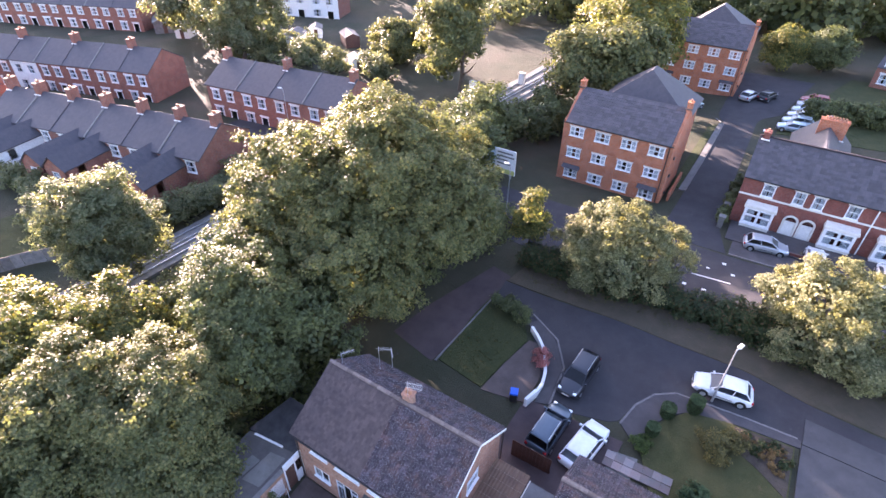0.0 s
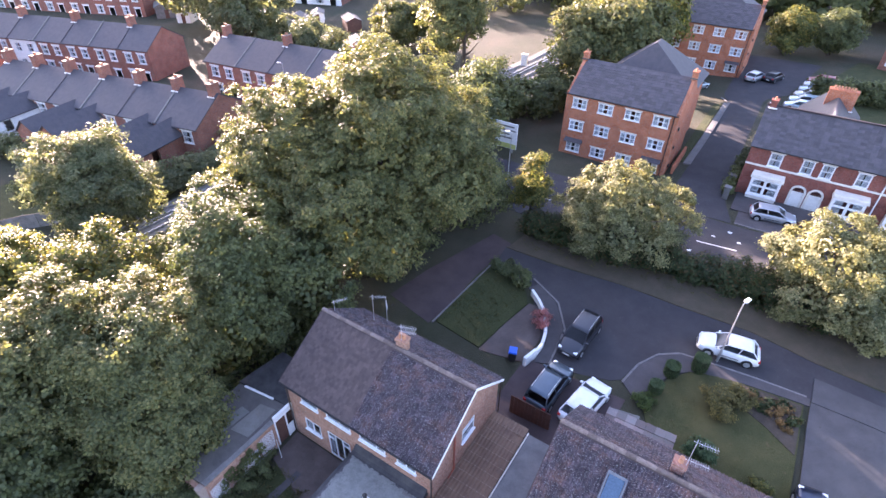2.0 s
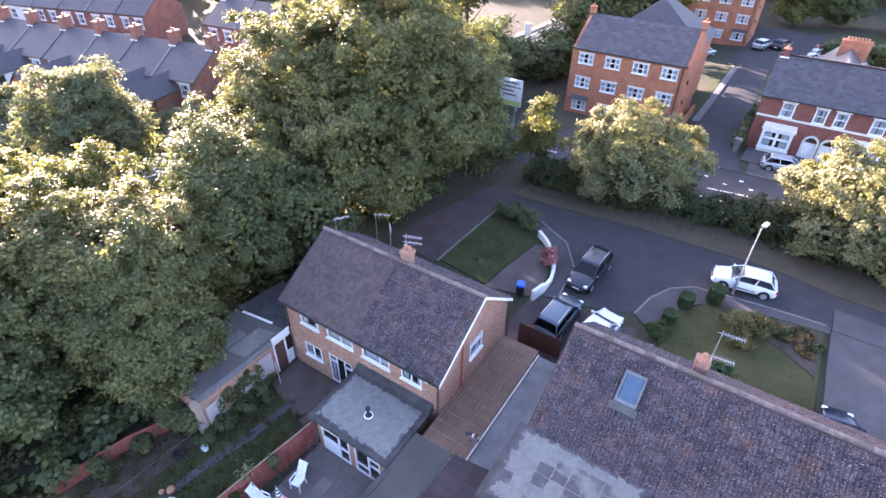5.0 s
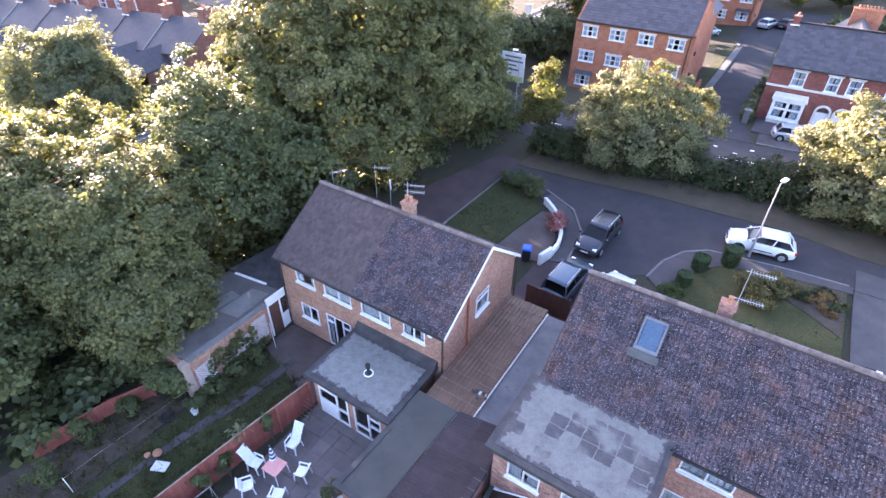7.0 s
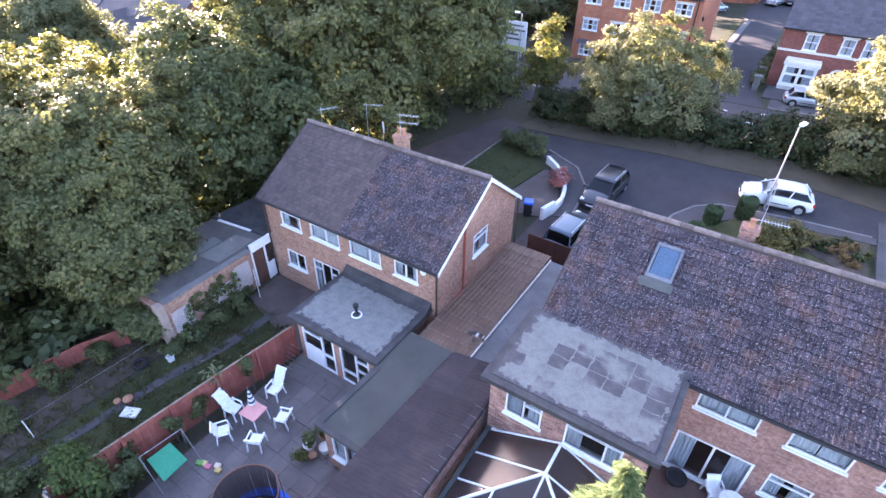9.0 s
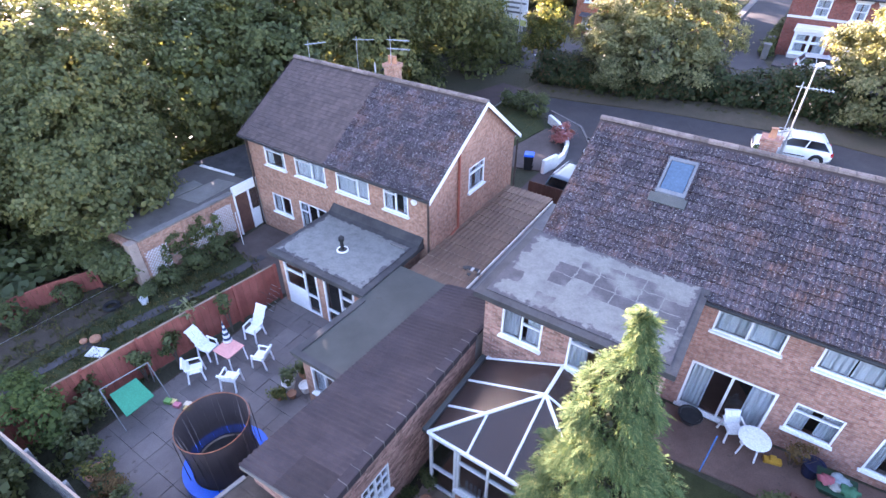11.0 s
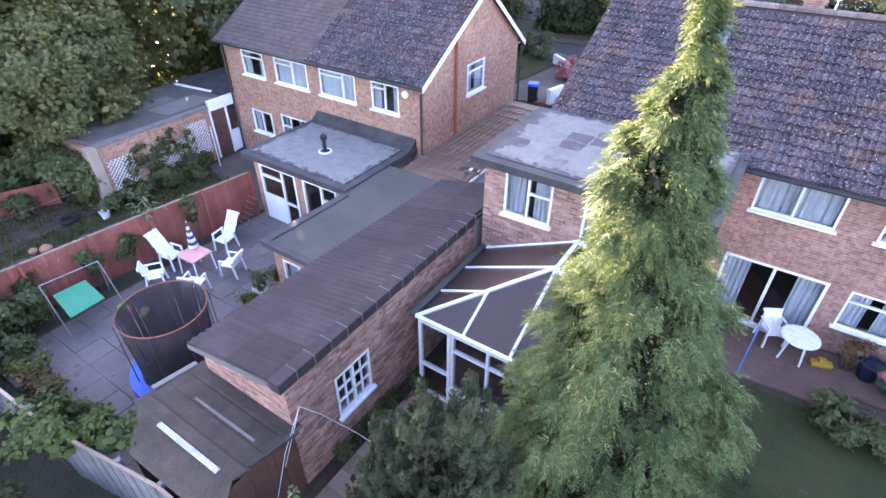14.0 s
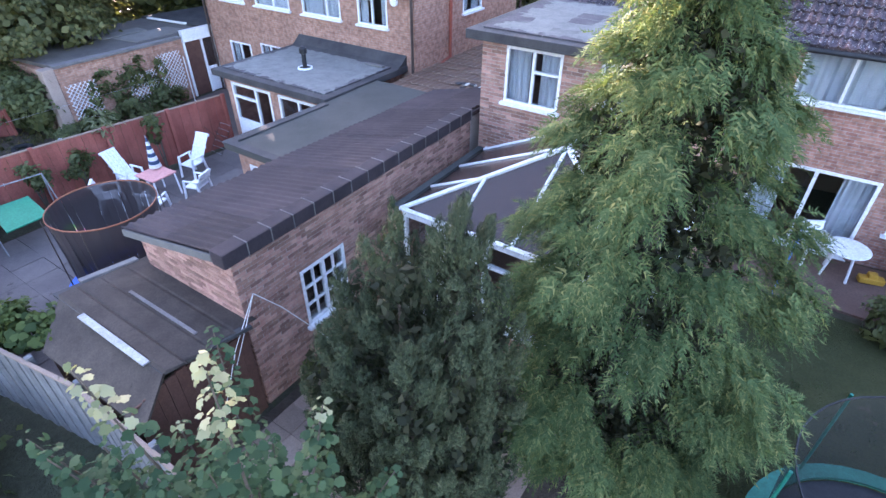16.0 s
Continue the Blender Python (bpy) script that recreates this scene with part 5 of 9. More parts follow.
# ---- the flats ----
def flats(name, u0, u1, v0, z, pitch, label):
    """Three storeys of red brick under slates, wide white three-light windows, a hipped wing behind."""
    v1 = v0 + 8.6
    f = thing(name, ((u0 + u1) / 2, (v0 + v1) / 2, z), label, "flats")
    eave = z + 2.7 + 2 * pitch
    lefts = [u0 + 0.85 + (u1 - u0 - 3.45) * k / 3 for k in range(4)]
    holes = [(c, c + 1.75, z + 0.9 + pitch * k, z + 2.08 + pitch * k) for k in range(3) for c in lefts]
    bm = BM()
    wall(bm, "u", v0, 0.3, u0, u1, z - 0.9, eave, holes)
    part("wall", bm, M_BRICK_APT, f)
    rv, rz = (v0 + v1) / 2, eave + 2.75
    for at in (u0, u1 - 0.34):
        bm = BM()
        wall(bm, "v", at, 0.34, v0 + 0.3, v1, z - 0.9, eave - 0.3)
        hull(bm, [(at, v0 - 0.12, eave - 0.3), (at, v1, eave - 0.3), (at, rv, rz + 0.12)], [(at + 0.34, v0 - 0.12, eave - 0.3), (at + 0.34, v1, eave - 0.3), (at + 0.34, rv, rz + 0.12)])
        part("gable_wall", bm, M_BRICK_APT, f)
    bm = BM()
    slab(bm, [(u0 + 0.3, v0 - 0.35, eave - 0.1), (u1 - 0.3, v0 - 0.35, eave - 0.1), (u1 - 0.3, rv, rz), (u0 + 0.3, rv, rz)], 0.15)
    slab(bm, [(u0 + 0.3, rv, rz), (u1 - 0.3, rv, rz), (u1 - 0.3, v1 + 0.35, eave - 0.1), (u0 + 0.3, v1 + 0.35, eave - 0.1)], 0.15)
    roof = part("roof", bm, M_SLATE, f)
    tiled(roof, u0 + 0.34, u1 - 0.34, (v0 - 0.37, eave - 0.1), (rv, rz), 0.62, 0.40, lambda u, r: False, rise=0.012, rest=M_SLATE, seed=int(v0))
    bm = BM()
    cu = u0 + 6.3
    hull(bm, [(u0 + 1.2, v1 - 0.6, eave - 0.1), (u1 - 0.3, v1 - 0.6, eave - 0.1), (u1 - 0.3, v1 + 8.2, eave - 0.1), (u0 + 1.2, v1 + 8.2, eave - 0.1)],
         [(cu - 0.06, v1 + 2.9, rz + 1.15), (cu + 0.06, v1 + 2.9, rz + 1.15), (cu + 0.06, v1 + 5.0, rz + 1.15), (cu - 0.06, v1 + 5.0, rz + 1.15)])
    part("hipped_roof", bm, M_SLATE, roof)
    bm = BM()
    box(bm, u0 + 1.6, u1 - 0.7, v1, v1 + 7.8, z - 0.9, eave - 0.12)
    part("rear_wing", bm, M_BRICK_APT, f)
    for k, (a0, a1, z0, z1) in enumerate(holes):
        win = window(f, "u", v0, -1, a0, a1, z0, z1, (0.33, 0.67), (), bar=0.105, rails=(0.5,))
        bm = BM()
        box(bm, a0 - 0.1, a1 + 0.1, v0 - 0.06, v0 - 0.003, z1, z1 + 0.14)
        part("lintel", bm, M_STONE, win)
        if k in (0, 3):
            bm = BM()
            hull(bm, [(a0 - 0.25, v0 - 0.55, z1 + 0.16), (a1 + 0.25, v0 - 0.55, z1 + 0.16), (a1 + 0.25, v0 - 0.003, z1 + 0.16), (a0 - 0.25, v0 - 0.003, z1 + 0.16)],
                 [(a0 - 0.25, v0 - 0.50, z1 + 0.22), (a1 + 0.25, v0 - 0.50, z1 + 0.22), (a1 + 0.2, v0 - 0.003, z1 + 0.52), (a0 - 0.2, v0 - 0.003, z1 + 0.52)])
            part("canopy", bm, M_SLATE, win)
    for u in (u0 + 0.2, u1 - 0.2):
        chimney(f, u, rv, rz - 0.3, rz + 0.75, 0.55, 0.8, 1, M_BRICK_APT)
    bm = BM()
    tube(bm, (u0, v0 - 0.4, eave - 0.15), (u1, v0 - 0.4, eave - 0.15), 0.07)
    part("gutter", bm, M_BLACK, f)
    bm = BM()
    tube(bm, (u1 - 0.45, v0 - 0.08, z), (u1 - 0.45, v0 - 0.08, eave - 0.2), 0.05)
    part("downpipe", bm, M_BLACK, f)
    for k in range(3):
        bm = BM()
        tube(bm, (u1 + 0.01, v0 + 1.3 + k * 0.05, z + 1.6 + k * 2.2), (u1 + 0.16, v0 + 1.3 + k * 0.05, z + 1.6 + k * 2.2), 0.22, n=12)
        part("vent_hood", bm, M_BLACK, f)
    return f


flats("block_of_flats", -13.0, -0.2, 47.1, -0.75, 2.72, "three-storey red-brick flats with slate roof and white windows")
flats("block_of_flats", -12.0, 1.2, 89.0, -0.1, 2.62, "further three-storey red-brick flats beyond the car park")
bm = BM()
box(bm, 0.35, 0.6, 48.2, 54.5, -0.6, 1.0)
structure("boundary_wall", bm, M_BRICK_APT, "low brick wall beside the flats", "wall")

# ---- old brick terrace across the main road ----
def terrace_right():
    z = 0.15
    t = thing("brick_terrace", (20, 50, z), "old red-brick terrace with slate roof, white bays and arched doors", "terrace")
    u0, n, step, v0, v1, eave = 7.3, 3, 11.9, 47.6, 54.8, 5.85
    u1 = u0 + n * step
    holes, doors, bays = [], [], []
    for k in range(n):
        o = u0 + k * step
        holes += [(o + 1.95, o + 3.12, 3.98, 5.45), (o + 4.85, o + 5.92, 3.98, 5.45), (o + 6.55, o + 7.62, 3.98, 5.45), (o + 9.5, o + 10.67, 3.98, 5.45)]
        doors += [(o + 5.0, o + 6.05), (o + 6.55, o + 7.6)]
        bays += [o + 2.5, o + 9.85]
    bm = BM()
    wall(bm, "u", v0, 0.3, u0, u1, z - 1, eave, holes + [(a, b, z, z + 1.85) for a, b in doors])
    part("wall", bm, M_BRICK_TER, t)
    rv, rz = (v0 + v1) / 2, eave + 3.1
    bm = BM()
    wall(bm, "v", u0, 0.3, v0 + 0.3, v1, z - 1, eave)
    hull(bm, [(u0, v0, eave), (u0, v1, eave), (u0, rv, rz - 0.06)], [(u0 + 0.3, v0, eave), (u0 + 0.3, v1, eave), (u0 + 0.3, rv, rz - 0.06)])
    part("gable_wall", bm, M_BRICK_TER, t)
    bm = BM()
    slab(bm, [(u0 - 0.1, v0 - 0.3, eave - 0.05), (u1, v0 - 0.3, eave - 0.05), (u1, rv, rz), (u0 - 0.1, rv, rz)], 0.14)
    slab(bm, [(u0 - 0.1, rv, rz), (u1, rv, rz), (u1, v1 + 0.3, eave - 0.05), (u0 - 0.1, v1 + 0.3, eave - 0.05)], 0.14)
    roof = part("roof", bm, M_SLATE, t)
    tiled(roof, u0 - 0.1, u1, (v0 - 0.32, eave - 0.05), (rv, rz), 0.52, 0.32, lambda u, r: False, rise=0.006, rest=M_SLATE, seed=44)
    bm = BM()
    box(bm, u0 - 0.1, u1, rv - 0.13, rv + 0.13, rz - 0.02, rz + 0.10, 0.03)
    part("ridge", bm, M_TILEDARK, roof)
    bm = BM()
    tube(bm, (u0 - 0.1, v0 - 0.36, eave - 0.1), (u1, v0 - 0.36, eave - 0.1), 0.06)
    part("gutter", bm, M_BLACK, t)
    bm = BM()
    box(bm, u0 - 0.02, u1, v0 - 0.05, v0 - 0.003, 3.72, 3.92)
    part("string_course", bm, M_STONE, t)
    for k in range(1, n):
        bm = BM()
        tube(bm, (u0 + k * step, v0 - 0.09, z), (u0 + k * step, v0 - 0.09, eave - 0.1), 0.07)
        part("downpipe", bm, M_PAINT, t)
    for a0, a1, z0, z1 in holes:
        w = window(t, "u", v0, -1, a0, a1, z0, z1, (), bar=0.11, rails=(0.5,), curtain=0.92)
        g = BM()
        hull(g, [(a0 - 0.10, v0 - 0.08, z1), (a1 + 0.10, v0 - 0.08, z1), (a1 + 0.10, v0 - 0.003, z1), (a0 - 0.10, v0 - 0.003, z1)],
             [(a0 - 0.24, v0 - 0.08, z1 + 0.30), (a1 + 0.24, v0 - 0.08, z1 + 0.30), (a1 + 0.24, v0 - 0.003, z1 + 0.30), (a0 - 0.24, v0 - 0.003, z1 + 0.30)])
        part("lintel", g, M_STONE, w)
    h = 1.85
    for a, b in doors:
        g = BM()
        box(g, a, b, v0 + 0.05, v0 + 0.1, z, z + h)
        d = part("door", g, M_PAINT, t)
        g = BM()
        m = 12
        c, r = (a + b) / 2, (b - a) / 2
        pts = [(c + (r + 0.2) * math.cos(math.pi * k / m), z + h + (r + 0.2) * math.sin(math.pi * k / m)) for k in range(m + 1)]
        inn = [(c + r * math.cos(math.pi * k / m), z + h + r * math.sin(math.pi * k / m)) for k in range(m + 1)]
        for k in range(m):
            q = [pts[k], pts[k + 1], inn[k + 1], inn[k]]
            hull(g, [(x, v0 - 0.1, y) for x, y in q], [(x, v0 - 0.003, y) for x, y in q])
        for x in (a - 0.2, b):
            box(g, x, x + 0.2, v0 - 0.1, v0 - 0.003, z, z + h)
        part("door_arch", g, M_STONE, d)
        g = BM()
        hull(g, [(x, v0 - 0.02, y) for x, y in inn], [(x, v0 - 0.004, y) for x, y in inn])
        part("fanlight", g, M_GLASS, d)
    for c in bays:
        g = BM()
        box(g, c - 1.4, c + 1.4, v0 - 0.75, v0 - 0.003, z - 0.4, z + 0.6)
        b = part("bay", g, M_STONE, t, "painted stone bay window")
        window(t, "u", v0 - 0.72, -1, c - 1.4, c + 1.4, z + 0.63, z + 2.6, (0.5,), bar=0.26, rails=(0.55,), curtain=0.7, name="bay_window")
        for s in (-1, 1):
            g = BM()
            box(g, *sorted((c + s * 1.4, c + s * 1.28)), v0 - 0.64, v0 - 0.003, z + 0.6, z + 2.6)
            part("bay_side", g, M_STONE, b)
        g = BM()
        hull(g, [(c - 1.55, v0 - 0.92, z + 2.6), (c + 1.55, v0 - 0.92, z + 2.6), (c + 1.55, v0 - 0.003, z + 2.6), (c - 1.55, v0 - 0.003, z + 2.6)], [(c - 1.5, v0 - 0.88, z + 2.92), (c + 1.5, v0 - 0.88, z + 2.92), (c + 1.45, v0 - 0.003, z + 3.1), (c - 1.45, v0 - 0.003, z + 3.1)])
        part("bay_roof", g, M_STONE, b)
    chimney(t, u0 + 0.5, rv, rz - 0.5, rz + 0.6, 0.6, 0.8, 1, M_BRICK_TER)
    for k in range(n):
        o = u0 + 6.1 + k * step
        g = BM()
        box(g, o - 2.9, o + 2.9, v1, v1 + 7.5, z - 1, 5.8)
        w = part("rear_wing", g, M_BRICK_TER, t)
        g = BM()
        hull(g, [(o - 3.1, rv + 0.6, 5.8), (o + 3.1, rv + 0.6, 5.8), (o + 3.1, v1 + 7.7, 5.8), (o - 3.1, v1 + 7.7, 5.8)], [(o - 0.1, rv + 0.6, 8.75), (o + 0.1, rv + 0.6, 8.75), (o + 0.1, v1 + 7.7, 8.75), (o - 0.1, v1 + 7.7, 8.75)])
        part("wing_roof", g, M_SLATE, w)
        chimney(t, o + 0.25, v1 + 3.9, 7.2, 9.55, 2.7, 0.95, 7, M_BRICK_APT)
    g = BM()
    wall(g, "v", u0 - 0.75, 0.25, 45.6, 56, z - 1, z + 0.9)
    wall(g, "u", 43.6, 0.2, u0 + 5.4, u1, z - 1, z + 0.6)
    part("garden_wall", g, M_BRICK_TER, t)
    for v in (45.5, 48.6):
        g = BM()
        box(g, u0 - 0.9, u0 - 0.35, v - 0.28, v + 0.28, z - 0.6, z + 1.35)
        box(g, u0 - 0.98, u0 - 0.27, v - 0.36, v + 0.36, z + 1.353, z + 1.5, 0.02)
        part("gate_pier", g, M_CONC, t)


terrace_right()
sheet("forecourt", [(7.6, 43.4), (46, 43.2)], [(7.6, 47.5), (46, 47.5)], 0.14, M_PAVE, "tarmac forecourts in front of the terrace", "forecourt", step=2)


# ---- terraces beyond the railway ----
def far_row(name, a, b, depth, eave, ridge, bays, label, wings=False, pale=(), z=0.0):
    """A terrace from a to b (its near wall), with windows, party chimneys and, at the rear, two-storey wings."""
    L = math.dist(a, b)
    ang = math.degrees(math.atan2(b[1] - a[1], b[0] - a[0]))
    t = thing(name, (a[0], a[1], z), label, "terrace", turn=ang)
    w = L / bays
    holes = []
    for k in range(bays):
        o = k * w
        holes += [(o + w * 0.15, o + w * 0.40, 3.6, 5.1), (o + w * 0.60, o + w * 0.85, 3.6, 5.1), (o + w * 0.15, o + w * 0.42, 0.8, 2.5), (o + w * 0.62, o + w * 0.85, 0.1, 2.3)]
    if wings:
        holes = [h for h in holes if h[2] > 3]
    g = BM()
    wall(g, "u", depth - 0.3, 0.3, 0, L, -0.5, eave)
    part("wall", g, M_BRICK_FAR, t)
    for k in range(bays):
        g = BM()
        wall(g, "u", 0, 0.3, k * w, k * w + w, -0.5, eave, [q for q in holes if k * w < q[0] < k * w + w])
        part("house_front", g, M_PAINT if k in pale and not wings else M_BRICK_FAR, t)
    for x in (0, L - 0.3):
        g = BM()
        wall(g, "v", x, 0.3, 0.3, depth - 0.3, -0.5, eave)
        hull(g, [(x, 0, eave), (x, depth, eave), (x, depth / 2, ridge)], [(x + 0.3, 0, eave), (x + 0.3, depth, eave), (x + 0.3, depth / 2, ridge)])
        part("gable_wall", g, M_BRICK_FAR, t)
    g = BM()
    slab(g, [(-0.1, -0.3, eave - 0.1), (L + 0.1, -0.3, eave - 0.1), (L + 0.1, depth / 2, ridge + 0.05), (-0.1, depth / 2, ridge + 0.05)], 0.12)
    slab(g, [(-0.1, depth / 2, ridge + 0.05), (L + 0.1, depth / 2, ridge + 0.05), (L + 0.1, depth + 0.3, eave - 0.1), (-0.1, depth + 0.3, eave - 0.1)], 0.12)
    roof = part("roof", g, M_SLATE, t)
    for k in range(1, bays):
        g = BM()
        x = k * w
        slab(g, [(x - 0.12, -0.3, eave - 0.02), (x + 0.12, -0.3, eave - 0.02), (x + 0.12, depth / 2, ridge + 0.14), (x - 0.12, depth / 2, ridge + 0.14)], 0.12)
        part("party_ridge", g, M_CONC if k % 2 else M_SLATE, roof)
    for q in holes:
        win = window(t, "u", 0, -1, *q, (), bar=0.14, rails=(0.5,) if q[2] > 0.5 else (), sill=q[2] > 0.5, frame_mat=M_PAINT)
        g = BM()
        box(g, q[0] - 0.15, q[1] + 0.15, -0.07, -0.003, q[3], q[3] + 0.22)
        part("lintel", g, M_PAINT, win)
    for k in range(bays + 1):
        if k % 2 == 0 or wings:
            chimney(t, min(max(0.5, k * w), L - 0.5), depth / 2, ridge - 0.6, ridge + 1.2, 0.7, 1.3, 2, M_BRICK_FAR)
    if wings:
        for k in range(bays):
            o = k * w + w * (0.3 if k % 2 else 0.7)
            q = w * 0.28
            g = BM()
            wall(g, "v", o - q, 0.25, -6.2, 0, -0.5, 4.6)
            wall(g, "v", o + q - 0.25, 0.25, -6.2, 0, -0.5, 4.6, [(-4.6, -3.6, 2.9, 4.2), (-5, -3.6, 0.7, 2.0)])
            wall(g, "u", -6.2, 0.25, o - q, o + q, -0.5, 4.6, [(o - 0.5, o + 0.5, 2.9, 4.1), (o - 0.6, o + 0.6, 0.7, 2.0)])
            hull(g, [(o - q, -6.2, 4.6), (o + q, -6.2, 4.6), (o, -6.2, 6.0)], [(o - q, -5.95, 4.6), (o + q, -5.95, 4.6), (o, -5.95, 6.0)])
            wing = part("rear_wing", g, M_PAINT if k in pale else M_BRICK_FAR, t)
            g = BM()
            slab(g, [(o - q - 0.2, -6.4, 4.5), (o, -6.4, 6.1), (o, 2.5, 6.1), (o - q - 0.2, 2.5, 4.5)], 0.12)
            slab(g, [(o, -6.4, 6.1), (o + q + 0.2, -6.4, 4.5), (o + q + 0.2, 2.5, 4.5), (o, 2.5, 6.1)], 0.12)
            part("wing_roof", g, M_SLATE, wing)
            window(t, "u", -6.2, -1, o - 0.5, o + 0.5, 2.9, 4.1, (), bar=0.1, rails=(0.5,), frame_mat=M_PAINT)
            window(t, "u", -6.2, -1, o - 0.6, o + 0.6, 0.7, 2.0, (), bar=0.1, rails=(0.5,), frame_mat=M_PAINT)
    return t


far_row("brick_terrace", (-78.5, 11.9), (-45.2, 19.4), 9.0, 5.6, 8.1, 6, "brick terrace with slate roof, rear wings and tall chimneys", True, (1, 4), z=-1.0)
far_row("brick_terrace", (-65.0, 35.4), (-41.5, 38.7), 10.0, 5.8, 8.4, 4, "brick terrace with white sash windows facing the side street", False, (), z=-1.0)
far_row("brick_terrace", (-122, 17.8), (-76, 33.2), 8.6, 5.8, 8.3, 9, "long brick terrace with white windows and low chimneys", False, (4,), z=-1.0)
far_row("brick_terrace", (-119, 2.8), (-80.5, 11.4), 9.0, 5.6, 8.1, 6, "brick terrace with rear wings and chimneys further along", True, (0, 2, 3), z=-1.0)
far_row("white_house", (-112, 84), (-90, 92), 8, 5.4, 7.6, 3, "pale rendered houses far beyond the allotments", False, (0, 1, 2), z=-1.0)
far_row("brick_terrace", (-160, 40), (-118, 58), 8.0, 5.6, 8.2, 7, "distant brick terrace below the trees", False, (), z=-1.0)
far_row("brick_house", (20.5, 107.5), (31.0, 104.5), 7.5, 3.6, 6.2, 2, "small red-brick house behind the hedge", False, (), z=0.3)


def garden_hut(u, v, w, d, h, turn, wall_mat, roof_mat, label):
    """A small gabled hut with an overhanging roof and a plank door."""
    z = zg(u, v)
    t = thing("garden_hut", (u, v, z), label, "shed", turn=turn)
    g = BM()
    box(g, -w / 2, w / 2, -d / 2, d / 2, -0.1, h)
    hull(g, [(-w / 2, -d / 2, h), (w / 2, -d / 2, h), (0, -d / 2, h + w * 0.22)], [(-w / 2, d / 2, h), (w / 2, d / 2, h), (0, d / 2, h + w * 0.22)])
    part("wall", g, wall_mat, t)
    for s in (-1, 1):
        g = BM()
        slab(g, [(s * (w / 2 + 0.2), -d / 2 - 0.2, h - 0.02), (0, -d / 2 - 0.2, h + w * 0.24), (0, d / 2 + 0.2, h + w * 0.24), (s * (w / 2 + 0.2), d / 2 + 0.2, h - 0.02)], 0.06)
        part("roof", g, roof_mat, t)
    g = BM()
    box(g, -0.4, 0.4, -d / 2 - 0.04, -d / 2 - 0.003, 0, 1.85)
    part("door", g, M_WOODBROWN, t)


for k, (u, v, w, d, h) in enumerate(((-82.4, 69.1, 4.2, 6.5, 2.3), (-116, 62, 4.5, 7, 2.4), (-91.6, 59.2, 2.6, 3.4, 2.0), (-107.4, 61.3, 3.0, 4.0, 2.2), (-91.4, 71.4, 2.8, 4.2, 2.1), (-73.3, 77, 3.0, 5.0, 2.2), (-83.9, 77.8, 2.6, 3.6, 2.0), (-99, 66, 2.4, 3.4, 2.0), (-69.5, 84, 3.4, 5.5, 2.3), (-62, 66, 2.6, 3.6, 2.0))):
    garden_hut(u, v, w, d, h, 20 + (k * 37) % 50, (M_PAINT, M_FENCEGREY, M_WOODBROWN)[k % 3], (M_KERB, M_CONC)[k % 2], ("white garage with a pale sheet roof among the gardens", "grey garden shed with a pale roof among the gardens", "brown garden shed with a pale roof among the gardens")[k % 3])
for u, v, h in ((-36.6, 66.3, 2.0), (-31.6, 75.0, 1.9)):
    cab = thing("railway_cabinet", (u, v, zg(u, v) + 0.25), "pale grey equipment cabinet beside the tracks", "cabinet")
    z = zg(u, v) + 0.2
    g = BM()
    box(g, u - 0.5, u + 0.5, v - 0.35, v + 0.35, z, z + h, 0.03)
    part("body", g, M_PAINT, cab)
    g = BM()
    box(g, u - 0.58, u + 0.58, v - 0.43, v + 0.43, z + h + 0.003, z + h + 0.12, 0.03)
    part("lid", g, M_STONE, cab)


# ---- vehicles ----
def paint(name, col, metal=0.5):
    m, t, b = nodes(name, 0.3, metal, 0.5)
    co = coords(t)
    dirt = noise_of(t, co, 2.2, 5, 0.7)
    t.links.new(ramp(t, dirt, [(0.3, tuple(c * 0.85 for c in col)), (0.7, col)]), b.inputs["Base Color"])
    b.inputs["Coat Weight"].default_value = 0.6
    b.inputs["Coat Roughness"].default_value = 0.08
    return m


P_WHITE, P_SILVER = paint("white_car_paint", (0.72, 0.74, 0.76), 0.0), paint("silver_car_paint", (0.50, 0.53, 0.56))
P_BLACK, P_BLUE = paint("black_car_paint", (0.022, 0.024, 0.032), 0.2), paint("steel_blue_car_paint", (0.075, 0.105, 0.135))
P_NAVY, P_SKY, P_RED = paint("navy_car_paint", (0.014, 0.022, 0.055)), paint("pale_blue_car_paint", (0.42, 0.52, 0.58)), paint("pink_red_car_paint", (0.42, 0.12, 0.12))
M_CARGLASS = glass("car_glass", (0.10, 0.12, 0.14), 0.03)
M_LAMP = surface("clear_lens", (0.75, 0.78, 0.80), (0.85, 0.87, 0.88), rough=0.12, spec=0.7, relief=0.0)
M_TAIL = surface("red_lens", (0.45, 0.02, 0.02), (0.55, 0.03, 0.03), rough=0.15, spec=0.6, relief=0.0)
M_SEAT = surface("car_interior", (0.05, 0.05, 0.05), (0.07, 0.07, 0.07), rough=0.9)


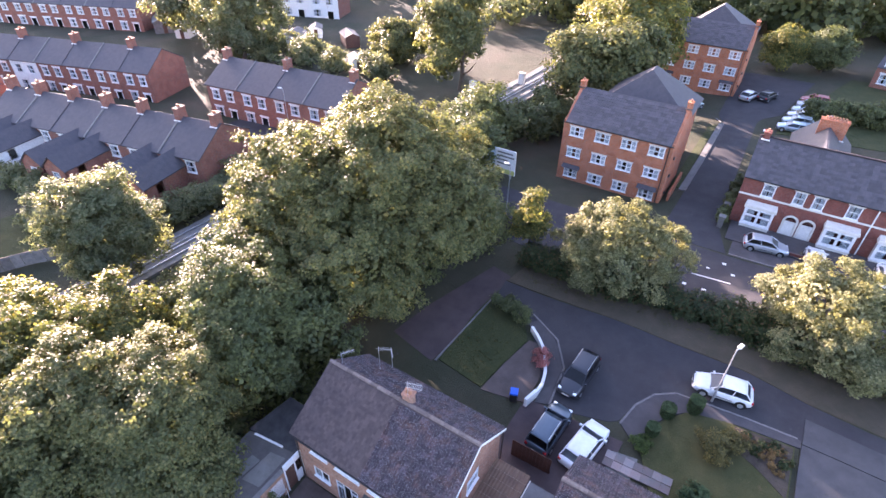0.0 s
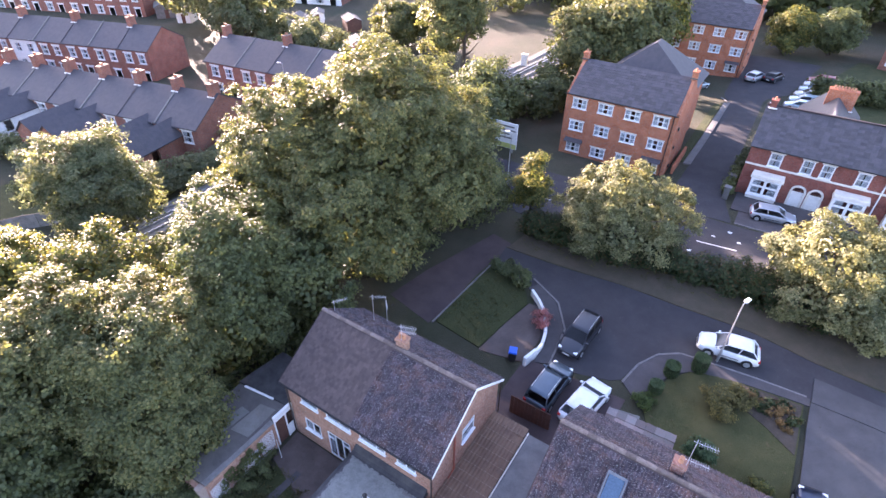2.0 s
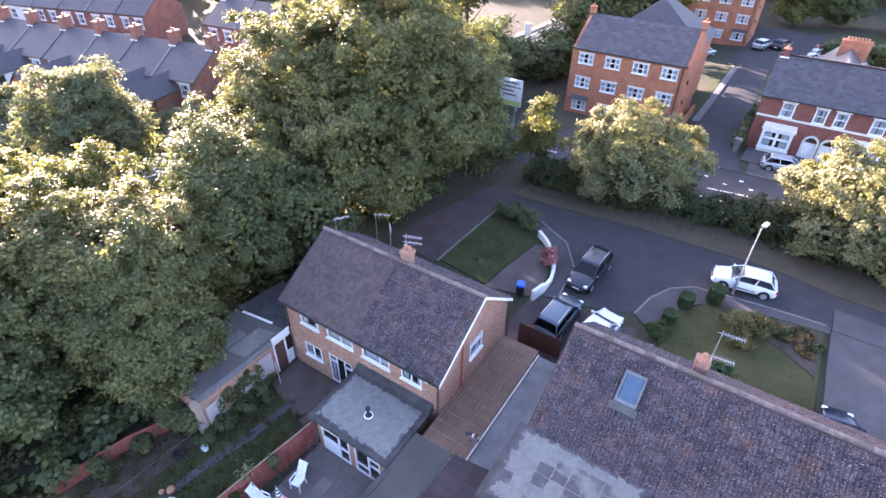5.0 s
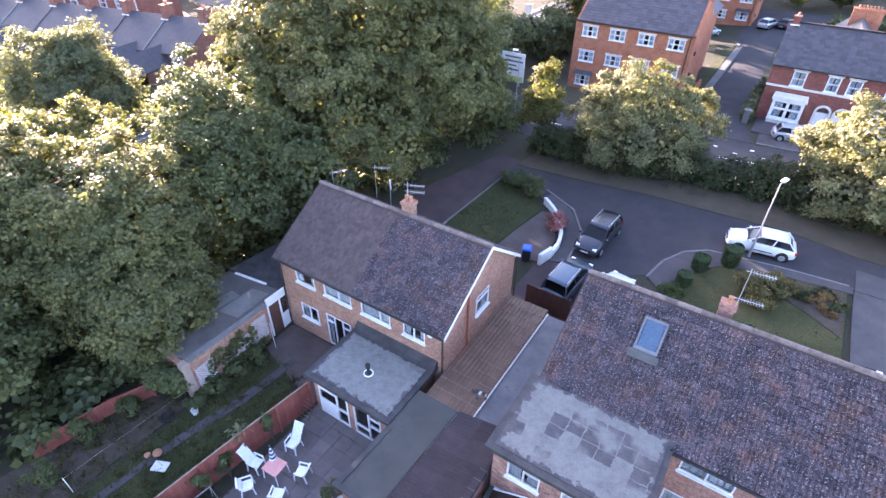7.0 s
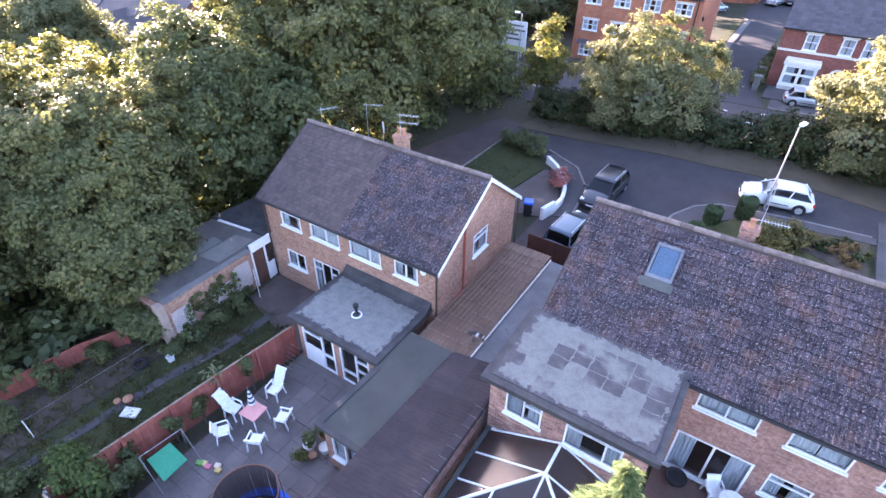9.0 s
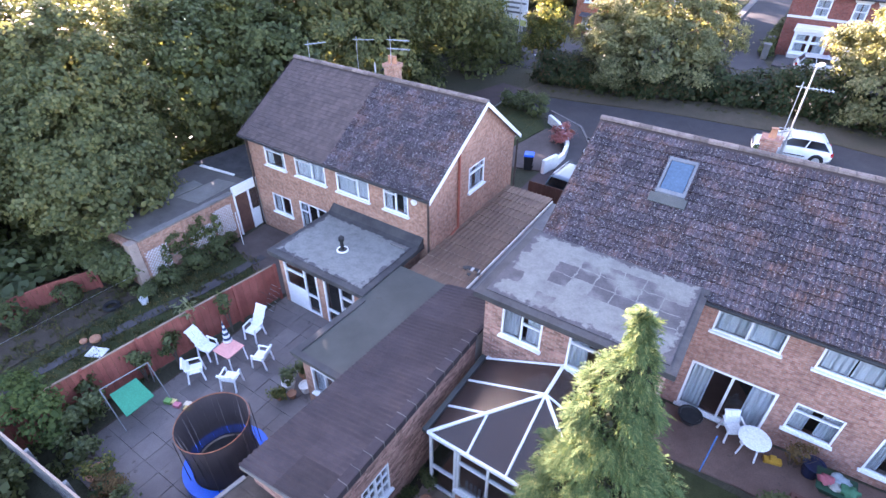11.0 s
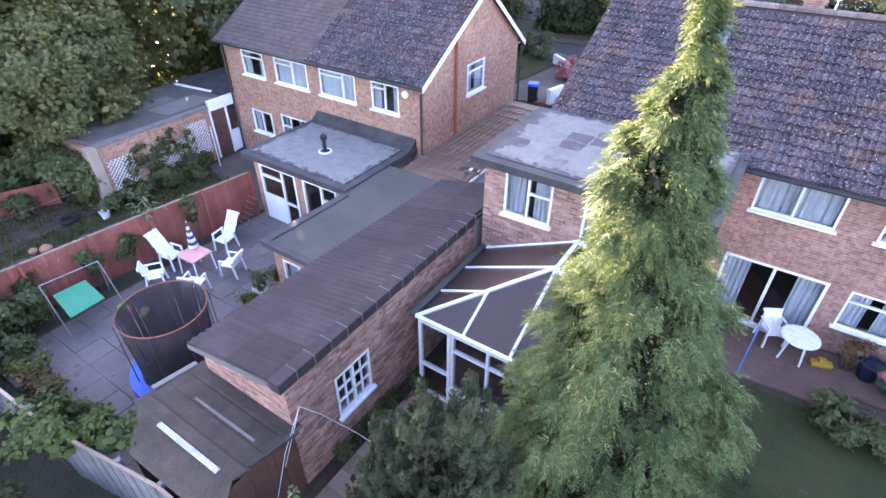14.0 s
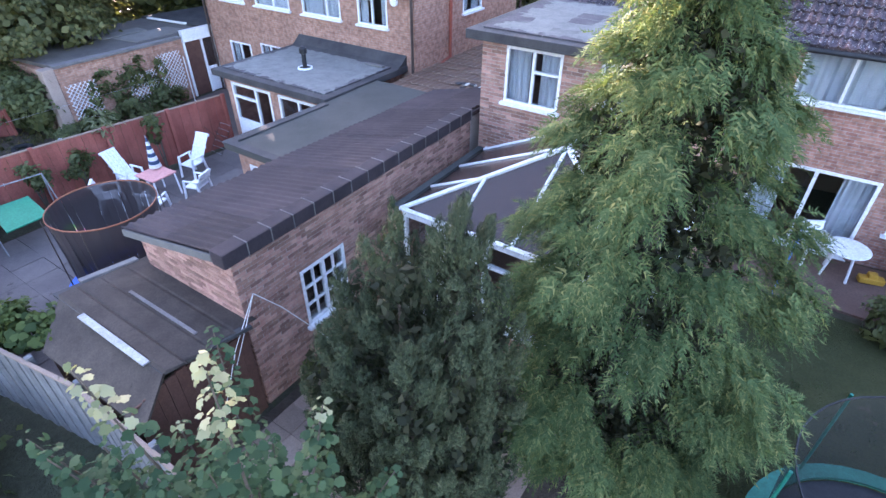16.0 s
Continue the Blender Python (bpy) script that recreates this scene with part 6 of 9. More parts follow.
def car(u, v, turn, material, label, L=4.1, W=1.72, H=1.46, estate=False, rack=False, group="", base=None):
    """A car whose nose points along its own +x."""
    z = zg(u, v) + 0.03 if base is None else base
    t = thing("car", (u, v, z), label, "car", group, turn=turn)
    h = L / 2
    tail = -h + (0.12 if estate else 0.20)
    w = W / 2
    def loft(stations, name, mat):
        """Rings of (x, half width, bottom, top), domed on top."""
        bm = BM()
        rings = []
        for x, hw, zb, zt in stations:
            side = [(hw * 0.86, zb), (hw * 0.985, zb + (zt - zb) * 0.22), (hw, zb + (zt - zb) * 0.5), (hw * 0.975, zb + (zt - zb) * 0.76), (hw * 0.90, zt - 0.035), (hw * 0.72, zt - 0.004), (hw * 0.35, zt + 0.012)]
            rings.append([bm.verts.new((x, y, q)) for y, q in side] + [bm.verts.new((x, -y, q)) for y, q in side[::-1]])
        n = len(rings[0])
        for p, q in zip(rings, rings[1:]):
            for k in range(n):
                bm.faces.new((p[k], p[(k + 1) % n], q[(k + 1) % n], q[k]))
        bm.faces.new(rings[0]), bm.faces.new(rings[-1][::-1])
        return part(name, bm, mat, t, smooth_=True)
    back = 0.98 if estate else 0.95
    loft([(-h, w * 0.78, 0.42, 0.74), (-h + 0.05, w * 0.90, 0.32, 0.86), (-h + 0.2, w * 0.97, 0.24, back), (-h + 0.9, w, 0.21, 0.98), (0.0, w, 0.21, 0.98), (h - 1.35, w, 0.21, 0.97), (h - 1.0, w, 0.21, 0.93), (h - 0.5, w * 0.95, 0.22, 0.84), (h - 0.18, w * 0.84, 0.27, 0.72), (h - 0.05, w * 0.70, 0.33, 0.62), (h, w * 0.52, 0.38, 0.55)], "body", material)
    r0, r1 = tail + (0.28 if estate else 0.42), h - 1.88      # the roof's ends
    g0, g1 = tail, h - 1.05                                   # the foot of the screens
    ww, wr = w - 0.085, w - 0.23
    bm = BM()   # the roof, crowned both ways
    top, low = [], []
    for k in range(7):
        f = k / 6
        x, zc = r0 - 0.06 + (r1 - r0 + 0.14) * f, H - 0.045 + 0.05 * math.sin(math.pi * (0.12 + 0.76 * f))
        ys = [(-1.06, -0.045), (-0.85, -0.012), (-0.4, 0.0), (0.4, 0.0), (0.85, -0.012), (1.06, -0.045)]
        top.append([bm.verts.new((x, wr * y, zc + d)) for y, d in ys])
        low.append([bm.verts.new((x, wr * y, zc + d - 0.035)) for y, d in ys])
    for A, flip in ((top, 1), (low, -1)):
        for p, q in zip(A, A[1:]):
            for k in range(5):
                bm.faces.new((p[k], q[k], q[k + 1], p[k + 1])[::flip])
    for k in range(6):
        for e in (0, 5):
            bm.faces.new((top[k][e], top[k + 1][e], low[k + 1][e], low[k][e]))
    for k in range(5):
        for e in (0, 6):
            bm.faces.new((top[e][k], top[e][k + 1], low[e][k + 1], low[e][k]))
    roof = part("roof", bm, material, t, smooth_=True)
    for s in (-1, 1):
        for (x0, x1) in ((g0, r0), (g1, r1), ((g0 + g1) / 2 - 0.15, (r0 + r1) / 2 - 0.1)):
            bm = BM()
            tube(bm, (x0, s * ww, 0.93), (x1, s * wr, H - 0.03), 0.04, n=6)
            part("pillar", bm, material, t)
    bm = BM()
    hull(bm, [(g0 + 0.03, -ww, 0.93), (g1 - 0.03, -ww, 0.93), (g1 - 0.03, ww, 0.93), (g0 + 0.03, ww, 0.93)], [(r0 + 0.02, -wr, H - 0.05), (r1 - 0.02, -wr, H - 0.05), (r1 - 0.02, wr, H - 0.05), (r0 + 0.02, wr, H - 0.05)])
    part("cabin_glass", bm, M_CARGLASS, t, "dark tinted glass of the cabin")
    bm = BM()
    box(bm, g0 + 0.4, g1 - 0.5, -ww + 0.15, ww - 0.15, 0.5, 0.95)
    part("seats", bm, M_SEAT, t)
    for x in (-h + 0.72, h - 0.80):
        for s in (-1, 1):
            bm = BM()
            tube(bm, (x, s * (w - 0.19), 0.31), (x, s * (w + 0.012), 0.31), 0.31, n=18)
            ty = part("wheel", bm, M_RUBBER, t)
            # the body has no wheel wells: a black disc stands for their shade
            bm = BM()
            tube(bm, (x, s * (w - 0.16), 0.34), (x, s * (w + 0.006), 0.34), 0.37, n=20)
            part("wheel_well_shade", bm, M_BLACK, t)
            bm = BM()
            tube(bm, (x, s * (w + 0.013), 0.31), (x, s * (w + 0.025), 0.31), 0.20, n=14)
            part("rim", bm, M_STEEL, ty)
    for s in (-1, 1):
        bm = BM()
        box(bm, h - 0.42, h - 0.14, *sorted((s * (w - 0.42), s * (w - 0.16))), 0.60, 0.755, 0.03)
        part("headlight", bm, M_LAMP, t)
        bm = BM()
        box(bm, -h + 0.0, -h + 0.14, *sorted((s * (w - 0.30), s * (w - 0.07))), 0.66, 0.84, 0.02)
        part("tail_light", bm, M_TAIL, t)
        bm = BM()
        box(bm, g1 - 0.30, g1 - 0.16, *sorted((s * (w - 0.05), s * (w + 0.14))), 0.95, 1.07, 0.02)
        part("mirror", bm, material, t)
        bm = BM()
        box(bm, -h + 1.3, h - 1.45, *sorted((s * (w + 0.004), s * (w - 0.01))), 0.46, 0.52)
        part("trim", bm, M_BLACK, t)
        if rack:
            bm = BM()
            tube(bm, (r0 + 0.15, s * (wr - 0.04), H + 0.05), (r1 - 0.2, s * (wr - 0.04), H + 0.05), 0.02, n=6)
            part("roof_rail", bm, M_STEEL, t)
    for x, c in ((h + 0.004, M_PAINT), (-h - 0.004, M_PAINT)):
        bm = BM()
        box(bm, *sorted((x, x - 0.02 * (1 if x > 0 else -1))), -0.26, 0.26, 0.42, 0.53)
        part("number_plate", bm, c, t)
    bm = BM()
    box(bm, h - 0.06, h + 0.006, -0.5, 0.5, 0.55, 0.66, 0.01)
    part("grille", bm, M_BLACK, t)
    return t


car(10.85, 20.5, 187, P_WHITE, "white hatchback parked on the close beside the lamp post", 3.98, 1.72, 1.44)
car(1.6, 16.75, 266, P_BLACK, "black estate car with silver roof rails parked in the turning head", 4.5, 1.75, 1.5, True, True)
car(1.6, 11.45, 86, P_BLUE, "grey-blue estate car with roof rails parked before the gate", 4.4, 1.75, 1.55, True, True)
car(4.15, 11.35, 80, P_WHITE, "white saloon car parked on the shared driveway", 4.3, 1.75, 1.42)
car(16.95, 10.3, 98, P_NAVY, "dark blue car on the concrete driveway", 4.1)
car(11.4, 43.4, 8, P_SILVER, "silver hatchback parked in front of the terrace", 4.2)
car(15.7, 43.3, 92, P_WHITE, "white car nosed in before the bay window", 4.2)
car(21.5, 43.3, 92, P_WHITE, "white car beside the far doors of the terrace", 4.2)
for k, (pc, lab) in enumerate(((P_SKY, "pale silver-blue car"), (P_SKY, "pale blue car"), (P_SILVER, "silver car"), (P_SKY, "light blue car"), (P_SILVER, "bright silver car"), (P_RED, "faded red car"))):
    car(10.9 + 0.42 * k, 78.2 + k * 2.9, 184, pc, lab + " in the row behind the terrace", 4.3, group="row of parked cars")
car(3.6, 88.8, 70, P_SILVER, "silver car before the further flats", 4.2)
car(6.2, 90.4, 70, P_BLACK, "dark car before the further flats", 4.2)
car(-3.6, 80.6, 60, P_SKY, "pale blue car in the parking bay of the flats", 4.0)
for k, (u, v) in enumerate(((-86, 74), (-80, 70), (-75, 66), (-84, 60), (-70, 90))):
    car(u, v, 30 + 17 * k, (P_SILVER, P_RED, P_WHITE)[k % 3], ("silver car", "faded red car", "white car")[k % 3] + " on the far lane beyond the terraces", 4.2)


# ---- lamp posts, billboard, bins ----
def lamp_post(u, v, h, label, turn=0.0):
    z = zg(u, v)
    t = thing("street_lamp", (u, v, z), label, "street lamp", turn=turn)
    bm = BM()
    tube(bm, (0, 0, -0.2), (0, 0, 1.2), 0.085)
    tube(bm, (0, 0, 1.2), (0, 0, h), 0.055, 0.04)
    tube(bm, (0, 0, h), (0.35, 0, h + 0.06), 0.03)
    part("pole", bm, M_STEEL, t)
    bm = BM()
    box(bm, 0.2, 0.72, -0.13, 0.13, h + 0.03, h + 0.17, 0.03)
    part("lantern", bm, M_PAINT, t)


lamp_post(10.5, 19.5, 5.3, "grey steel street lamp on the footway", 70)
lamp_post(-13.75, 34.6, 6.5, "street lamp beside the billboard", 200)
lamp_post(8.0, 60, 6.0, "street lamp beside the driveway", 200)
lamp_post(-50, 37, 6.5, "street lamp in the side street", 200)
bb = thing("billboard", (-18.9, 42.6, 0.0), "white poster board with grey text bars and a blue panel", "billboard")
bm = BM()
box(bm, -19.55, -16.8, 42.6, 42.75, 0.5, 3.75, 0.02)
brd = part("board", bm, M_PAINT, bb)
bm = BM()
box(bm, -22.4, -19.58, 42.6, 42.75, 0.9, 3.75, 0.02)
part("blue_panel", bm, surface("pale_blue_print", (0.42, 0.55, 0.66), (0.55, 0.64, 0.70), scale=1.5, fine=20, rough=0.6, relief=0.05), bb, "pale blue printed panel")
bm = BM()
box(bm, -19.52, -16.83, 42.584, 42.597, 0.55, 1.15)
part("colour_band", bm, surface("yellow_green_print", (0.46, 0.50, 0.16), (0.52, 0.55, 0.22), scale=2, fine=20, rough=0.6, relief=0.05), brd)
for k in range(4):
    bm = BM()
    box(bm, -19.3, -19.3 + (2.1, 2.3, 1.5, 1.9)[k], 42.584, 42.597, 3.2 - k * 0.48, 3.4 - k * 0.48)
    part("text_bar", bm, M_FELT, brd)
for u in (-21.9, -20.0, -17.4):
    bm = BM()
    box(bm, u - 0.08, u + 0.08, 42.76, 42.92, -0.6, 3.6)
    part("post", bm, M_STEEL, bb)


def wheelie_bin(u, v, label, turn=0.0):
    z = zg(u, v) + 0.08
    t = thing("wheelie_bin", (u, v, z), label, "bin", turn=turn)
    bm = BM()
    hull(bm, [(-0.22, -0.26, 0.05), (0.22, -0.26, 0.05), (0.22, 0.2, 0.05), (-0.22, 0.2, 0.05)], [(-0.28, -0.34, 0.95), (0.28, -0.34, 0.95), (0.28, 0.3, 0.95), (-0.28, 0.3, 0.95)])
    part("tub", bm, M_BLACK, t)
    bm = BM()
    hull(bm, [(-0.3, -0.38, 0.95), (0.3, -0.38, 0.95), (0.3, 0.32, 0.95), (-0.3, 0.32, 0.95)], [(-0.26, -0.33, 1.06), (0.26, -0.33, 1.06), (0.26, 0.3, 1.02), (-0.26, 0.3, 1.02)])
    part("lid", bm, M_BLUE, t, "bright blue lid")
    for s in (-0.25, 0.25):
        bm = BM()
        tube(bm, (s - 0.03, 0.24, 0.1), (s + 0.03, 0.24, 0.1), 0.1, n=10)
        part("wheel", bm, M_RUBBER, t)


wheelie_bin(-1.75, 12.6, "black wheeled bin with a blue lid by the white wall", 20)
wheelie_bin(10.15, 11.5, "black wheeled bin with a blue lid by the front lawn")

# white curved garden wall
gw = thing("garden_wall", (-1.4, 16, zg(-1.4, 16)), "low curved white-painted garden wall", "wall")
pts = [(-0.78, 12.5), (-0.48, 13.7), (-0.45, 14.8), (-0.7, 15.9), (-1.15, 16.9), (-1.9, 18.1), (-2.7, 18.95), (-3.6, 19.7)]
for k, (p, q) in enumerate(zip(pts, pts[1:])):
    bm = BM()
    d = Vector((q[0] - p[0], q[1] - p[1])).normalized()
    s = (-d.y * 0.11, d.x * 0.11)
    z = zg(*p)
    loop = [(p[0] - s[0], p[1] - s[1]), (q[0] - s[0], q[1] - s[1]), (q[0] + s[0], q[1] + s[1]), (p[0] + s[0], p[1] + s[1])]
    hull(bm, [(x, y, z - 0.2) for x, y in loop], [(x, y, z + 0.55 + (0.35 if k == 0 else 0)) for x, y in loop])
    part("wall_section", bm, M_PAINT, gw)

# ---- trees ----
tree("tree", -16.5, 17, "very tall dense broad-crowned tree lit from behind", [(-16.4, 17, 11.2, 6.4, 6.4, 7.6), (-12.6, 20.0, 8.4, 4.2, 4.4, 5.8), (-22.3, 14.2, 10.0, 5.0, 5.0, 6.0), (-25.2, 12.2, 8.0, 3.6, 3.8, 5.0), (-16.5, 11.8, 7.4, 4.6, 4.2, 6.2), (-19.5, 19, 10.0, 5.4, 5.4, 7.4), (-16.8, 24.5, 8.6, 4.4, 4.4, 5.6), (-13.5, 13.5, 5.0, 3.0, 3.0, 3.6)], 10500, 16, 0.225, M_LEAF, 11, 11, 0.55, 6, 9, ragged=0.34, share=12)
tree("tree", -17, 28.5, "dark bushy tree between the path and the main road", [(-17, 27.6, 4.8, 3.8, 2.5, 4.0), (-17.5, 29.0, 8.2, 3.4, 2.8, 2.5), (-21.5, 28.2, 6.0, 4.4, 3.2, 5.2), (-13.0, 27.3, 2.8, 2.2, 2.0, 2.4), (-25, 25, 6.2, 4, 4, 5)], 2600, 15, 0.24, M_LEAFDARK, 51, 4, 0.3, 3)
tree("tree", -19.5, 4.5, "dark leafy tree behind the garages", [(-19.5, 4.0, 6.0, 4.6, 4.6, 5.4), (-15.8, 7.0, 4.6, 3.2, 3.4, 4.2), (-22.4, 8, 5.6, 3.8, 4.0, 4.6), (-16.8, 1.6, 5.0, 3.2, 3.2, 4.4)], 3400, 16, 0.215, M_LEAFDARK, 12, 4, 0.3, 3)
tree("tree", -17.5, -5, "full round tree over the back gardens with sunlit top", [(-16.9, -4.2, 6.0, 4.5, 4.5, 5.0), (-14.6, -5.4, 4.4, 3.2, 3.4, 3.4), (-20.5, -7.5, 6.4, 4.6, 4.6, 5.0), (-13.0, -5.5, 3.7, 2.0, 2.6, 2.0)], 6600, 16, 0.175, M_LEAF, 13, 6, 0.4, 4)
tree("tree", -26, -4, "yellow-green tree by the railway", [(-25, -3, 5.9, 4.3, 4.3, 4.6), (-28.5, -7, 6.0, 4.4, 4.4, 5.0)], 3600, 15, 0.225, M_LEAFGOLD, 14, 6, 0.35, 4)
tree("tree", -23, -13, "dark tree at the foot of the gardens", [(-22.5, -13, 5.0, 5.0, 5.0, 5.3), (-18.0, -12.0, 3.8, 3.2, 3.3, 3.6)], 2600, 15, 0.225, M_LEAFDARK, 15, 5, 0.35, 4)
tree("tree", -38.4, 5.0, "pale round tree beside the railway", [(-38.4, 4.6, 6.0, 3.6, 3.6, 4.6), (-36.4, 6.8, 5.2, 2.6, 2.6, 3.6), (-39.2, 3.0, 7.6, 2.4, 2.4, 3.4), (-37.6, 6.0, 8.6, 2.2, 2.2, 2.8), (-40.4, 5.0, 5.0, 2.6, 2.6, 3.4), (-37.2, 3.2, 4.0, 2.6, 2.6, 2.8)], 3000, 14, 0.215, M_LEAFSILVER, 16, 6, 0.35, 4, ragged=0.5, share=10)
tree("tree", 1.6, 27.6, "yellowing maple over the hedge", [(-0.4, 29.4, 6.2, 3.6, 3.6, 3.0), (2.6, 29.8, 4.8, 3.2, 3.2, 2.8), (-2.8, 28.4, 4.4, 2.8, 2.6, 2.8), (0.6, 27.2, 3.8, 2.6, 2.4, 2.4), (-1.6, 27.0, 2.6, 2.2, 1.8, 1.8), (3.2, 28.2, 3.0, 2.2, 2.0, 2.2)], 3900, 15, 0.165, M_LEAFMAPLE, 17, 5, 0.22, 3.5, low=-0.6, ragged=0.55, share=26)
tree("tree", 15.2, 26.6, "bushy sunlit maple beside the close", [(15.4, 28.0, 7.2, 3.4, 3.4, 2.8), (18.6, 28.6, 6.4, 3.4, 3.6, 3.0), (13.2, 28.8, 5.4, 2.4, 2.6, 2.4), (16.8, 26.2, 4.8, 2.8, 2.4, 2.4), (14.6, 26.4, 3.8, 2.2, 2.0, 2.2), (18.8, 26.0, 3.8, 2.4, 2.2, 2.2)], 3900, 15, 0.165, M_LEAFMAPLE, 18, 5.5, 0.24, 3.5, low=-0.6, ragged=0.55, share=26)
tree("tree", -8.6, 29.3, "slender young tree near the billboard", [(-8.6, 29.4, 5.4, 1.3, 1.3, 2.6), (-9.4, 29.8, 3.4, 1.5, 1.5, 2.0), (-7.8, 29.2, 3.6, 1.1, 1.1, 1.6)], 620, 13, 0.19, M_LEAFGOLD, 19, 5, 0.12, 1.5, ragged=0.4)
tree("tree", -39.5, 67, "tall dense tree beside the railway", [(-41, 64, 8, 3.9, 4.2, 7.6), (-42.0, 71, 9.5, 4.2, 4.4, 9)], 1500, 13, 0.45, M_LEAF, 20, 9, 0.5, 5)
tree("tree", -16, 67, "broad tree behind the flats", [(-18.5, 67, 7.0, 5.0, 5.0, 5.6), (-13, 69, 8, 5, 5, 6)], 1700, 13, 0.5, M_LEAF, 21, 8, 0.5, 5)
tree("tree", -12, 76, "tall tree between the two blocks of flats", [(-13.5, 77, 9.5, 5.2, 5.2, 9), (-19, 82, 9, 5.5, 5.5, 8), (-14.0, 85, 9, 4.5, 4.5, 8)], 1700, 13, 0.5, M_LEAFGOLD, 22, 8, 0.5, 5)
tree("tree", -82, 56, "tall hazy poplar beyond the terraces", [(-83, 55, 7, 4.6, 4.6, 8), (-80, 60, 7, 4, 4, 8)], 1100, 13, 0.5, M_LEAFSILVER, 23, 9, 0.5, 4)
tree("tree", -57, 74, "low spreading tree among the far gardens", [(-57.5, 73, 3.6, 4.6, 4.4, 3.4), (-54.5, 77, 3.4, 3.6, 3.6, 3.0)], 900, 13, 0.42, M_LEAF, 24, 3, 0.35, 3)
tree("tree", 6, 108.5, "round tree beside the lawn of the flats", [(6, 108.5, 3.8, 3.0, 3.0, 3.8)], 900, 13, 0.36, M_LEAFGOLD, 25, 4, 0.3, 3)
tree("tree", 12.8, 112, "dark round tree near the small brick house", [(12.8, 112, 3.8, 4.0, 4.0, 3.6)], 900, 13, 0.36, M_LEAFDARK, 26, 4, 0.3, 3)
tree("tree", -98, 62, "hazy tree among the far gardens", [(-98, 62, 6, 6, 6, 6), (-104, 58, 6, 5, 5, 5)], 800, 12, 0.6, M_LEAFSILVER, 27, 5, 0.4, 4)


def wood(name, lobes, clumps, leaf, material, seed, label, category="woodland", share=5):
    t = thing(name, (lobes[0][0], lobes[0][1], 0), label, category, kind="stuff")
    b = lobes[0]
    crown(t, [(x - b[0], y - b[1], z, *q) for x, y, z, *q in lobes], clumps, 12, leaf, material, seed, kind="stuff", share=share, fill=0.3)


rw = random.Random(8)
wood("woodland", [(rw.uniform(-30, 110), rw.uniform(134, 187), 6, 7, 7, rw.uniform(5, 8)) for k in range(46)], 3900, 0.9, M_LEAFDARK, 31, "dense dark woodland closing the distance")
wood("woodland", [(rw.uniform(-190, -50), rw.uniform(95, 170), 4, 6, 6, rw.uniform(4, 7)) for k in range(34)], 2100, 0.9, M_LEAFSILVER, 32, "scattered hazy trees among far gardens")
wood("woodland", [(-21 + rw.uniform(-1, 3), 92 + k * 5, 4, 4.6, 4.6, rw.uniform(5, 7.5)) for k in range(8)], 1800, 0.6, M_LEAF, 33, "trees along the railway cutting")
wood("shrubbery", [(-33.0 + rw.uniform(-1.0, 1.0), -12 + k * 3.2, 0.5 if 3 < k < 10 else 1.5, 1.6, 2.2, rw.uniform(0.6, 1.0) if 3 < k < 10 else rw.uniform(1.8, 2.8)) for k in range(18)], 1700, 0.36, M_LEAFSILVER, 34, "pale scrub along the railway fence", "shrubs")
wood("shrubbery", [(-28.5 + rw.uniform(-2, 2.0), 8 + k * 3.0, 1.8, 2.8, 2.8, rw.uniform(2.2, 3.6)) for k in range(10)], 1500, 0.36, M_LEAF, 35, "tangled scrub between trees and railway", "shrubs")
wood("shrubbery", [(-25 + 0.3 * k + rw.uniform(-3, 3.0), 30 + k * 3.4, 1.6 + (1.2 if k < 7 else 0), 2.8, 3.2, rw.uniform(2.0, 3.0) + (2.4 if k < 7 else 0.3)) for k in range(11)], 2200, 0.42, M_LEAFDARK, 36, "dark scrub on the railway bank", "shrubs")
wood("shrubbery", [(-43.2 + rw.uniform(-1.2, 0.8), 5 + k * 2.6, 1.0, 1.8, 1.9, rw.uniform(1.4, 2.6)) for k in range(9)], 1300, 0.26, M_LEAFSILVER, 48, "sunlit scrub beyond the railway tracks", "shrubs")
wood("climbing_plants", [(6.75 + rw.uniform(-0.2, 0.2), 46.4 + k * 0.95, 0.7, 0.45, 0.7, rw.uniform(0.7, 1.2)) for k in range(11)], 420, 0.2, M_LEAFDARK, 49, "ivy smothering the low wall beside the terrace", "climbers")
wood("hedge", [(-7.4 + k * 1.55, 27.9 - 0.05 * max(0, k - 8) ** 1.25 + rw.uniform(-0.2, 0.2), zg(-7.4 + k * 1.55, 27.8) + 0.95, 1.35, 1.05, rw.uniform(1.3, 2.1)) for k in range(34)], 4000, 0.2, M_HEDGE, 37, "tall overgrown dark hedge along the close", "hedge")
wood("hedge", [(13 + k * 2.2, 84 + k * 0.8, 1.6, 1.8, 1.6, 1.9) for k in range(12)], 1200, 0.35, M_LEAFDARK, 38, "clipped dark hedge behind the car park", "hedge")
wood("shrubbery", [(-55 - k * 3.5 + rw.uniform(-1, 1), 7 + rw.uniform(-3, 3), 1.0, 1.8, 1.8, 1.6) for k in range(14)], 1300, 0.3, M_LEAFSILVER, 39, "garden bushes behind the far terrace", "shrubs")
wood("shrubbery", [(rw.uniform(-90, -52), rw.uniform(46, 74), 1.2, 2.4, 2.4, 2.2) for k in range(14)], 1100, 0.45, M_LEAFSILVER, 40, "bushes among the far gardens", "shrubs")
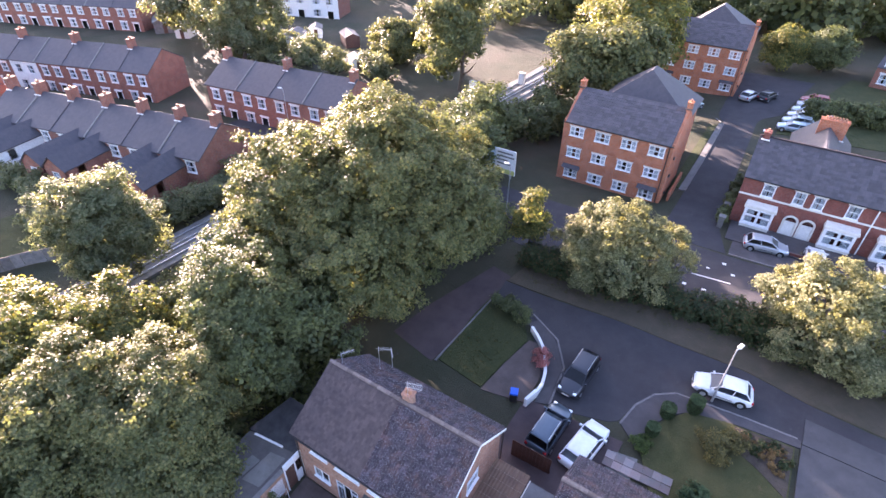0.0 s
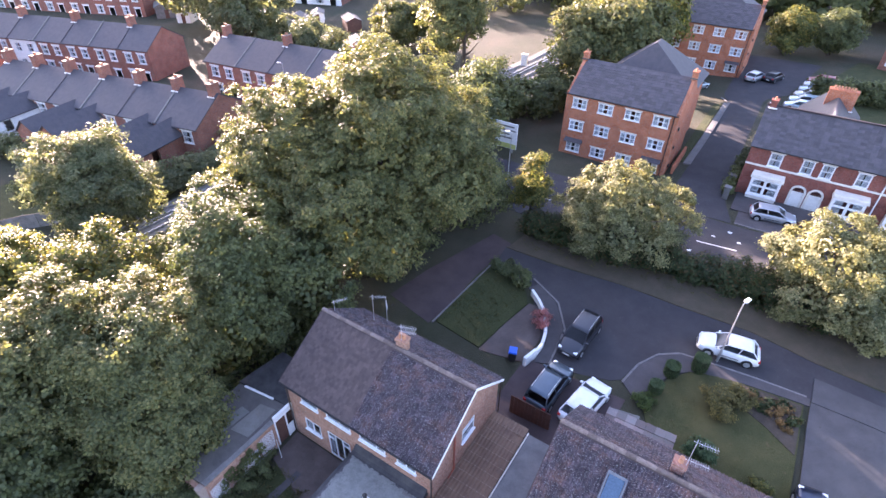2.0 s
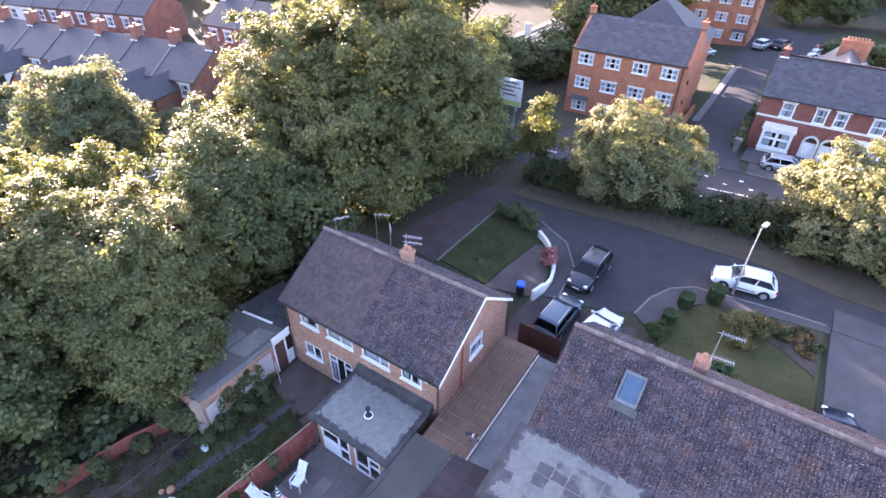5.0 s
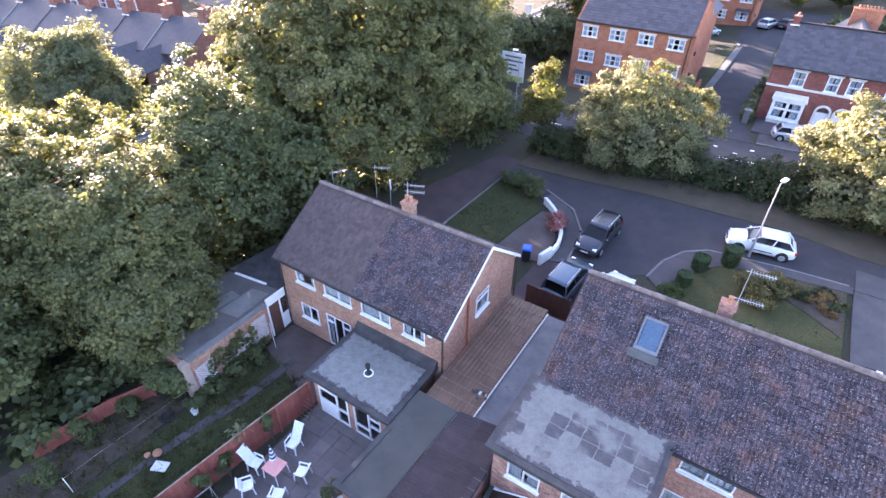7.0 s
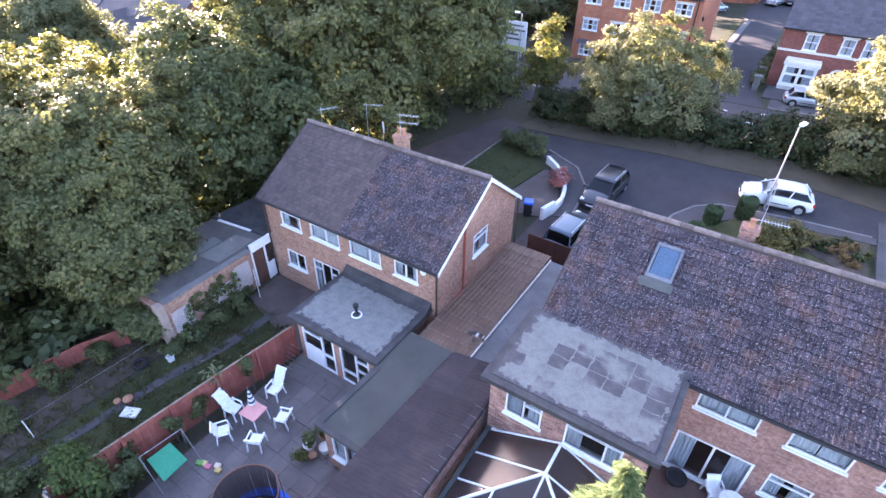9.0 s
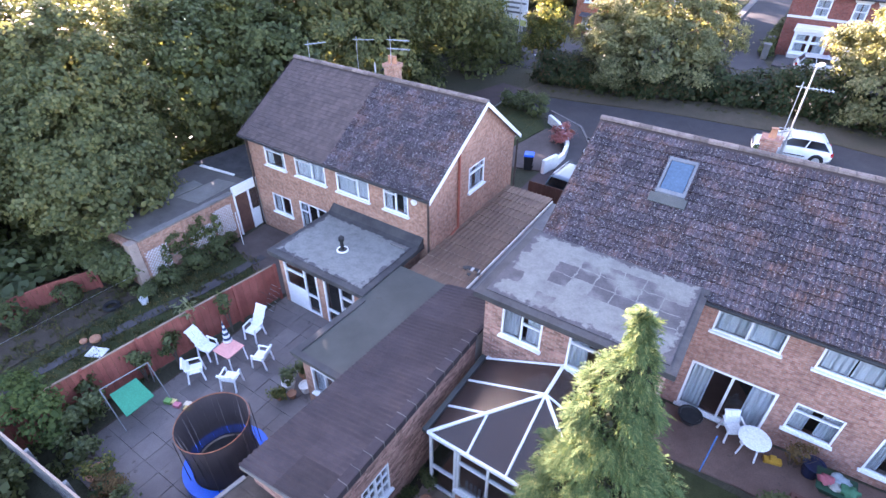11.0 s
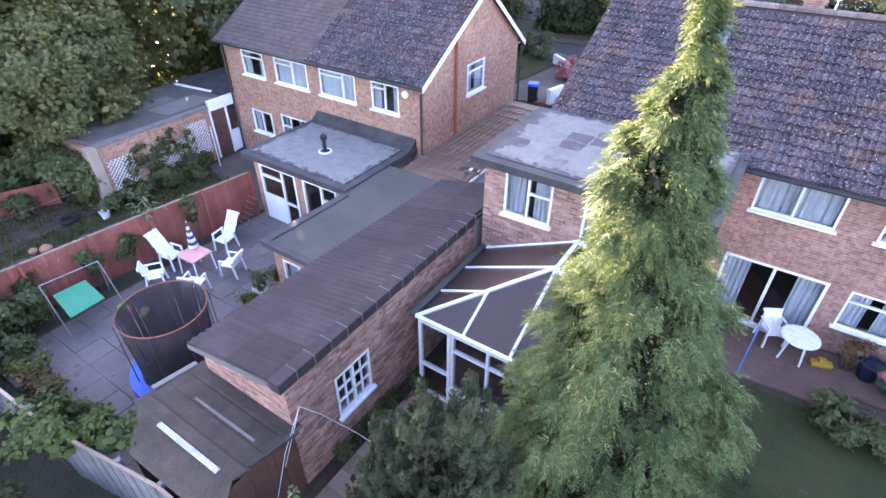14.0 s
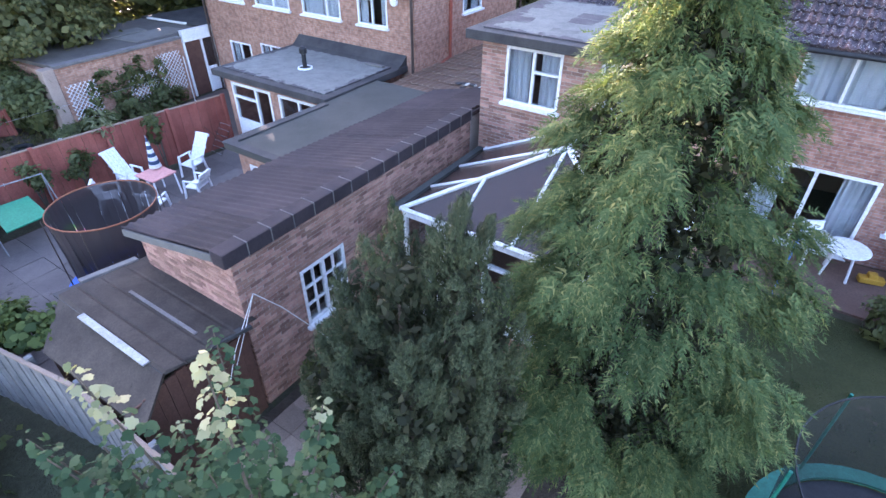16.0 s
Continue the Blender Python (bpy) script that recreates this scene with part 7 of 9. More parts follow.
wood("climbing_plants", [(-10.40, -5.2 + k * 0.44, 1.25 + 0.3 * math.sin(k * 2.1), 0.16, 0.32, 0.62) for k in range(7)] + [(-10.3, -5.8 + k * 0.7, 0.35, 0.25, 0.4, 0.35) for k in range(6)], 230, 0.10, M_LEAFDARK, 41, "climbing plants over the trellis on the garage wall", "climbers")
wood("flower_bed", [(12.4 + k * 0.6, 17.2 + 0.6 * math.sin(k * 2.2), zg(12.4 + k * 0.6, 17) + 0.2, 0.45, 0.45, 0.25) for k in range(6)], 150, 0.12, M_HEDGE, 42, "mixed low border plants beside the lawn", "shrubs")

rv = random.Random(12)
wood("undergrowth", [(rv.uniform(-30, -15.2), rv.uniform(-17, 26), 0.4, rv.uniform(1.5, 2.4), rv.uniform(1.5, 2.4), rv.uniform(0.9, 2.2)) for k in range(95)] + [(rv.uniform(-16.4, -13.9), rv.uniform(-15.5, -6.9), 0.4, 1.1, 1.1, rv.uniform(0.7, 1.5)) for k in range(16)], 3000, 0.3, M_LEAFDARK, 43, "bramble and saplings under the trees beside the railway", "undergrowth")
wood("undergrowth", [(rv.uniform(-24, -13), rv.uniform(26, 36), 0.4, 2.2, 2.0, rv.uniform(1.2, 2.4)) for k in range(16)], 900, 0.26, M_LEAFDARK, 44, "dark undergrowth at the end of the path", "undergrowth")
wood("woodland", [(rv.uniform(-120, -35), rv.uniform(118, 220), 4, 7, 7, rv.uniform(5, 8)) for k in range(40)], 2400, 0.95, M_LEAF, 45, "hazy belt of trees beyond the far streets")
wood("undergrowth", [(-9 + k * 0.95, -14.6 + rv.uniform(-0.6, 0.5), 0.3, 0.9, 0.9, rv.uniform(0.5, 1.1)) for k in range(17)], 900, 0.16, M_LEAFDARK, 46, "dark weeds and bushes behind the back fence", "undergrowth")
# added leaves that darken the garage end wall, where tree shade falls
wood("undergrowth", [(-14.5 + k * 0.66, -6.95 + 0.2 * math.sin(k * 3), 1.1, 0.7, 0.5, 1.35 - 0.05 * k) for k in range(6)], 420, 0.16, M_LEAFDARK, 47, "dark leaves added over the garage end wall in place of tree shade", "undergrowth")

# ---- the neighbour's garages beside the first house ----
an = thing("garage_block", (-12.3, -2.5, 0), "flat-roofed brick garage with worn grey roof and white fascia", "garage")
bm = BM()
wall(bm, "v", -10.5, -0.22, -6.1, -1.35, -0.2, 2.35)
wall(bm, "u", -6.4, 0.22, -14.0, -10.72, -0.2, 2.3)
wall(bm, "v", -14.0, 0.22, -6.18, 2.6, -0.2, 2.3)
part("wall", bm, M_BRICK, an)
bm = BM()
box(bm, -10.86, -10.46, -6.5, -6.12, -0.1, 2.36, 0.02)
part("pier", bm, M_PIER, an, "pale painted end pier")
bm = BM()
slab(bm, [(-14.2, -6.5, 2.42), (-10.7, -6.1, 2.42), (-10.7, -0.2, 2.5), (-14.3, -0.6, 2.5)], 0.12)
part("roof", bm, M_FELTROOF, an)
bm = BM()
slab(bm, [(-14.4, -0.55, 2.56), (-10.55, -0.15, 2.56), (-10.55, 2.7, 2.56), (-14.0, 2.7, 2.56)], 0.14)
part("rear_roof", bm, M_FELTDARK, an)
bm = BM()
box(bm, -10.75, -10.4, -6.1, -1.38, 2.35, 2.44, 0.01)
part("coping", bm, M_KERB, an)
bm = BM()
slab(bm, [(-13.8, -0.66, 2.60), (-11.6, -0.36, 2.60), (-11.6, -0.24, 2.60), (-13.8, -0.52, 2.60)], 0.06)
part("edging", bm, M_PAINT, an)
bm = BM()
slab(bm, [(-13.0, -3.6, 2.49), (-12.3, -3.5, 2.49), (-12.1, -1.7, 2.53), (-12.8, -1.7, 2.53)], 0.03)
part("loose_sheet", bm, M_CONC, an)
bm = BM()
slab(bm, [(-12.1, -3.1, 2.49), (-10.85, -2.9, 2.49), (-10.9, -0.75, 2.53), (-12.0, -0.95, 2.53)], 0.025)
part("loose_sheet", bm, M_FELTBROWN, an)
bm = BM()
box(bm, -10.62, -10.46, -1.3, 0.1, 2.18, 2.62, 0.01)
part("fascia", bm, M_UPVC, an)
bm = BM()
for v in (-1.32, -0.52, 0.05):
    box(bm, -10.56, -10.48, v, v + 0.07, 0.02, 2.18)
part("door_frame", bm, M_UPVC, an)
# brown panel filling the open doorway, in place of the dark inside
bm = BM()
box(bm, -10.60, -10.54, -1.24, -0.54, 0.03, 2.17)
part("dark_opening", bm, M_WOODBROWN, an)
bm = BM()
box(bm, -10.54, -10.50, -0.44, 0.05, 0.05, 1.05)
part("door_panel", bm, M_UPVC, an)
bm = BM()
box(bm, -10.535, -10.52, -0.44, 0.05, 1.05, 2.15)
part("pane", bm, M_CONGLASS, an)


def trellis(v0, v1, z0, z1, label):
    t = thing("trellis", (-10.44, (v0 + v1) / 2, z0), label, "trellis")
    w, h = v1 - v0, z1 - z0
    bm = BM()
    n = int((w + h) / 0.16)
    for k in range(1, n):
        d = k * 0.16
        for flip in (0, 1):
            a, b = (max(0, d - h), min(d, h)), (min(d, w), max(0, d - w))
            p, q = (a[0], a[1]), (b[0], b[1])
            if flip:
                p, q = (w - p[0], p[1]), (w - q[0], q[1])
            if math.dist(p, q) > 0.1:
                tube(bm, (-10.44 + 0.012 * flip, v0 + p[0], z0 + p[1]), (-10.44 + 0.012 * flip, v0 + q[0], z0 + q[1]), 0.011, n=4)
    part("lattice", bm, M_UPVC, t, kind="stuff")


trellis(-6.0, -5.0, 0.45, 1.75, "white diamond trellis fixed to the garage wall")
trellis(-2.6, -1.6, 0.5, 2.0, "white diamond trellis near the garage door")
trellis(-3.9, -2.75, 0.55, 1.55, "white trellis partly hidden by climbers")

# ---- fences ----
def board_fence(name, line, h, material, label, w=0.15, posts=True, base=0.05, post_mat=None):
    """Upright boards along a line with a capping rail and posts every 1.8 m."""
    t = thing(name, (line[0][0], line[0][1], 0), label, "fence")
    dist = 0.0
    for a, b in zip(line, line[1:]):
        L = math.dist(a, b)
        n = max(1, round(L / w))
        d = Vector(((b[0] - a[0]) / L, (b[1] - a[1]) / L))
        s = Vector((-d.y, d.x))
        for k in range(n):
            p, q = Vector(a) + d * (k * L / n), Vector(a) + d * ((k + 0.97) * L / n)
            o = s * (0.010 if k % 2 else -0.006)
            z = zg(*p)
            bm = BM()
            hull(bm, [(*(p + o - s * 0.009), z + base), (*(q + o - s * 0.009), z + base), (*(q + o + s * 0.009), z + base), (*(p + o + s * 0.009), z + base)],
                 [(*(p + o - s * 0.009), z + h), (*(q + o - s * 0.009), z + h), (*(q + o + s * 0.009), z + h), (*(p + o + s * 0.009), z + h)])
            part("board", bm, material, t)
        bm = BM()
        p, q = Vector(a), Vector(b)
        zp, zq = zg(*p) + h, zg(*q) + h
        hull(bm, [(*(p - s * 0.035), zp + 0.003), (*(q - s * 0.035), zq + 0.003), (*(q + s * 0.035), zq + 0.003), (*(p + s * 0.035), zp + 0.003)], [(*(p - s * 0.03), zp + 0.035), (*(q - s * 0.03), zq + 0.035), (*(q + s * 0.03), zq + 0.035), (*(p + s * 0.03), zp + 0.035)])
        part("capping", bm, material if h < 1.2 else M_SLABPALE, t)
        for k in range(int(L / 1.85) + 1):
            c = Vector(a) + d * min(L, k * 1.85) + s * 0.07
            bm = BM()
            box(bm, c.x - 0.05, c.x + 0.05, c.y - 0.05, c.y + 0.05, zg(*c) - 0.1, zg(*c) + h + 0.07, 0.008)
            part("post", bm, post_mat or material, t)
    return t


board_fence("garden_fence", [(-5.38, -3.55), (-5.85, -7.2), (-6.25, -10.8), (-6.55, -13.2)], 1.75, M_FENCE, "red-stained boarded fence with pale capping")
board_fence("garden_fence", [(-12.3, -7.4), (-12.95, -9.0), (-13.5, -12.4)], 0.95, M_FENCE, "low red-stained fence below the trees", 0.2)
board_fence("back_fence", [(-6.4, -13.3), (0.0, -12.9), (2.9, -12.42), (5.6, -12.4)], 1.72, M_FENCEGREY, "weathered grey back fence half covered by climbers")
board_fence("side_fence", [(17.5, -14), (17.5, 0)], 1.6, M_FENCEGREY, "weathered fence beside the second garden", 0.3)
board_fence("railway_fence", [(-34.4, -20), (-34.0, 4), (-33.6, 14)], 1.1, M_FENCEGREY, "grey fence along the railway", 0.6)

board_fence("panel_fence", [(-50.5, -3.0), (-48.2, 1.6), (-44.6, 6.2)], 1.5, M_FENCEGREY, "grey panel fence of a garden beyond the railway", 0.9)
sheet("lawn_5", [(-61, -4), (-59, 7)], [(-50.8, -3), (-46, 6.8)], 0.05, M_GRASS, "green lawn of a garden beyond the railway", "lawn", step=1.5)
fs = thing("garden_shed", (-49.6, -3.2, 0), "small shed with a white roof by the panel fence", "shed", turn=40)
bm = BM()
box(bm, -1.2, 1.2, -0.9, 0.9, -0.1, 1.9)
part("walls", bm, M_WOODBROWN, fs)
bm = BM()
slab(bm, [(-1.35, -1.05, 2.05), (1.35, -1.05, 2.05), (1.35, 1.05, 2.25), (-1.35, 1.05, 2.25)], 0.1)
part("roof", bm, M_PAINT, fs)

# ---- patio slabs ----
def slabs(parent, u0, u1, v0, v1, w, material, seed, z=0.055, skip=0.0, turn=0.0):
    """Slabs laid in a grid, each a little out of true."""
    rng = random.Random(seed)
    me = bpy.data.meshes.new("slab")
    bm = BM()
    box(bm, 0, w - 0.007, 0, w - 0.007, -0.05, 0.0)
    bmesh.ops.bevel(bm, geom=[e for e in bm.edges if all(q.co.z > -0.01 for q in e.verts)], offset=0.006, segments=1, affect="EDGES")
    bm.to_mesh(me), bm.free()
    me.materials.append(material)
    for i in range(int((u1 - u0) / w)):
        for j in range(int((v1 - v0) / w)):
            if rng.random() < skip:
                continue
            u, v = u0 + i * w, v0 + j * w
            ob = new("slab", me)
            ob.parent = parent
            ob.matrix_local = pose(u, v, zg(u, v) + z + rng.uniform(-0.006, 0.006), rng.uniform(-0.4, 0.4), rng.uniform(-0.4, 0.4), rng.uniform(-0.7, 0.7))


# ---- garden furniture ----
def plastic_chair(u, v, turn, label, high=False, z=0.08):
    """A moulded garden chair facing its own +x."""
    t = thing("garden_chair", (u, v, z), label, "chair", "white garden chairs", turn=turn)
    bm = BM()
    box(bm, -0.22, 0.24, -0.24, 0.24, 0.40, 0.44, 0.015)
    part("seat", bm, M_PLASTIC, t)
    tip = 0.46 if high else 0.16
    top = 1.12 if high else 0.84
    for k in range(5):
        y = -0.19 + k * 0.095
        bm = BM()
        hull(bm, [(-0.20, y - 0.043, 0.44), (-0.17, y - 0.043, 0.44), (-0.17, y + 0.043, 0.44), (-0.20, y + 0.043, 0.44)], [(-0.20 - tip, y - 0.043, top), (-0.17 - tip, y - 0.043, top), (-0.17 - tip, y + 0.043, top), (-0.20 - tip, y + 0.043, top)])
        part("back_slat", bm, M_PLASTIC, t)
    bm = BM()
    box(bm, -0.23 - tip, -0.16 - tip, -0.25, 0.25, top - 0.06, top + 0.02, 0.015)
    part("back_rail", bm, M_PLASTIC, t)
    bm = BM()
    box(bm, -0.23 - tip * 0.5, -0.16 - tip * 0.5, -0.25, 0.25, (top + 0.44) / 2 - 0.02, (top + 0.44) / 2 + 0.02, 0.01)
    part("back_bar", bm, M_PLASTIC, t)
    for s in (-1, 1):
        bm = BM()
        box(bm, -0.28, 0.22, *sorted((s * 0.24, s * 0.30)), 0.62, 0.655, 0.012)
        part("armrest", bm, M_PLASTIC, t)
        for x, dx in ((0.20, 0.06), (-0.20, -0.10)):
            bm = BM()
            hull(bm, [(x + dx - 0.025, s * 0.27 - 0.025, 0), (x + dx + 0.025, s * 0.27 - 0.025, 0), (x + dx + 0.025, s * 0.27 + 0.025, 0), (x + dx - 0.025, s * 0.27 + 0.025, 0)], [(x - 0.025, s * 0.26 - 0.02, 0.63), (x + 0.025, s * 0.26 - 0.02, 0.63), (x + 0.025, s * 0.26 + 0.02, 0.63), (x - 0.025, s * 0.26 + 0.02, 0.63)])
            part("leg", bm, M_PLASTIC, t)


plastic_chair(-4.5, -8.2, 55, "white plastic armchair on the slab patio")
plastic_chair(-5.0, -7.3, 10, "white reclining garden chair beside the red fence", True)
plastic_chair(-4.35, -5.75, -80, "white reclining garden chair with a high back", True)
plastic_chair(-3.05, -6.5, 200, "white plastic armchair turned to the pink table")
plastic_chair(-3.15, -7.75, 115, "low white plastic chair seen from behind")
plastic_chair(11.72, -0.45, -60, "white slatted plastic chair by the patio door", z=zg(11.7, -0.7) + 0.06)
pt = thing("garden_table", (-4.05, -7.05, 0.08), "small square pink-topped garden table with white legs", "table", turn=4)
bm = BM()
box(bm, -0.40, 0.40, -0.38, 0.38, 0.68, 0.72, 0.012)
part("tabletop", bm, M_PINK, pt)
for x in (-0.35, 0.35):
    for y in (-0.33, 0.33):
        bm = BM()
        tube(bm, (x * 1.1, y * 1.1, 0), (x, y, 0.68), 0.025)
        part("leg", bm, M_PLASTIC, pt)
ps = thing("parasol", (-4.33, -6.85, 0.80), "folded parasol with navy and white stripes standing on the table", "parasol")
for k in range(8):
    bm = BM()
    r0, r1 = 0.15 * (1 - k / 8) + 0.015, 0.15 * (1 - (k + 1) / 8) + 0.015
    turned(bm, (-4.33, -6.85, 0.84 + k * 0.11), [(r0, 0), (r1 + 0.006, 0.105)], 12)
    part("stripe", bm, (M_PAINT, surface("navy_canvas", (0.03, 0.06, 0.12), (0.05, 0.09, 0.16)))[k % 2], ps)
bm = BM()
tube(bm, (-4.33, -6.85, 0.80), (-4.33, -6.85, 1.78), 0.014)
part("pole", bm, M_STEEL, ps)
rt = thing("round_table", (12.28, -0.78, zg(12.3, -0.8) + 0.06), "round white plastic table on the brown patio", "table", turn=10)
bm = BM()
turned(bm, (0, 0, 0.69), [(0.44, 0), (0.46, 0.015), (0.46, 0.03), (0.43, 0.04)], 24)
part("tabletop", bm, M_PLASTIC, rt)
for k in range(4):
    bm = BM()
    a = k * math.pi / 2 + 0.5
    tube(bm, (0.36 * math.cos(a), 0.36 * math.sin(a), 0), (0.25 * math.cos(a), 0.25 * math.sin(a), 0.69), 0.028)
    part("leg", bm, M_PLASTIC, rt)


M_RUSTRING = surface("rusty_hoop", (0.20, 0.07, 0.04), (0.28, 0.11, 0.06), scale=8, fine=30, rough=0.7)


def trampoline(u, v, r, h, top, pad, label, poles=6, ring=None, z=0.06):
    t = thing("trampoline", (u, v, z), label, "trampoline", turn=12)
    n = 40
    def ringed(r0, r1, z0, z1):
        bm = BM()
        a = [[bm.verts.new((q * math.cos(k * math.tau / n), q * math.sin(k * math.tau / n), w)) for k in range(n)] for q, w in ((r0, z0), (r1, z0), (r1, z1), (r0, z1))]
        for i in range(4):
            for k in range(n):
                bm.faces.new((a[i][k], a[i][(k + 1) % n], a[(i + 1) % 4][(k + 1) % n], a[(i + 1) % 4][k]))
        return bm
    part("pad", ringed(r - (0.10 if ring else 0.03), r + (0.12 if ring else 0.26), h - 0.03, h + 0.02), pad, t)
    if not ring:
        part("skirt", ringed(r + 0.245, r + 0.26, h - 0.22, h - 0.03), pad, t)
    bm = BM()
    turned(bm, (0, 0, h - 0.06), [(r - 0.11, 0), (r - 0.11, 0.012)], n)
    part("jumping_mat", bm, M_BLACK, t)
    bm = BM()
    for k in range(n):
        p, q = k * math.tau / n, (k + 1) * math.tau / n
        c = lambda a, s: (r * s * math.cos(a), r * s * math.sin(a))
        if 4 < k < 7:
            continue
        sag = 0.0 if ring else 0.07 * (math.sin(k * 2.4) ** 2)
        quad(bm, (*c(p, 0.93), h), (*c(q, 0.93), h), (*c(q, 0.97 - sag), (h + top) / 2), (*c(p, 0.97 - sag), (h + top) / 2))
        quad(bm, (*c(p, 0.97 - sag), (h + top) / 2), (*c(q, 0.97 - sag), (h + top) / 2), (*c(q, 1.0), top), (*c(p, 1.0), top))
    part("safety_net", bm, M_NETTHIN if ring else M_NET, t, "dark see-through net with an open slit")
    part("top_ring", ringed(r - 0.004, r + 0.014, top - 0.012, top + 0.012), ring or M_RUSTRING, t)
    for k in range(poles):
        a = k * math.tau / poles
        bm = BM()
        tube(bm, ((r + 0.06) * math.cos(a), (r + 0.06) * math.sin(a), 0), ((r + 0.06) * math.cos(a), (r + 0.06) * math.sin(a), top), 0.022 if ring else 0.012)
        part("pole", bm, pad if ring else M_PIPE, t)


trampoline(-0.66, -9.85, 1.0, 0.38, 2.25, M_BLUE, "small trampoline with blue pad and dark safety net")
trampoline(13.15, -8.4, 1.66, 0.46, 2.12, M_TURQ, "garden trampoline with turquoise pad and dark net", 6, M_BLACK, z=0.3)

# steel frame with the green board
M_FRAMEGREY = surface("dull_tube", (0.17, 0.175, 0.18), (0.26, 0.265, 0.27), (0.16, 0.09, 0.06), scale=6, fine=40, rough=0.6)
sw = thing("table_tennis_frame", (-4.95, -10.2, 0.06), "grey tubular steel frame holding a green board", "play frame")
for p, q in (((-5.3, -10.8, 1.45), (-5.1, -9.3, 1.45)), ((-5.3, -10.8, 1.45), (-4.45, -10.9, 0.06)), ((-5.1, -9.3, 1.45), (-4.35, -9.35, 0.06)), ((-5.3, -10.8, 1.45), (-5.75, -10.75, 0.06)), ((-5.1, -9.3, 1.45), (-5.6, -9.2, 0.06))):
    bm = BM()
    tube(bm, p, q, 0.017)
    part("tube", bm, M_FRAMEGREY, sw)
bm = BM()
slab(bm, [(-5.45, -10.6, 0.90), (-4.38, -10.72, 0.70), (-4.42, -9.75, 0.70), (-5.4, -9.72, 0.90)], 0.03)
part("board", bm, M_GREENTOP, sw)

# pots, toys and small things
def shrub_low(name, u, v, r, seed):
    t = thing(name, (u, v, zg(u, v) + 0.02), "low weeds growing along the foot of the brick wall", "weeds")
    crown(t, [(0, 0, r * 0.6, r * 0.7, r * 1.5, r * 0.8)], 40, 7, 0.08, M_LEAFDARK, seed, kind="stuff", name="leaves")


def pot(u, v, r, h, label, material=None, plant=None, seed=1, z=0.06):
    t = thing("flower_pot", (u, v, zg(u, v) + z), label, "pot")
    bm = BM()
    turned(bm, (u, v, zg(u, v) + z), [(r * 0.7, 0), (r, h * 0.86), (r * 1.1, h * 0.87), (r * 1.1, h), (r * 0.9, h * 0.99), (r * 0.85, h * 0.9)], 16)
    part("pot", bm, material or M_TERRACOTTA, t)
    if plant:
        crown(t, [(0, 0, h + r * 0.7, r * 1.3, r * 1.3, r * 1.2)], 60, 8, 0.09, plant, seed, kind="stuff", name="plant")


pot(-1.25, -6.05, 0.25, 0.30, "wide terracotta pot with a low plant by the store", None, M_LEAFDARK, 3)
pot(-0.85, -6.5, 0.20, 0.34, "stone planter beside the store wall", M_STONE, None)
pot(-1.4, -6.75, 0.22, 0.36, "grey pot with a small rounded bush", M_STONE, M_LEAFDARK, 4)
pot(-1.05, -6.95, 0.15, 0.22, "brown pot beside the planter", None, None)
pot(-1.35, -7.25, 0.12, 0.18, "small terracotta pot with a yellow flower", None, M_LEAFGOLD, 5)
pot(-3.6, -12.2, 0.30, 0.30, "wide terracotta bowl with rusty flowers", None, M_LEAFGOLD, 6)
pot(-2.9, -12.3, 0.22, 0.3, "terracotta pot against the back fence", None, M_BROAD, 7)
pot(4.95, -7.5, 0.17, 0.28, "small terracotta pot on the flagstones", None, None)
pot(4.62, -7.0, 0.15, 0.24, "brown clay pot with a small plant by the conservatory door", M_BARK, M_LEAFDARK, 11)
pot(6.25, -7.15, 0.16, 0.26, "dark glazed pot against the conservatory plinth", M_BARK, None)
for k, (u, v) in enumerate(((4.36, -8.1), (4.38, -8.75), (4.34, -9.35), (4.40, -7.65))):
    shrub_low("weed_clump", u, v, 0.2, 90 + k)
pot(10.5, -0.5, 0.35, 0.3, "black round planter under the patio door", M_BLACK, None)
pot(13.9, -0.6, 0.28, 0.5, "dark blue tub against the house wall", surface("dark_blue_tub", (0.012, 0.016, 0.045), (0.02, 0.025, 0.06), rough=0.5), None)
toys = thing("toy_heap", (-3.9, -9.3, 0.06), "little heap of yellow, pink and green toys", "toys", turn=20)
for k, c in enumerate(((0.62, 0.52, 0.22), (0.55, 0.18, 0.22), (0.16, 0.34, 0.10), (0.66, 0.55, 0.42), (0.55, 0.40, 0.15))):
    bm = BM()
    x, y = (-0.35, -0.12, -0.5, 0.2, 0.32)[k], (0.05, -0.05, 0.0, 0.08, -0.1)[k]
    box(bm, x - 0.11, x + 0.13, y - 0.09, y + 0.1, 0, 0.10 + 0.03 * (k % 3), 0.03)
    part("toy", bm, surface("toy_plastic", c, tuple(q * 0.85 for q in c), rough=0.5, relief=0.1), toys)
for u, v, w, c, nm, lab in ((-8.6, -9.6, 0.34, M_PAINT, "white_board", "square white board lying on the rough lawn"), (-9.2, -9.3, 0.2, M_TERRACOTTA, "orange_ball", "orange plastic toy lying on the grass"), (-9.5, -9.6, 0.14, M_TERRACOTTA, "orange_cone", "small orange toy on the grass")):
    t = thing(nm, (u, v, 0.08), lab, "toy", turn=25)
    bm = BM()
    if w > 0.3:
        box(bm, -w, w, -w * 0.7, w * 0.7, 0, 0.05, 0.01)
    else:
        turned(bm, (0, 0, 0), [(w * 0.4, 0), (w, w * 0.5), (w, w), (w * 0.4, w * 1.5)], 12)
    part("body", bm, c, t)
bk = thing("bucket", (-9.7, -7.0, 0.08), "white bucket on the garden path", "bucket")
bm = BM()
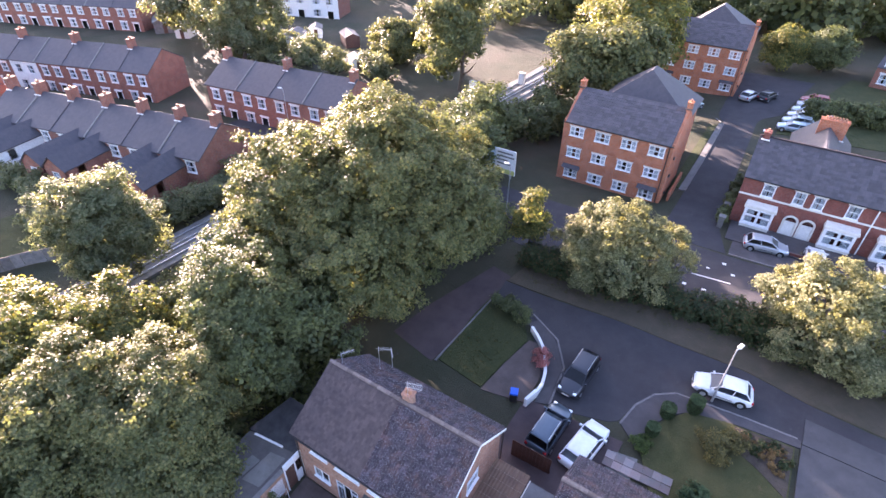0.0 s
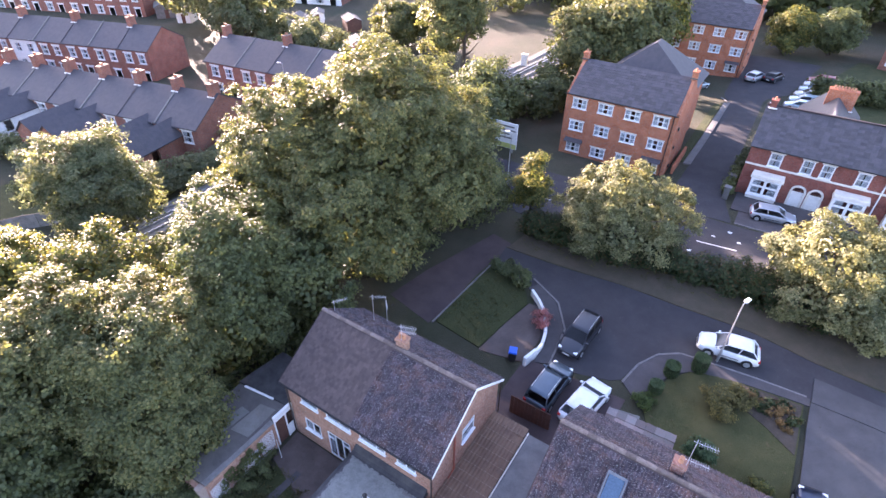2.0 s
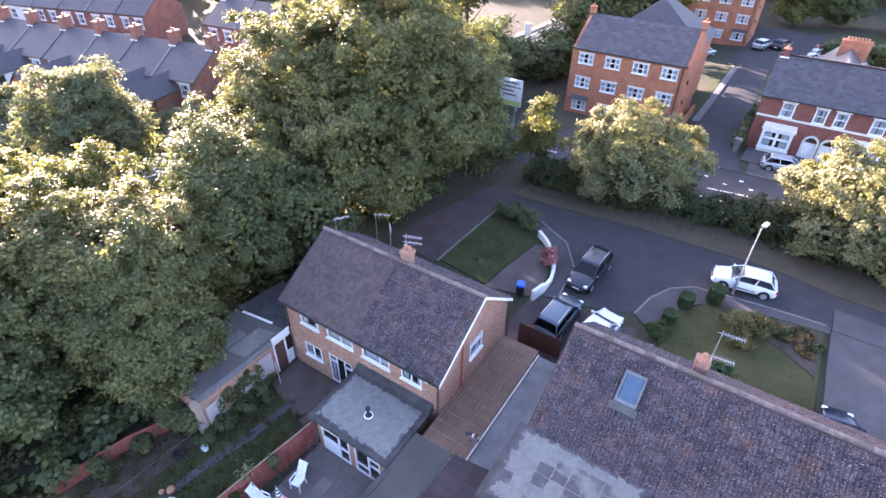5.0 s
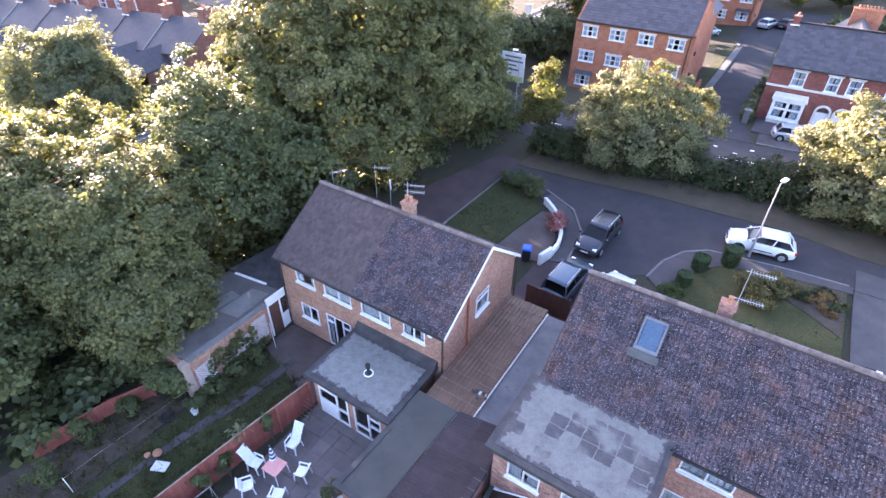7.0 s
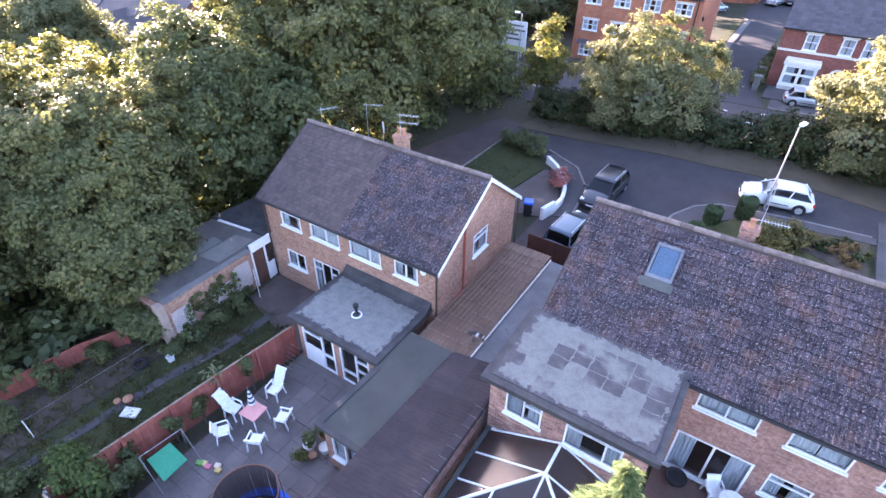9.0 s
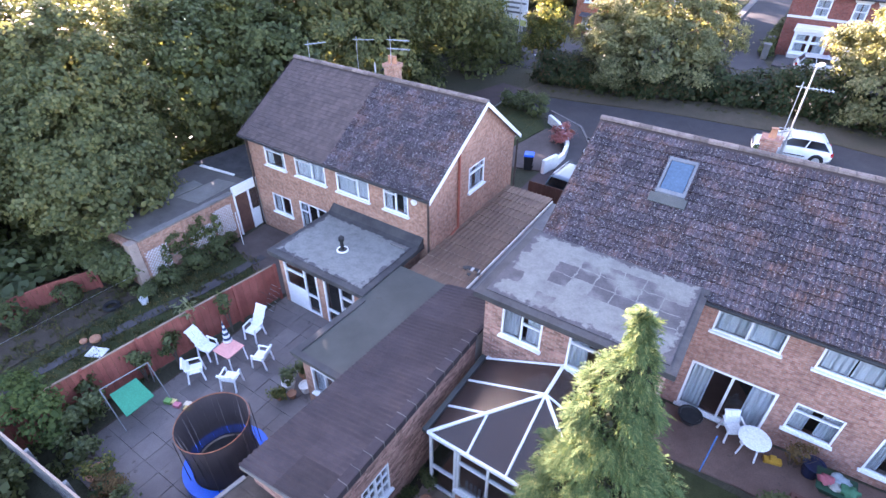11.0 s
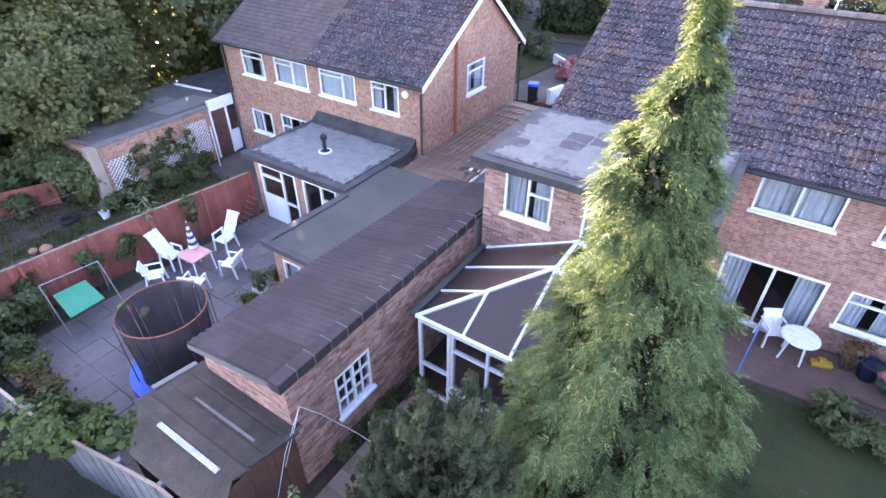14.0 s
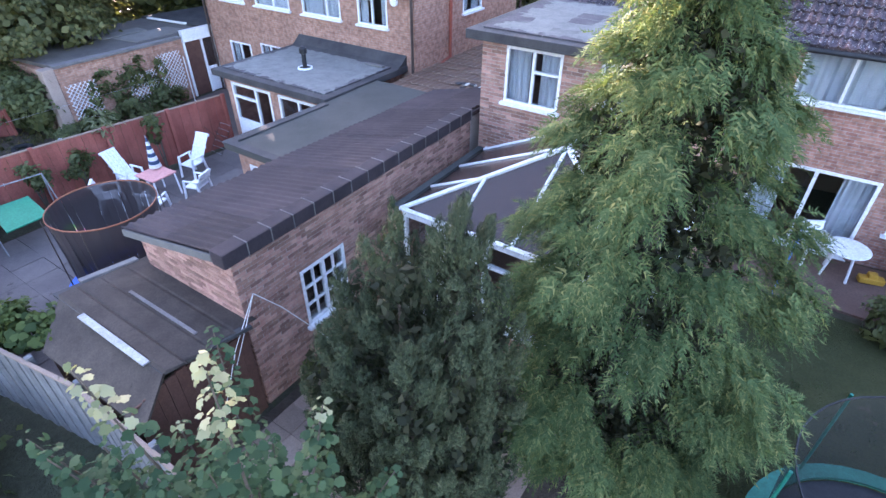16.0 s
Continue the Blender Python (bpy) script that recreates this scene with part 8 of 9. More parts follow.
turned(bm, (-9.7, -7.0, 0.08), [(0.13, 0), (0.17, 0.28), (0.185, 0.29), (0.15, 0.28), (0.12, 0.05)], 16)
part("pail", bm, M_PLASTIC, bk)
tyre = thing("old_tyre", (-10.6, -7.9, 0.06), "old black tyre lying on the soil", "tyre")
bm = BM()
n = 20
rings = [[bm.verts.new((-10.6 + (0.26 + 0.08 * math.cos(b * math.tau / 8)) * math.cos(a * math.tau / n), -7.9 + (0.26 + 0.08 * math.cos(b * math.tau / 8)) * math.sin(a * math.tau / n), 0.15 + 0.08 * math.sin(b * math.tau / 8))) for b in range(8)] for a in range(n)]
for a in range(n):
    for b in range(8):
        bm.faces.new((rings[a][b], rings[(a + 1) % n][b], rings[(a + 1) % n][(b + 1) % 8], rings[a][(b + 1) % 8]))
part("tread", bm, M_RUBBER, tyre)
wl = thing("washing_line", (-10.6, -12.3, 0.05), "white washing line strung from a short post", "washing line")
bm = BM()
tube(bm, (-10.6, -12.3, -0.1), (-10.6, -12.3, 1.15), 0.018)
part("post", bm, M_PAINT, wl)
bm = BM()
tube(bm, (-10.6, -12.3, 1.12), (-9.75, -1.9, 1.35), 0.004, n=5)
part("line", bm, M_STEEL, wl)
bm = BM()
tube(bm, (-9.75, -1.9, -0.1), (-9.75, -1.9, 1.9), 0.018)
part("end_post", bm, M_PAINT, wl)
bp = thing("blue_pole", (11.22, -2.15, zg(11.2, -2.1) + 0.06), "bright blue washing-line pole on the lawn edge", "pole")
bm = BM()
tube(bm, (11.22, -2.15, 0.1), (11.22, -2.15, 1.95), 0.022)
part("shaft", bm, paint("blue_pole_paint", (0.08, 0.22, 0.55), 0.0), bp)
wb = thing("wheelbarrow", (14.5, -0.95, zg(14.5, -0.9) + 0.06), "green barrow heaped with pink and pale cloths", "barrow")
zb = zg(14.5, -0.9) + 0.06
bm = BM()
hull(bm, [(14.15, -1.25, zb + 0.2), (14.75, -1.25, zb + 0.2), (14.75, -0.75, zb + 0.2), (14.15, -0.75, zb + 0.2)], [(13.95, -1.4, zb + 0.5), (14.95, -1.4, zb + 0.5), (14.95, -0.6, zb + 0.5), (13.95, -0.6, zb + 0.5)])
part("tray", bm, surface("green_barrow", (0.012, 0.045, 0.028), (0.02, 0.065, 0.04), rough=0.5), wb)
for k, (c, a, b, r) in enumerate((((0.36, 0.11, 0.13), 14.2, -1.05, 0.17), ((0.22, 0.27, 0.30), 14.5, -0.9, 0.20), ((0.05, 0.16, 0.09), 14.72, -1.1, 0.19), ((0.30, 0.30, 0.28), 14.38, -1.18, 0.13))):
    bm = BM()                                                               # crumpled cloths
    bmesh.ops.create_icosphere(bm, subdivisions=3, radius=1.0)
    for q in bm.verts:
        d = 1 + 0.55 * noise.noise(q.co * 1.9 + Vector((k * 5, 0, 0))) + 0.2 * noise.noise(q.co * 5)
        q.co = Vector((a, b, zb + 0.5 + r * 0.35)) + Vector((q.co.x * r * 1.25, q.co.y * r, q.co.z * r * 0.8)) * d
    part("cloth", bm, surface("cloth", c, tuple(q * 0.8 for q in c), scale=8, fine=40), wb, smooth_=True)
yt = thing("yellow_toy", (12.95, -0.75, zg(13, -0.7) + 0.06), "yellow plastic toy digger on the patio", "toy", turn=15)
bm = BM()
box(bm, -0.25, 0.25, -0.1, 0.1, 0.0, 0.14, 0.03), box(bm, -0.1, 0.08, -0.08, 0.08, 0.13, 0.24, 0.02)
part("body", bm, surface("yellow_plastic", (0.42, 0.23, 0.03), (0.50, 0.28, 0.04), rough=0.45, relief=0.05), yt)
dead = thing("dead_plant", (13.45, -0.55, zg(13.4, -0.5) + 0.06), "dry brown plant with bare twigs against the house wall", "plant")
rd = random.Random(8)
for k in range(9):
    bm = BM()
    a, b = rd.uniform(-0.45, 0.45), rd.uniform(-0.3, 0.15)
    base = zg(13.4, -0.5) + 0.05
    tube(bm, (13.45 + a * 0.2, -0.55 + b * 0.2, base), (13.45 + a, -0.55 + b, base + rd.uniform(0.6, 1.15)), 0.013, 0.005, 5)
    part("twig", bm, M_BARK, dead)
crown(dead, [(0, 0, 0.55, 0.4, 0.25, 0.45)], 26, 7, 0.08, M_HEATHER, 9, kind="stuff", name="dry_leaves")
pl = thing("raised_bed", (14.2, -2.0, zg(14.2, -2) + 0.05), "dark timber edge of a raised bed", "planter")
bm = BM()
box(bm, 13.5, 15.6, -2.35, -2.25, 0.1, 0.62), box(bm, 13.5, 15.6, -1.75, -1.65, 0.1, 0.62), box(bm, 13.5, 13.6, -2.25, -1.75, 0.1, 0.62)
part("timber", bm, M_WOODBROWN, pl)
bm = BM()
box(bm, 13.6, 15.6, -2.25, -1.75, 0.1, 0.55)
part("soil", bm, M_SOIL, pl)

# ---- lean-to shed behind the garage ----
M_BATTEN = surface("flaking_white_board", (0.26, 0.26, 0.27), (0.46, 0.46, 0.46), (0.14, 0.13, 0.13), scale=4, fine=30, rough=0.8)
sh = thing("shed", (2.8, -11.3, 0), "low felt-roofed shed with brown boarded end behind the garage", "shed")
bm = BM()
slab(bm, [(1.15, -11.72, 2.14), (4.15, -11.72, 2.14), (4.35, -10.34, 2.05), (1.25, -10.34, 2.05)], 0.06)
shed_roof = part("roof", bm, M_FELTDARK, sh)
M_SHEET = surface("brown_sheet", (0.040, 0.032, 0.027), (0.075, 0.060, 0.050), (0.028, 0.030, 0.020), scale=2.2, fine=30, rough=0.85)
for v, w, rise in ((-11.52, 0.28, 0.035), (-11.18, 0.36, 0.022), (-10.78, 0.40, 0.016), (-10.37, 0.36, 0.012)):
    bm = BM()                                                               # long sheets, sagging and lapped down the slope
    top = lambda q: 2.142 - (q + 11.72) * 0.0652
    c, d = v - w * 0.5, v + w * 0.5
    hull(bm, [(1.28, v - w * 0.62, top(v - w * 0.62)), (4.2, v - w * 0.62, top(v - w * 0.62)), (4.28, d, top(d)), (1.3, d, top(d))], [(1.30, c, top(c) + rise), (4.18, c, top(c) + rise), (4.26, d - 0.06, top(d) + rise * 1.4), (1.32, d - 0.06, top(d) + rise * 1.4)])
    part("roof_sheet", bm, M_SHEET, shed_roof)
bm = BM()
slab(bm, [(1.9, -12.35, 1.80), (4.5, -12.3, 1.80), (4.15, -11.66, 2.165), (1.3, -11.66, 2.165)], 0.06)
part("front_roof", bm, M_SHEET, sh)
for v, z, w in ((-11.74, 2.19, 0.052), (-10.96, 2.13, 0.025)):
    bm = BM()
    slab(bm, [(2.1, v - w, z), (3.85, v - w, z), (3.85, v + w, z), (2.1, v + w, z)], 0.03)
    part("batten", bm, M_BATTEN if w > 0.05 else M_KERB, sh)
for k in range(11):
    bm = BM()
    v = -12.25 + k * 0.172
    box(bm, 4.16 + 0.008 * (k % 2), 4.19 + 0.008 * (k % 2), v, v + 0.165, 0, 1.80 + (0.24 * (1 - abs(v + 11.6) / 1.3)))
    part("board", bm, M_WOODBROWN, sh)
bm = BM()
box(bm, 1.3, 4.15, -12.2, -12.15, 0, 1.78), box(bm, 1.3, 1.35, -12.15, -10.34, 0, 1.9)
part("side", bm, M_WOODBROWN, sh)
bm = BM()
slab(bm, [(1.12, -11.3, 2.16), (1.24, -11.3, 2.16), (1.34, -10.36, 2.10), (1.22, -10.36, 2.10)], 0.05)
part("side_flashing", bm, M_KERB, sh)
rp = thing("rope", (4.22, -10.1, 0.1), "blue and white rope tied to a hook on the brick corner", "rope")
pts = [(4.24, -10.12, 2.5), (4.5, -9.85, 2.15), (4.9, -9.4, 1.35), (5.4, -8.9, 0.3)]
for p, q in zip(pts, pts[1:]):
    bm = BM()
    tube(bm, p, q, 0.008, n=5)
    part("strand", bm, M_PAINT, rp)
for p, q in (((4.24, -10.12, 2.5), (4.32, -10.7, 1.8)), ((4.32, -10.7, 1.8), (4.6, -11.5, 0.7)), ((4.24, -10.12, 2.48), (4.36, -10.8, 1.5))):
    bm = BM()
    tube(bm, p, q, 0.006, n=5)
    part("strand", bm, M_PAINT, rp)

# ---- planting near the houses ----
def shrub(name, u, v, label, lobes, clumps, leaf, material, seed, per=10, shape="rhomb"):
    z = zg(u, v)
    t = thing(name, (u, v, z + 0.02), label, "shrub")
    bm = BM()
    for k in range(4):
        a = k * 1.7
        l = lobes[k % len(lobes)]
        tube(bm, (u, v, z - 0.05), (u + (l[0] - u) * 0.6 + 0.1 * math.cos(a), v + (l[1] - v) * 0.6 + 0.1 * math.sin(a), z + (l[2] - z) * 0.8), 0.03, 0.012, 5)
    part("stem", bm, M_BARK, t)
    crown(t, [(a - u, b - v, c - z - 0.02, *q) for a, b, c, *q in lobes], clumps, per, leaf, material, seed, shape=shape, name="foliage")


def clipped_bush(u, v, r, h, label, seed):
    """A drum of close-clipped leaves with a flat, slightly hollow top."""
    z = zg(u, v)
    t = thing("topiary_bush", (u, v, z + 0.02), label, "shrub")
    rng = np.random.default_rng(seed)
    n = 2600
    a, q = rng.uniform(0, math.tau, n), rng.uniform(0, 1, n)
    top = rng.uniform(0, 1, n) < 0.42
    rad = np.where(top, r * np.sqrt(rng.uniform(0, 1, n)), r * (0.94 + 0.06 * np.sin(3 * a)) * rng.normal(1, 0.035, n))
    zz = np.where(top, h - 0.10 * (1 - rad / r) + rng.normal(0, 0.02, n), 0.05 + q * (h - 0.05))
    d = np.stack([np.cos(a), np.sin(a), np.zeros(n)], 1)
    pos = d * rad[:, None] + np.stack([np.zeros(n), np.zeros(n), zz], 1)
    nor = np.where(top[:, None], np.array([0, 0, 1.0]), d) + unit(rng, n) * 0.7
    me = leaf_mesh("foliage", pos, nor, rng.uniform(0.07, 0.13, n), rng)
    me.materials.append(M_BOX)
    o = new("foliage", me)
    o.parent = t
    # solid core, coloured dark as the shade behind the clipped leaves
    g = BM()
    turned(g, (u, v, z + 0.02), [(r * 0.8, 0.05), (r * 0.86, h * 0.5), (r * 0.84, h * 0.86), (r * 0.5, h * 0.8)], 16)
    part("inner_growth", g, M_INNERSHADE, t)


clipped_bush(8.1, 16.75, 0.50, 0.95, "clipped drum-shaped evergreen bush by the footway", 51)
clipped_bush(9.6, 18.05, 0.52, 1.25, "tall clipped drum-shaped evergreen beside the parked car", 52)
clipped_bush(7.6, 14.8, 0.46, 0.85, "clipped drum-shaped evergreen bush at the lawn corner", 53)
shrub("garden_bush", 7.3, 13.5, "low spreading green bush by the slabs", [(7.3, 13.5, 1.05, 0.75, 0.6, 0.4)], 170, 0.11, M_VINE, 57)
shrub("golden_shrub", 11.3, 15.7, "large olive-gold shrub by the lamp post", [(10.9, 15.4, 2.1, 0.8, 0.7, 0.8), (11.8, 16.1, 1.9, 0.9, 0.8, 0.8), (11.4, 15.0, 1.6, 0.7, 0.7, 0.7), (12.5, 16.4, 1.7, 0.6, 0.6, 0.6)], 520, 0.12, M_OLIVE, 61)
shrub("yellow_shrub", 14.5, 10.9, "small yellow-green shrub at the foot of the lawn", [(14.4, 11.2, 1.25, 0.5, 0.6, 0.35), (14.7, 10.4, 1.2, 0.4, 0.5, 0.3)], 140, 0.11, M_LEAFGOLD, 58)
shrub("green_shrub", 11.0, 11.2, "leafy green shrub beside the lawn", [(11.0, 11.2, 1.5, 0.8, 0.8, 0.6)], 150, 0.14, M_BROAD, 62)
shrub("rose_bush", -1.45, 16.9, "rose bush with faded pink flowers by the white wall", [(-1.45, 16.9, 0.95, 0.6, 0.75, 0.6), (-1.9, 17.5, 0.8, 0.4, 0.4, 0.4)], 150, 0.11, M_FLOWER, 63)
shrub("garden_bush", -5.6, 20.6, "dark bush at the end of the front lawn", [(-5.0, 20.2, 0.9, 0.9, 0.8, 0.8), (-6.4, 20.9, 0.8, 0.9, 0.8, 0.7), (-7.6, 21.2, 0.7, 0.8, 0.7, 0.6)], 330, 0.14, M_LEAFDARK, 64)
shrub("garden_bush", 14.2, 14.0, "loose border plants with reddish heads", [(13.0, 17.2, 1.5, 0.6, 0.5, 0.3), (14.2, 16.8, 1.55, 0.6, 0.6, 0.3), (15.1, 17.4, 1.6, 0.5, 0.5, 0.3), (14.9, 15.9, 1.5, 0.5, 0.5, 0.3)], 260, 0.10, M_HEATHER, 65)
shrub("garden_bush", 13.3, -2.6, "low green bush by the raised bed", [(13.2, -2.7, 0.65, 0.6, 0.5, 0.5), (14.4, -2.8, 0.6, 0.5, 0.5, 0.45)], 220, 0.10, M_LEAFDARK, 66)
shrub("spiky_plant", -6.0, -7.1, "pale spiky plant leaning over the red fence", [(-6.0, -7.1, 1.75, 0.22, 0.22, 0.3)], 6, 0.22, M_LEAFSILVER, 67, 1, shape="blade")
for u, v, z, sd in ((-5.5, -6.0, 1.3, 70), (-5.75, -8.2, 1.1, 71), (-5.95, -9.3, 1.0, 72), (-6.1, -10.9, 1.0, 73)):
    shrub("fence_climber", u + 0.12, v, "thin climber growing up the red fence", [(u + 0.05, v, z, 0.22, 0.25, 0.5)], 50, 0.11, M_LEAFDARK, sd, 8)
shrub("fence_vine", -0.4, -12.95, "leafy vine spilling over the back fence", [(-0.9, -13.0, 1.45, 0.8, 0.5, 0.55), (0.2, -12.9, 1.6, 0.7, 0.4, 0.45), (1.2, -12.25, 1.75, 0.55, 0.4, 0.35)], 300, 0.085, M_VINE, 74, 9, "palm")
shrub("fence_vine", -6.0, -12.3, "tall straggly climber beside the red fence", [(-5.7, -12.2, 1.3, 0.6, 0.55, 0.9), (-6.6, -12.4, 1.6, 0.55, 0.55, 1.0)], 260, 0.12, M_VINE, 78, 8)
shrub("heather_bush", -2.8, -12.3, "round rusty-brown heather bush by the back fence", [(-2.8, -12.3, 0.45, 0.42, 0.4, 0.36)], 110, 0.07, M_HEATHER, 79)
shrub("garden_bush", -1.6, -12.4, "green leafy bush below the back fence", [(-1.6, -12.45, 0.6, 0.5, 0.4, 0.5), (-0.8, -12.3, 0.5, 0.4, 0.35, 0.4)], 190, 0.10, M_LEAFDARK, 80)
shrub("garden_bush", -4.4, -12.0, "overgrown bush in the patio corner", [(-4.7, -12.3, 0.5, 0.6, 0.5, 0.5), (-5.6, -11.5, 0.8, 0.4, 0.6, 0.8)], 200, 0.12, M_LEAFDARK, 75)


def conifer(u, v, h, label, profile, boughs, material, seed):
    """A cypress: a bare leader and boughs of drooping feathered sprays with gaps between. profile: (height, reach to -u, reach to +u)."""
    z0 = zg(u, v)
    t = thing("conifer", (u, v, z0), label, "conifer")
    bm = BM()
    tube(bm, (0.1, 0, -0.2), (-0.02, 0, h * 0.55), 0.17, 0.09)
    tube(bm, (-0.02, 0, h * 0.55), (-0.12, 0.02, h * 0.96), 0.09, 0.022)
    tube(bm, (-0.12, 0.02, h * 0.96), (-0.18, 0.02, h * 0.99), 0.022, 0.008)
    me = bpy.data.meshes.new("trunk")
    bm.to_mesh(me), bm.free()
    me.materials.append(M_BARK)
    o = new("trunk", me)
    o.parent = t
    rng = np.random.default_rng(seed)
    hs, ls, gs = np.array(profile).T
    reach = lambda q: (np.interp(q, hs, gs) + np.interp(q, hs, ls)) * 0.5
    middle = lambda q: (np.interp(q, hs, gs) - np.interp(q, hs, ls)) * 0.5
    up = np.array([0, 0, 1.0])
    P, A, N = [], [], []
    for b in range(boughs):
        q = 0.2 + (h - 0.3) * ((b + 0.5) / boughs) ** 1.06
        R, mid = float(reach(q)), np.array([float(middle(q)), 0, 0])
        ang = b * 2.39996 + rng.normal(0, 0.22)
        out = np.array([math.cos(ang), math.sin(ang), 0.0])
        across = np.array([-out[1], out[0], 0.0])
        long = rng.uniform(0.80, 1.05) + (0.12 if rng.random() < 0.2 else 0)
        long *= (1.05 if q < 5.5 else 0.95) + 0.24 * noise.noise(Vector((out[0] * 1.3 + 4, out[1] * 1.3, q * 0.75)))
        droop = rng.uniform(0.05, 0.30) * min(1.0, R)
        count = 2 if R < 0.35 else 4 if R < 0.8 else 7
        for i in range(count):
            f = 1.0 if i == 0 else rng.uniform(0.62, 0.98)
            wide = (0.055 + 0.175 * min(1.0, R)) * rng.uniform(0.85, 1.15)
            sway = rng.uniform(-1, 1) * 0.30 * R * (1.2 - f) * 1.5
            tip = mid + out * (R * f * long - wide * 0.35) + across * sway + up * (q + 0.22 * R * (1 - f) - droop * f * f + rng.normal(0, 0.05))
            aim = out * 0.9 + across * sway / max(R, 0.2) * 0.9 - up * 0.30
            aim /= np.linalg.norm(aim)
            root = tip - aim * wide * 2.0
            m = 27
            d = rng.normal(size=(m, 3)) * np.array([1, 1, 0.45]) + aim * 0.7
            d /= np.linalg.norm(d, axis=1, keepdims=True)
            c = tip - aim * wide * 0.6 + d * wide * rng.uniform(0.3, 1.25, (m, 1))
            axis = (c - root) / np.linalg.norm(c - root, axis=1, keepdims=True) + rng.normal(0, 0.30, (m, 3)) - up * 0.16
            P.append(c), A.append(axis)
            N.append(up * 0.9 + out * 0.45 + rng.normal(0, 0.38, (m, 3)))
    m = 1000                                                                # shaded sprays further in
    q = rng.uniform(0.2, h * 0.92, m)
    a = rng.uniform(0, math.tau, m)
    r = reach(q) * rng.uniform(0.45, 0.72, m)
    o3 = np.stack([np.cos(a), np.sin(a), rng.normal(-0.2, 0.4, m)], 1)
    P.append(np.stack([o3[:, 0] * r + middle(q), o3[:, 1] * r, q], 1)), A.append(o3)
    N.append(rng.normal(0, 1, (m, 3)) + up)
    c, axis, face = np.concatenate(P), np.concatenate(A), np.concatenate(N)
    axis /= np.linalg.norm(axis, axis=1, keepdims=True)
    face -= axis * (face * axis).sum(1, keepdims=True)
    face /= np.maximum(np.linalg.norm(face, axis=1, keepdims=True), 1e-6)
    side = np.cross(face, axis)
    n, k = len(c), 15
    f = np.tile(np.concatenate([np.repeat(np.linspace(0, 0.90, 7), 2), [0.94]]), n)
    sg = np.tile(np.array([1.0, -1.0] * 7 + [0.0]), n)
    size = np.repeat(rng.uniform(0.7, 1.4, n), k)
    A, S, N, C = (np.repeat(q, k, 0) for q in (axis, side, face, c))
    pos = C + A * ((f - 0.5) * 0.22 * size)[:, None] - up * (f * f * 0.08 * size)[:, None]
    along = A * (0.75 + 0.5 * f)[:, None] + S * (sg * (0.85 - 0.35 * f))[:, None] - up * 0.12 + rng.normal(0, 0.12, pos.shape)
    wid = size * (0.125 - 0.055 * f) * np.where(sg == 0, 1.2, 1.0) * rng.uniform(0.7, 1.25, len(f))
    nor = N + rng.normal(0, 0.14, pos.shape)
    k2 = 15000                                                              # dead growth round the trunk, darkened for the shade in there
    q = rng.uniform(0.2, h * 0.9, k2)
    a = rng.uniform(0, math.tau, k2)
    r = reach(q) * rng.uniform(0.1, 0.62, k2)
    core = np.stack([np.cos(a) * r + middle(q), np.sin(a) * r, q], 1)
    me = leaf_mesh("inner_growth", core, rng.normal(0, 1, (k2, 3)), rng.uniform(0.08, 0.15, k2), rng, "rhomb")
    me.materials.append(M_INNERSHADE)
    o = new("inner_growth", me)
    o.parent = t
    me = leaf_mesh("foliage", pos, nor, wid * 0.70, rng, "plume", along)
    me.materials.append(material)
    o = new("foliage", me)
    o.parent = t


conifer(9.22, -7.75, 9.9, "tall feathery cypress with golden sunlit tips", [(0, 1.6, 1.8), (1.4, 1.85, 1.98), (3.0, 1.9, 1.98), (4.1, 1.72, 1.85), (4.7, 1.72, 1.5), (5.25, 1.74, 1.47), (5.9, 1.35, 1.38), (6.25, 1.08, 1.2), (6.85, 1.14, 0.83), (7.5, 1.08, 0.70), (7.95, 0.90, 0.64), (8.2, 0.80, 0.45), (8.6, 0.66, 0.42), (8.9, 0.5, 0.32), (9.12, 0.40, 0.18), (9.3, 0.2, 0.02), (9.42, 0.36, 0.03), (9.65, 0.42, 0.08), (9.8, 0.3, -0.05), (9.95, 0.18, -0.14)], 120, M_CYPRESS, 81)


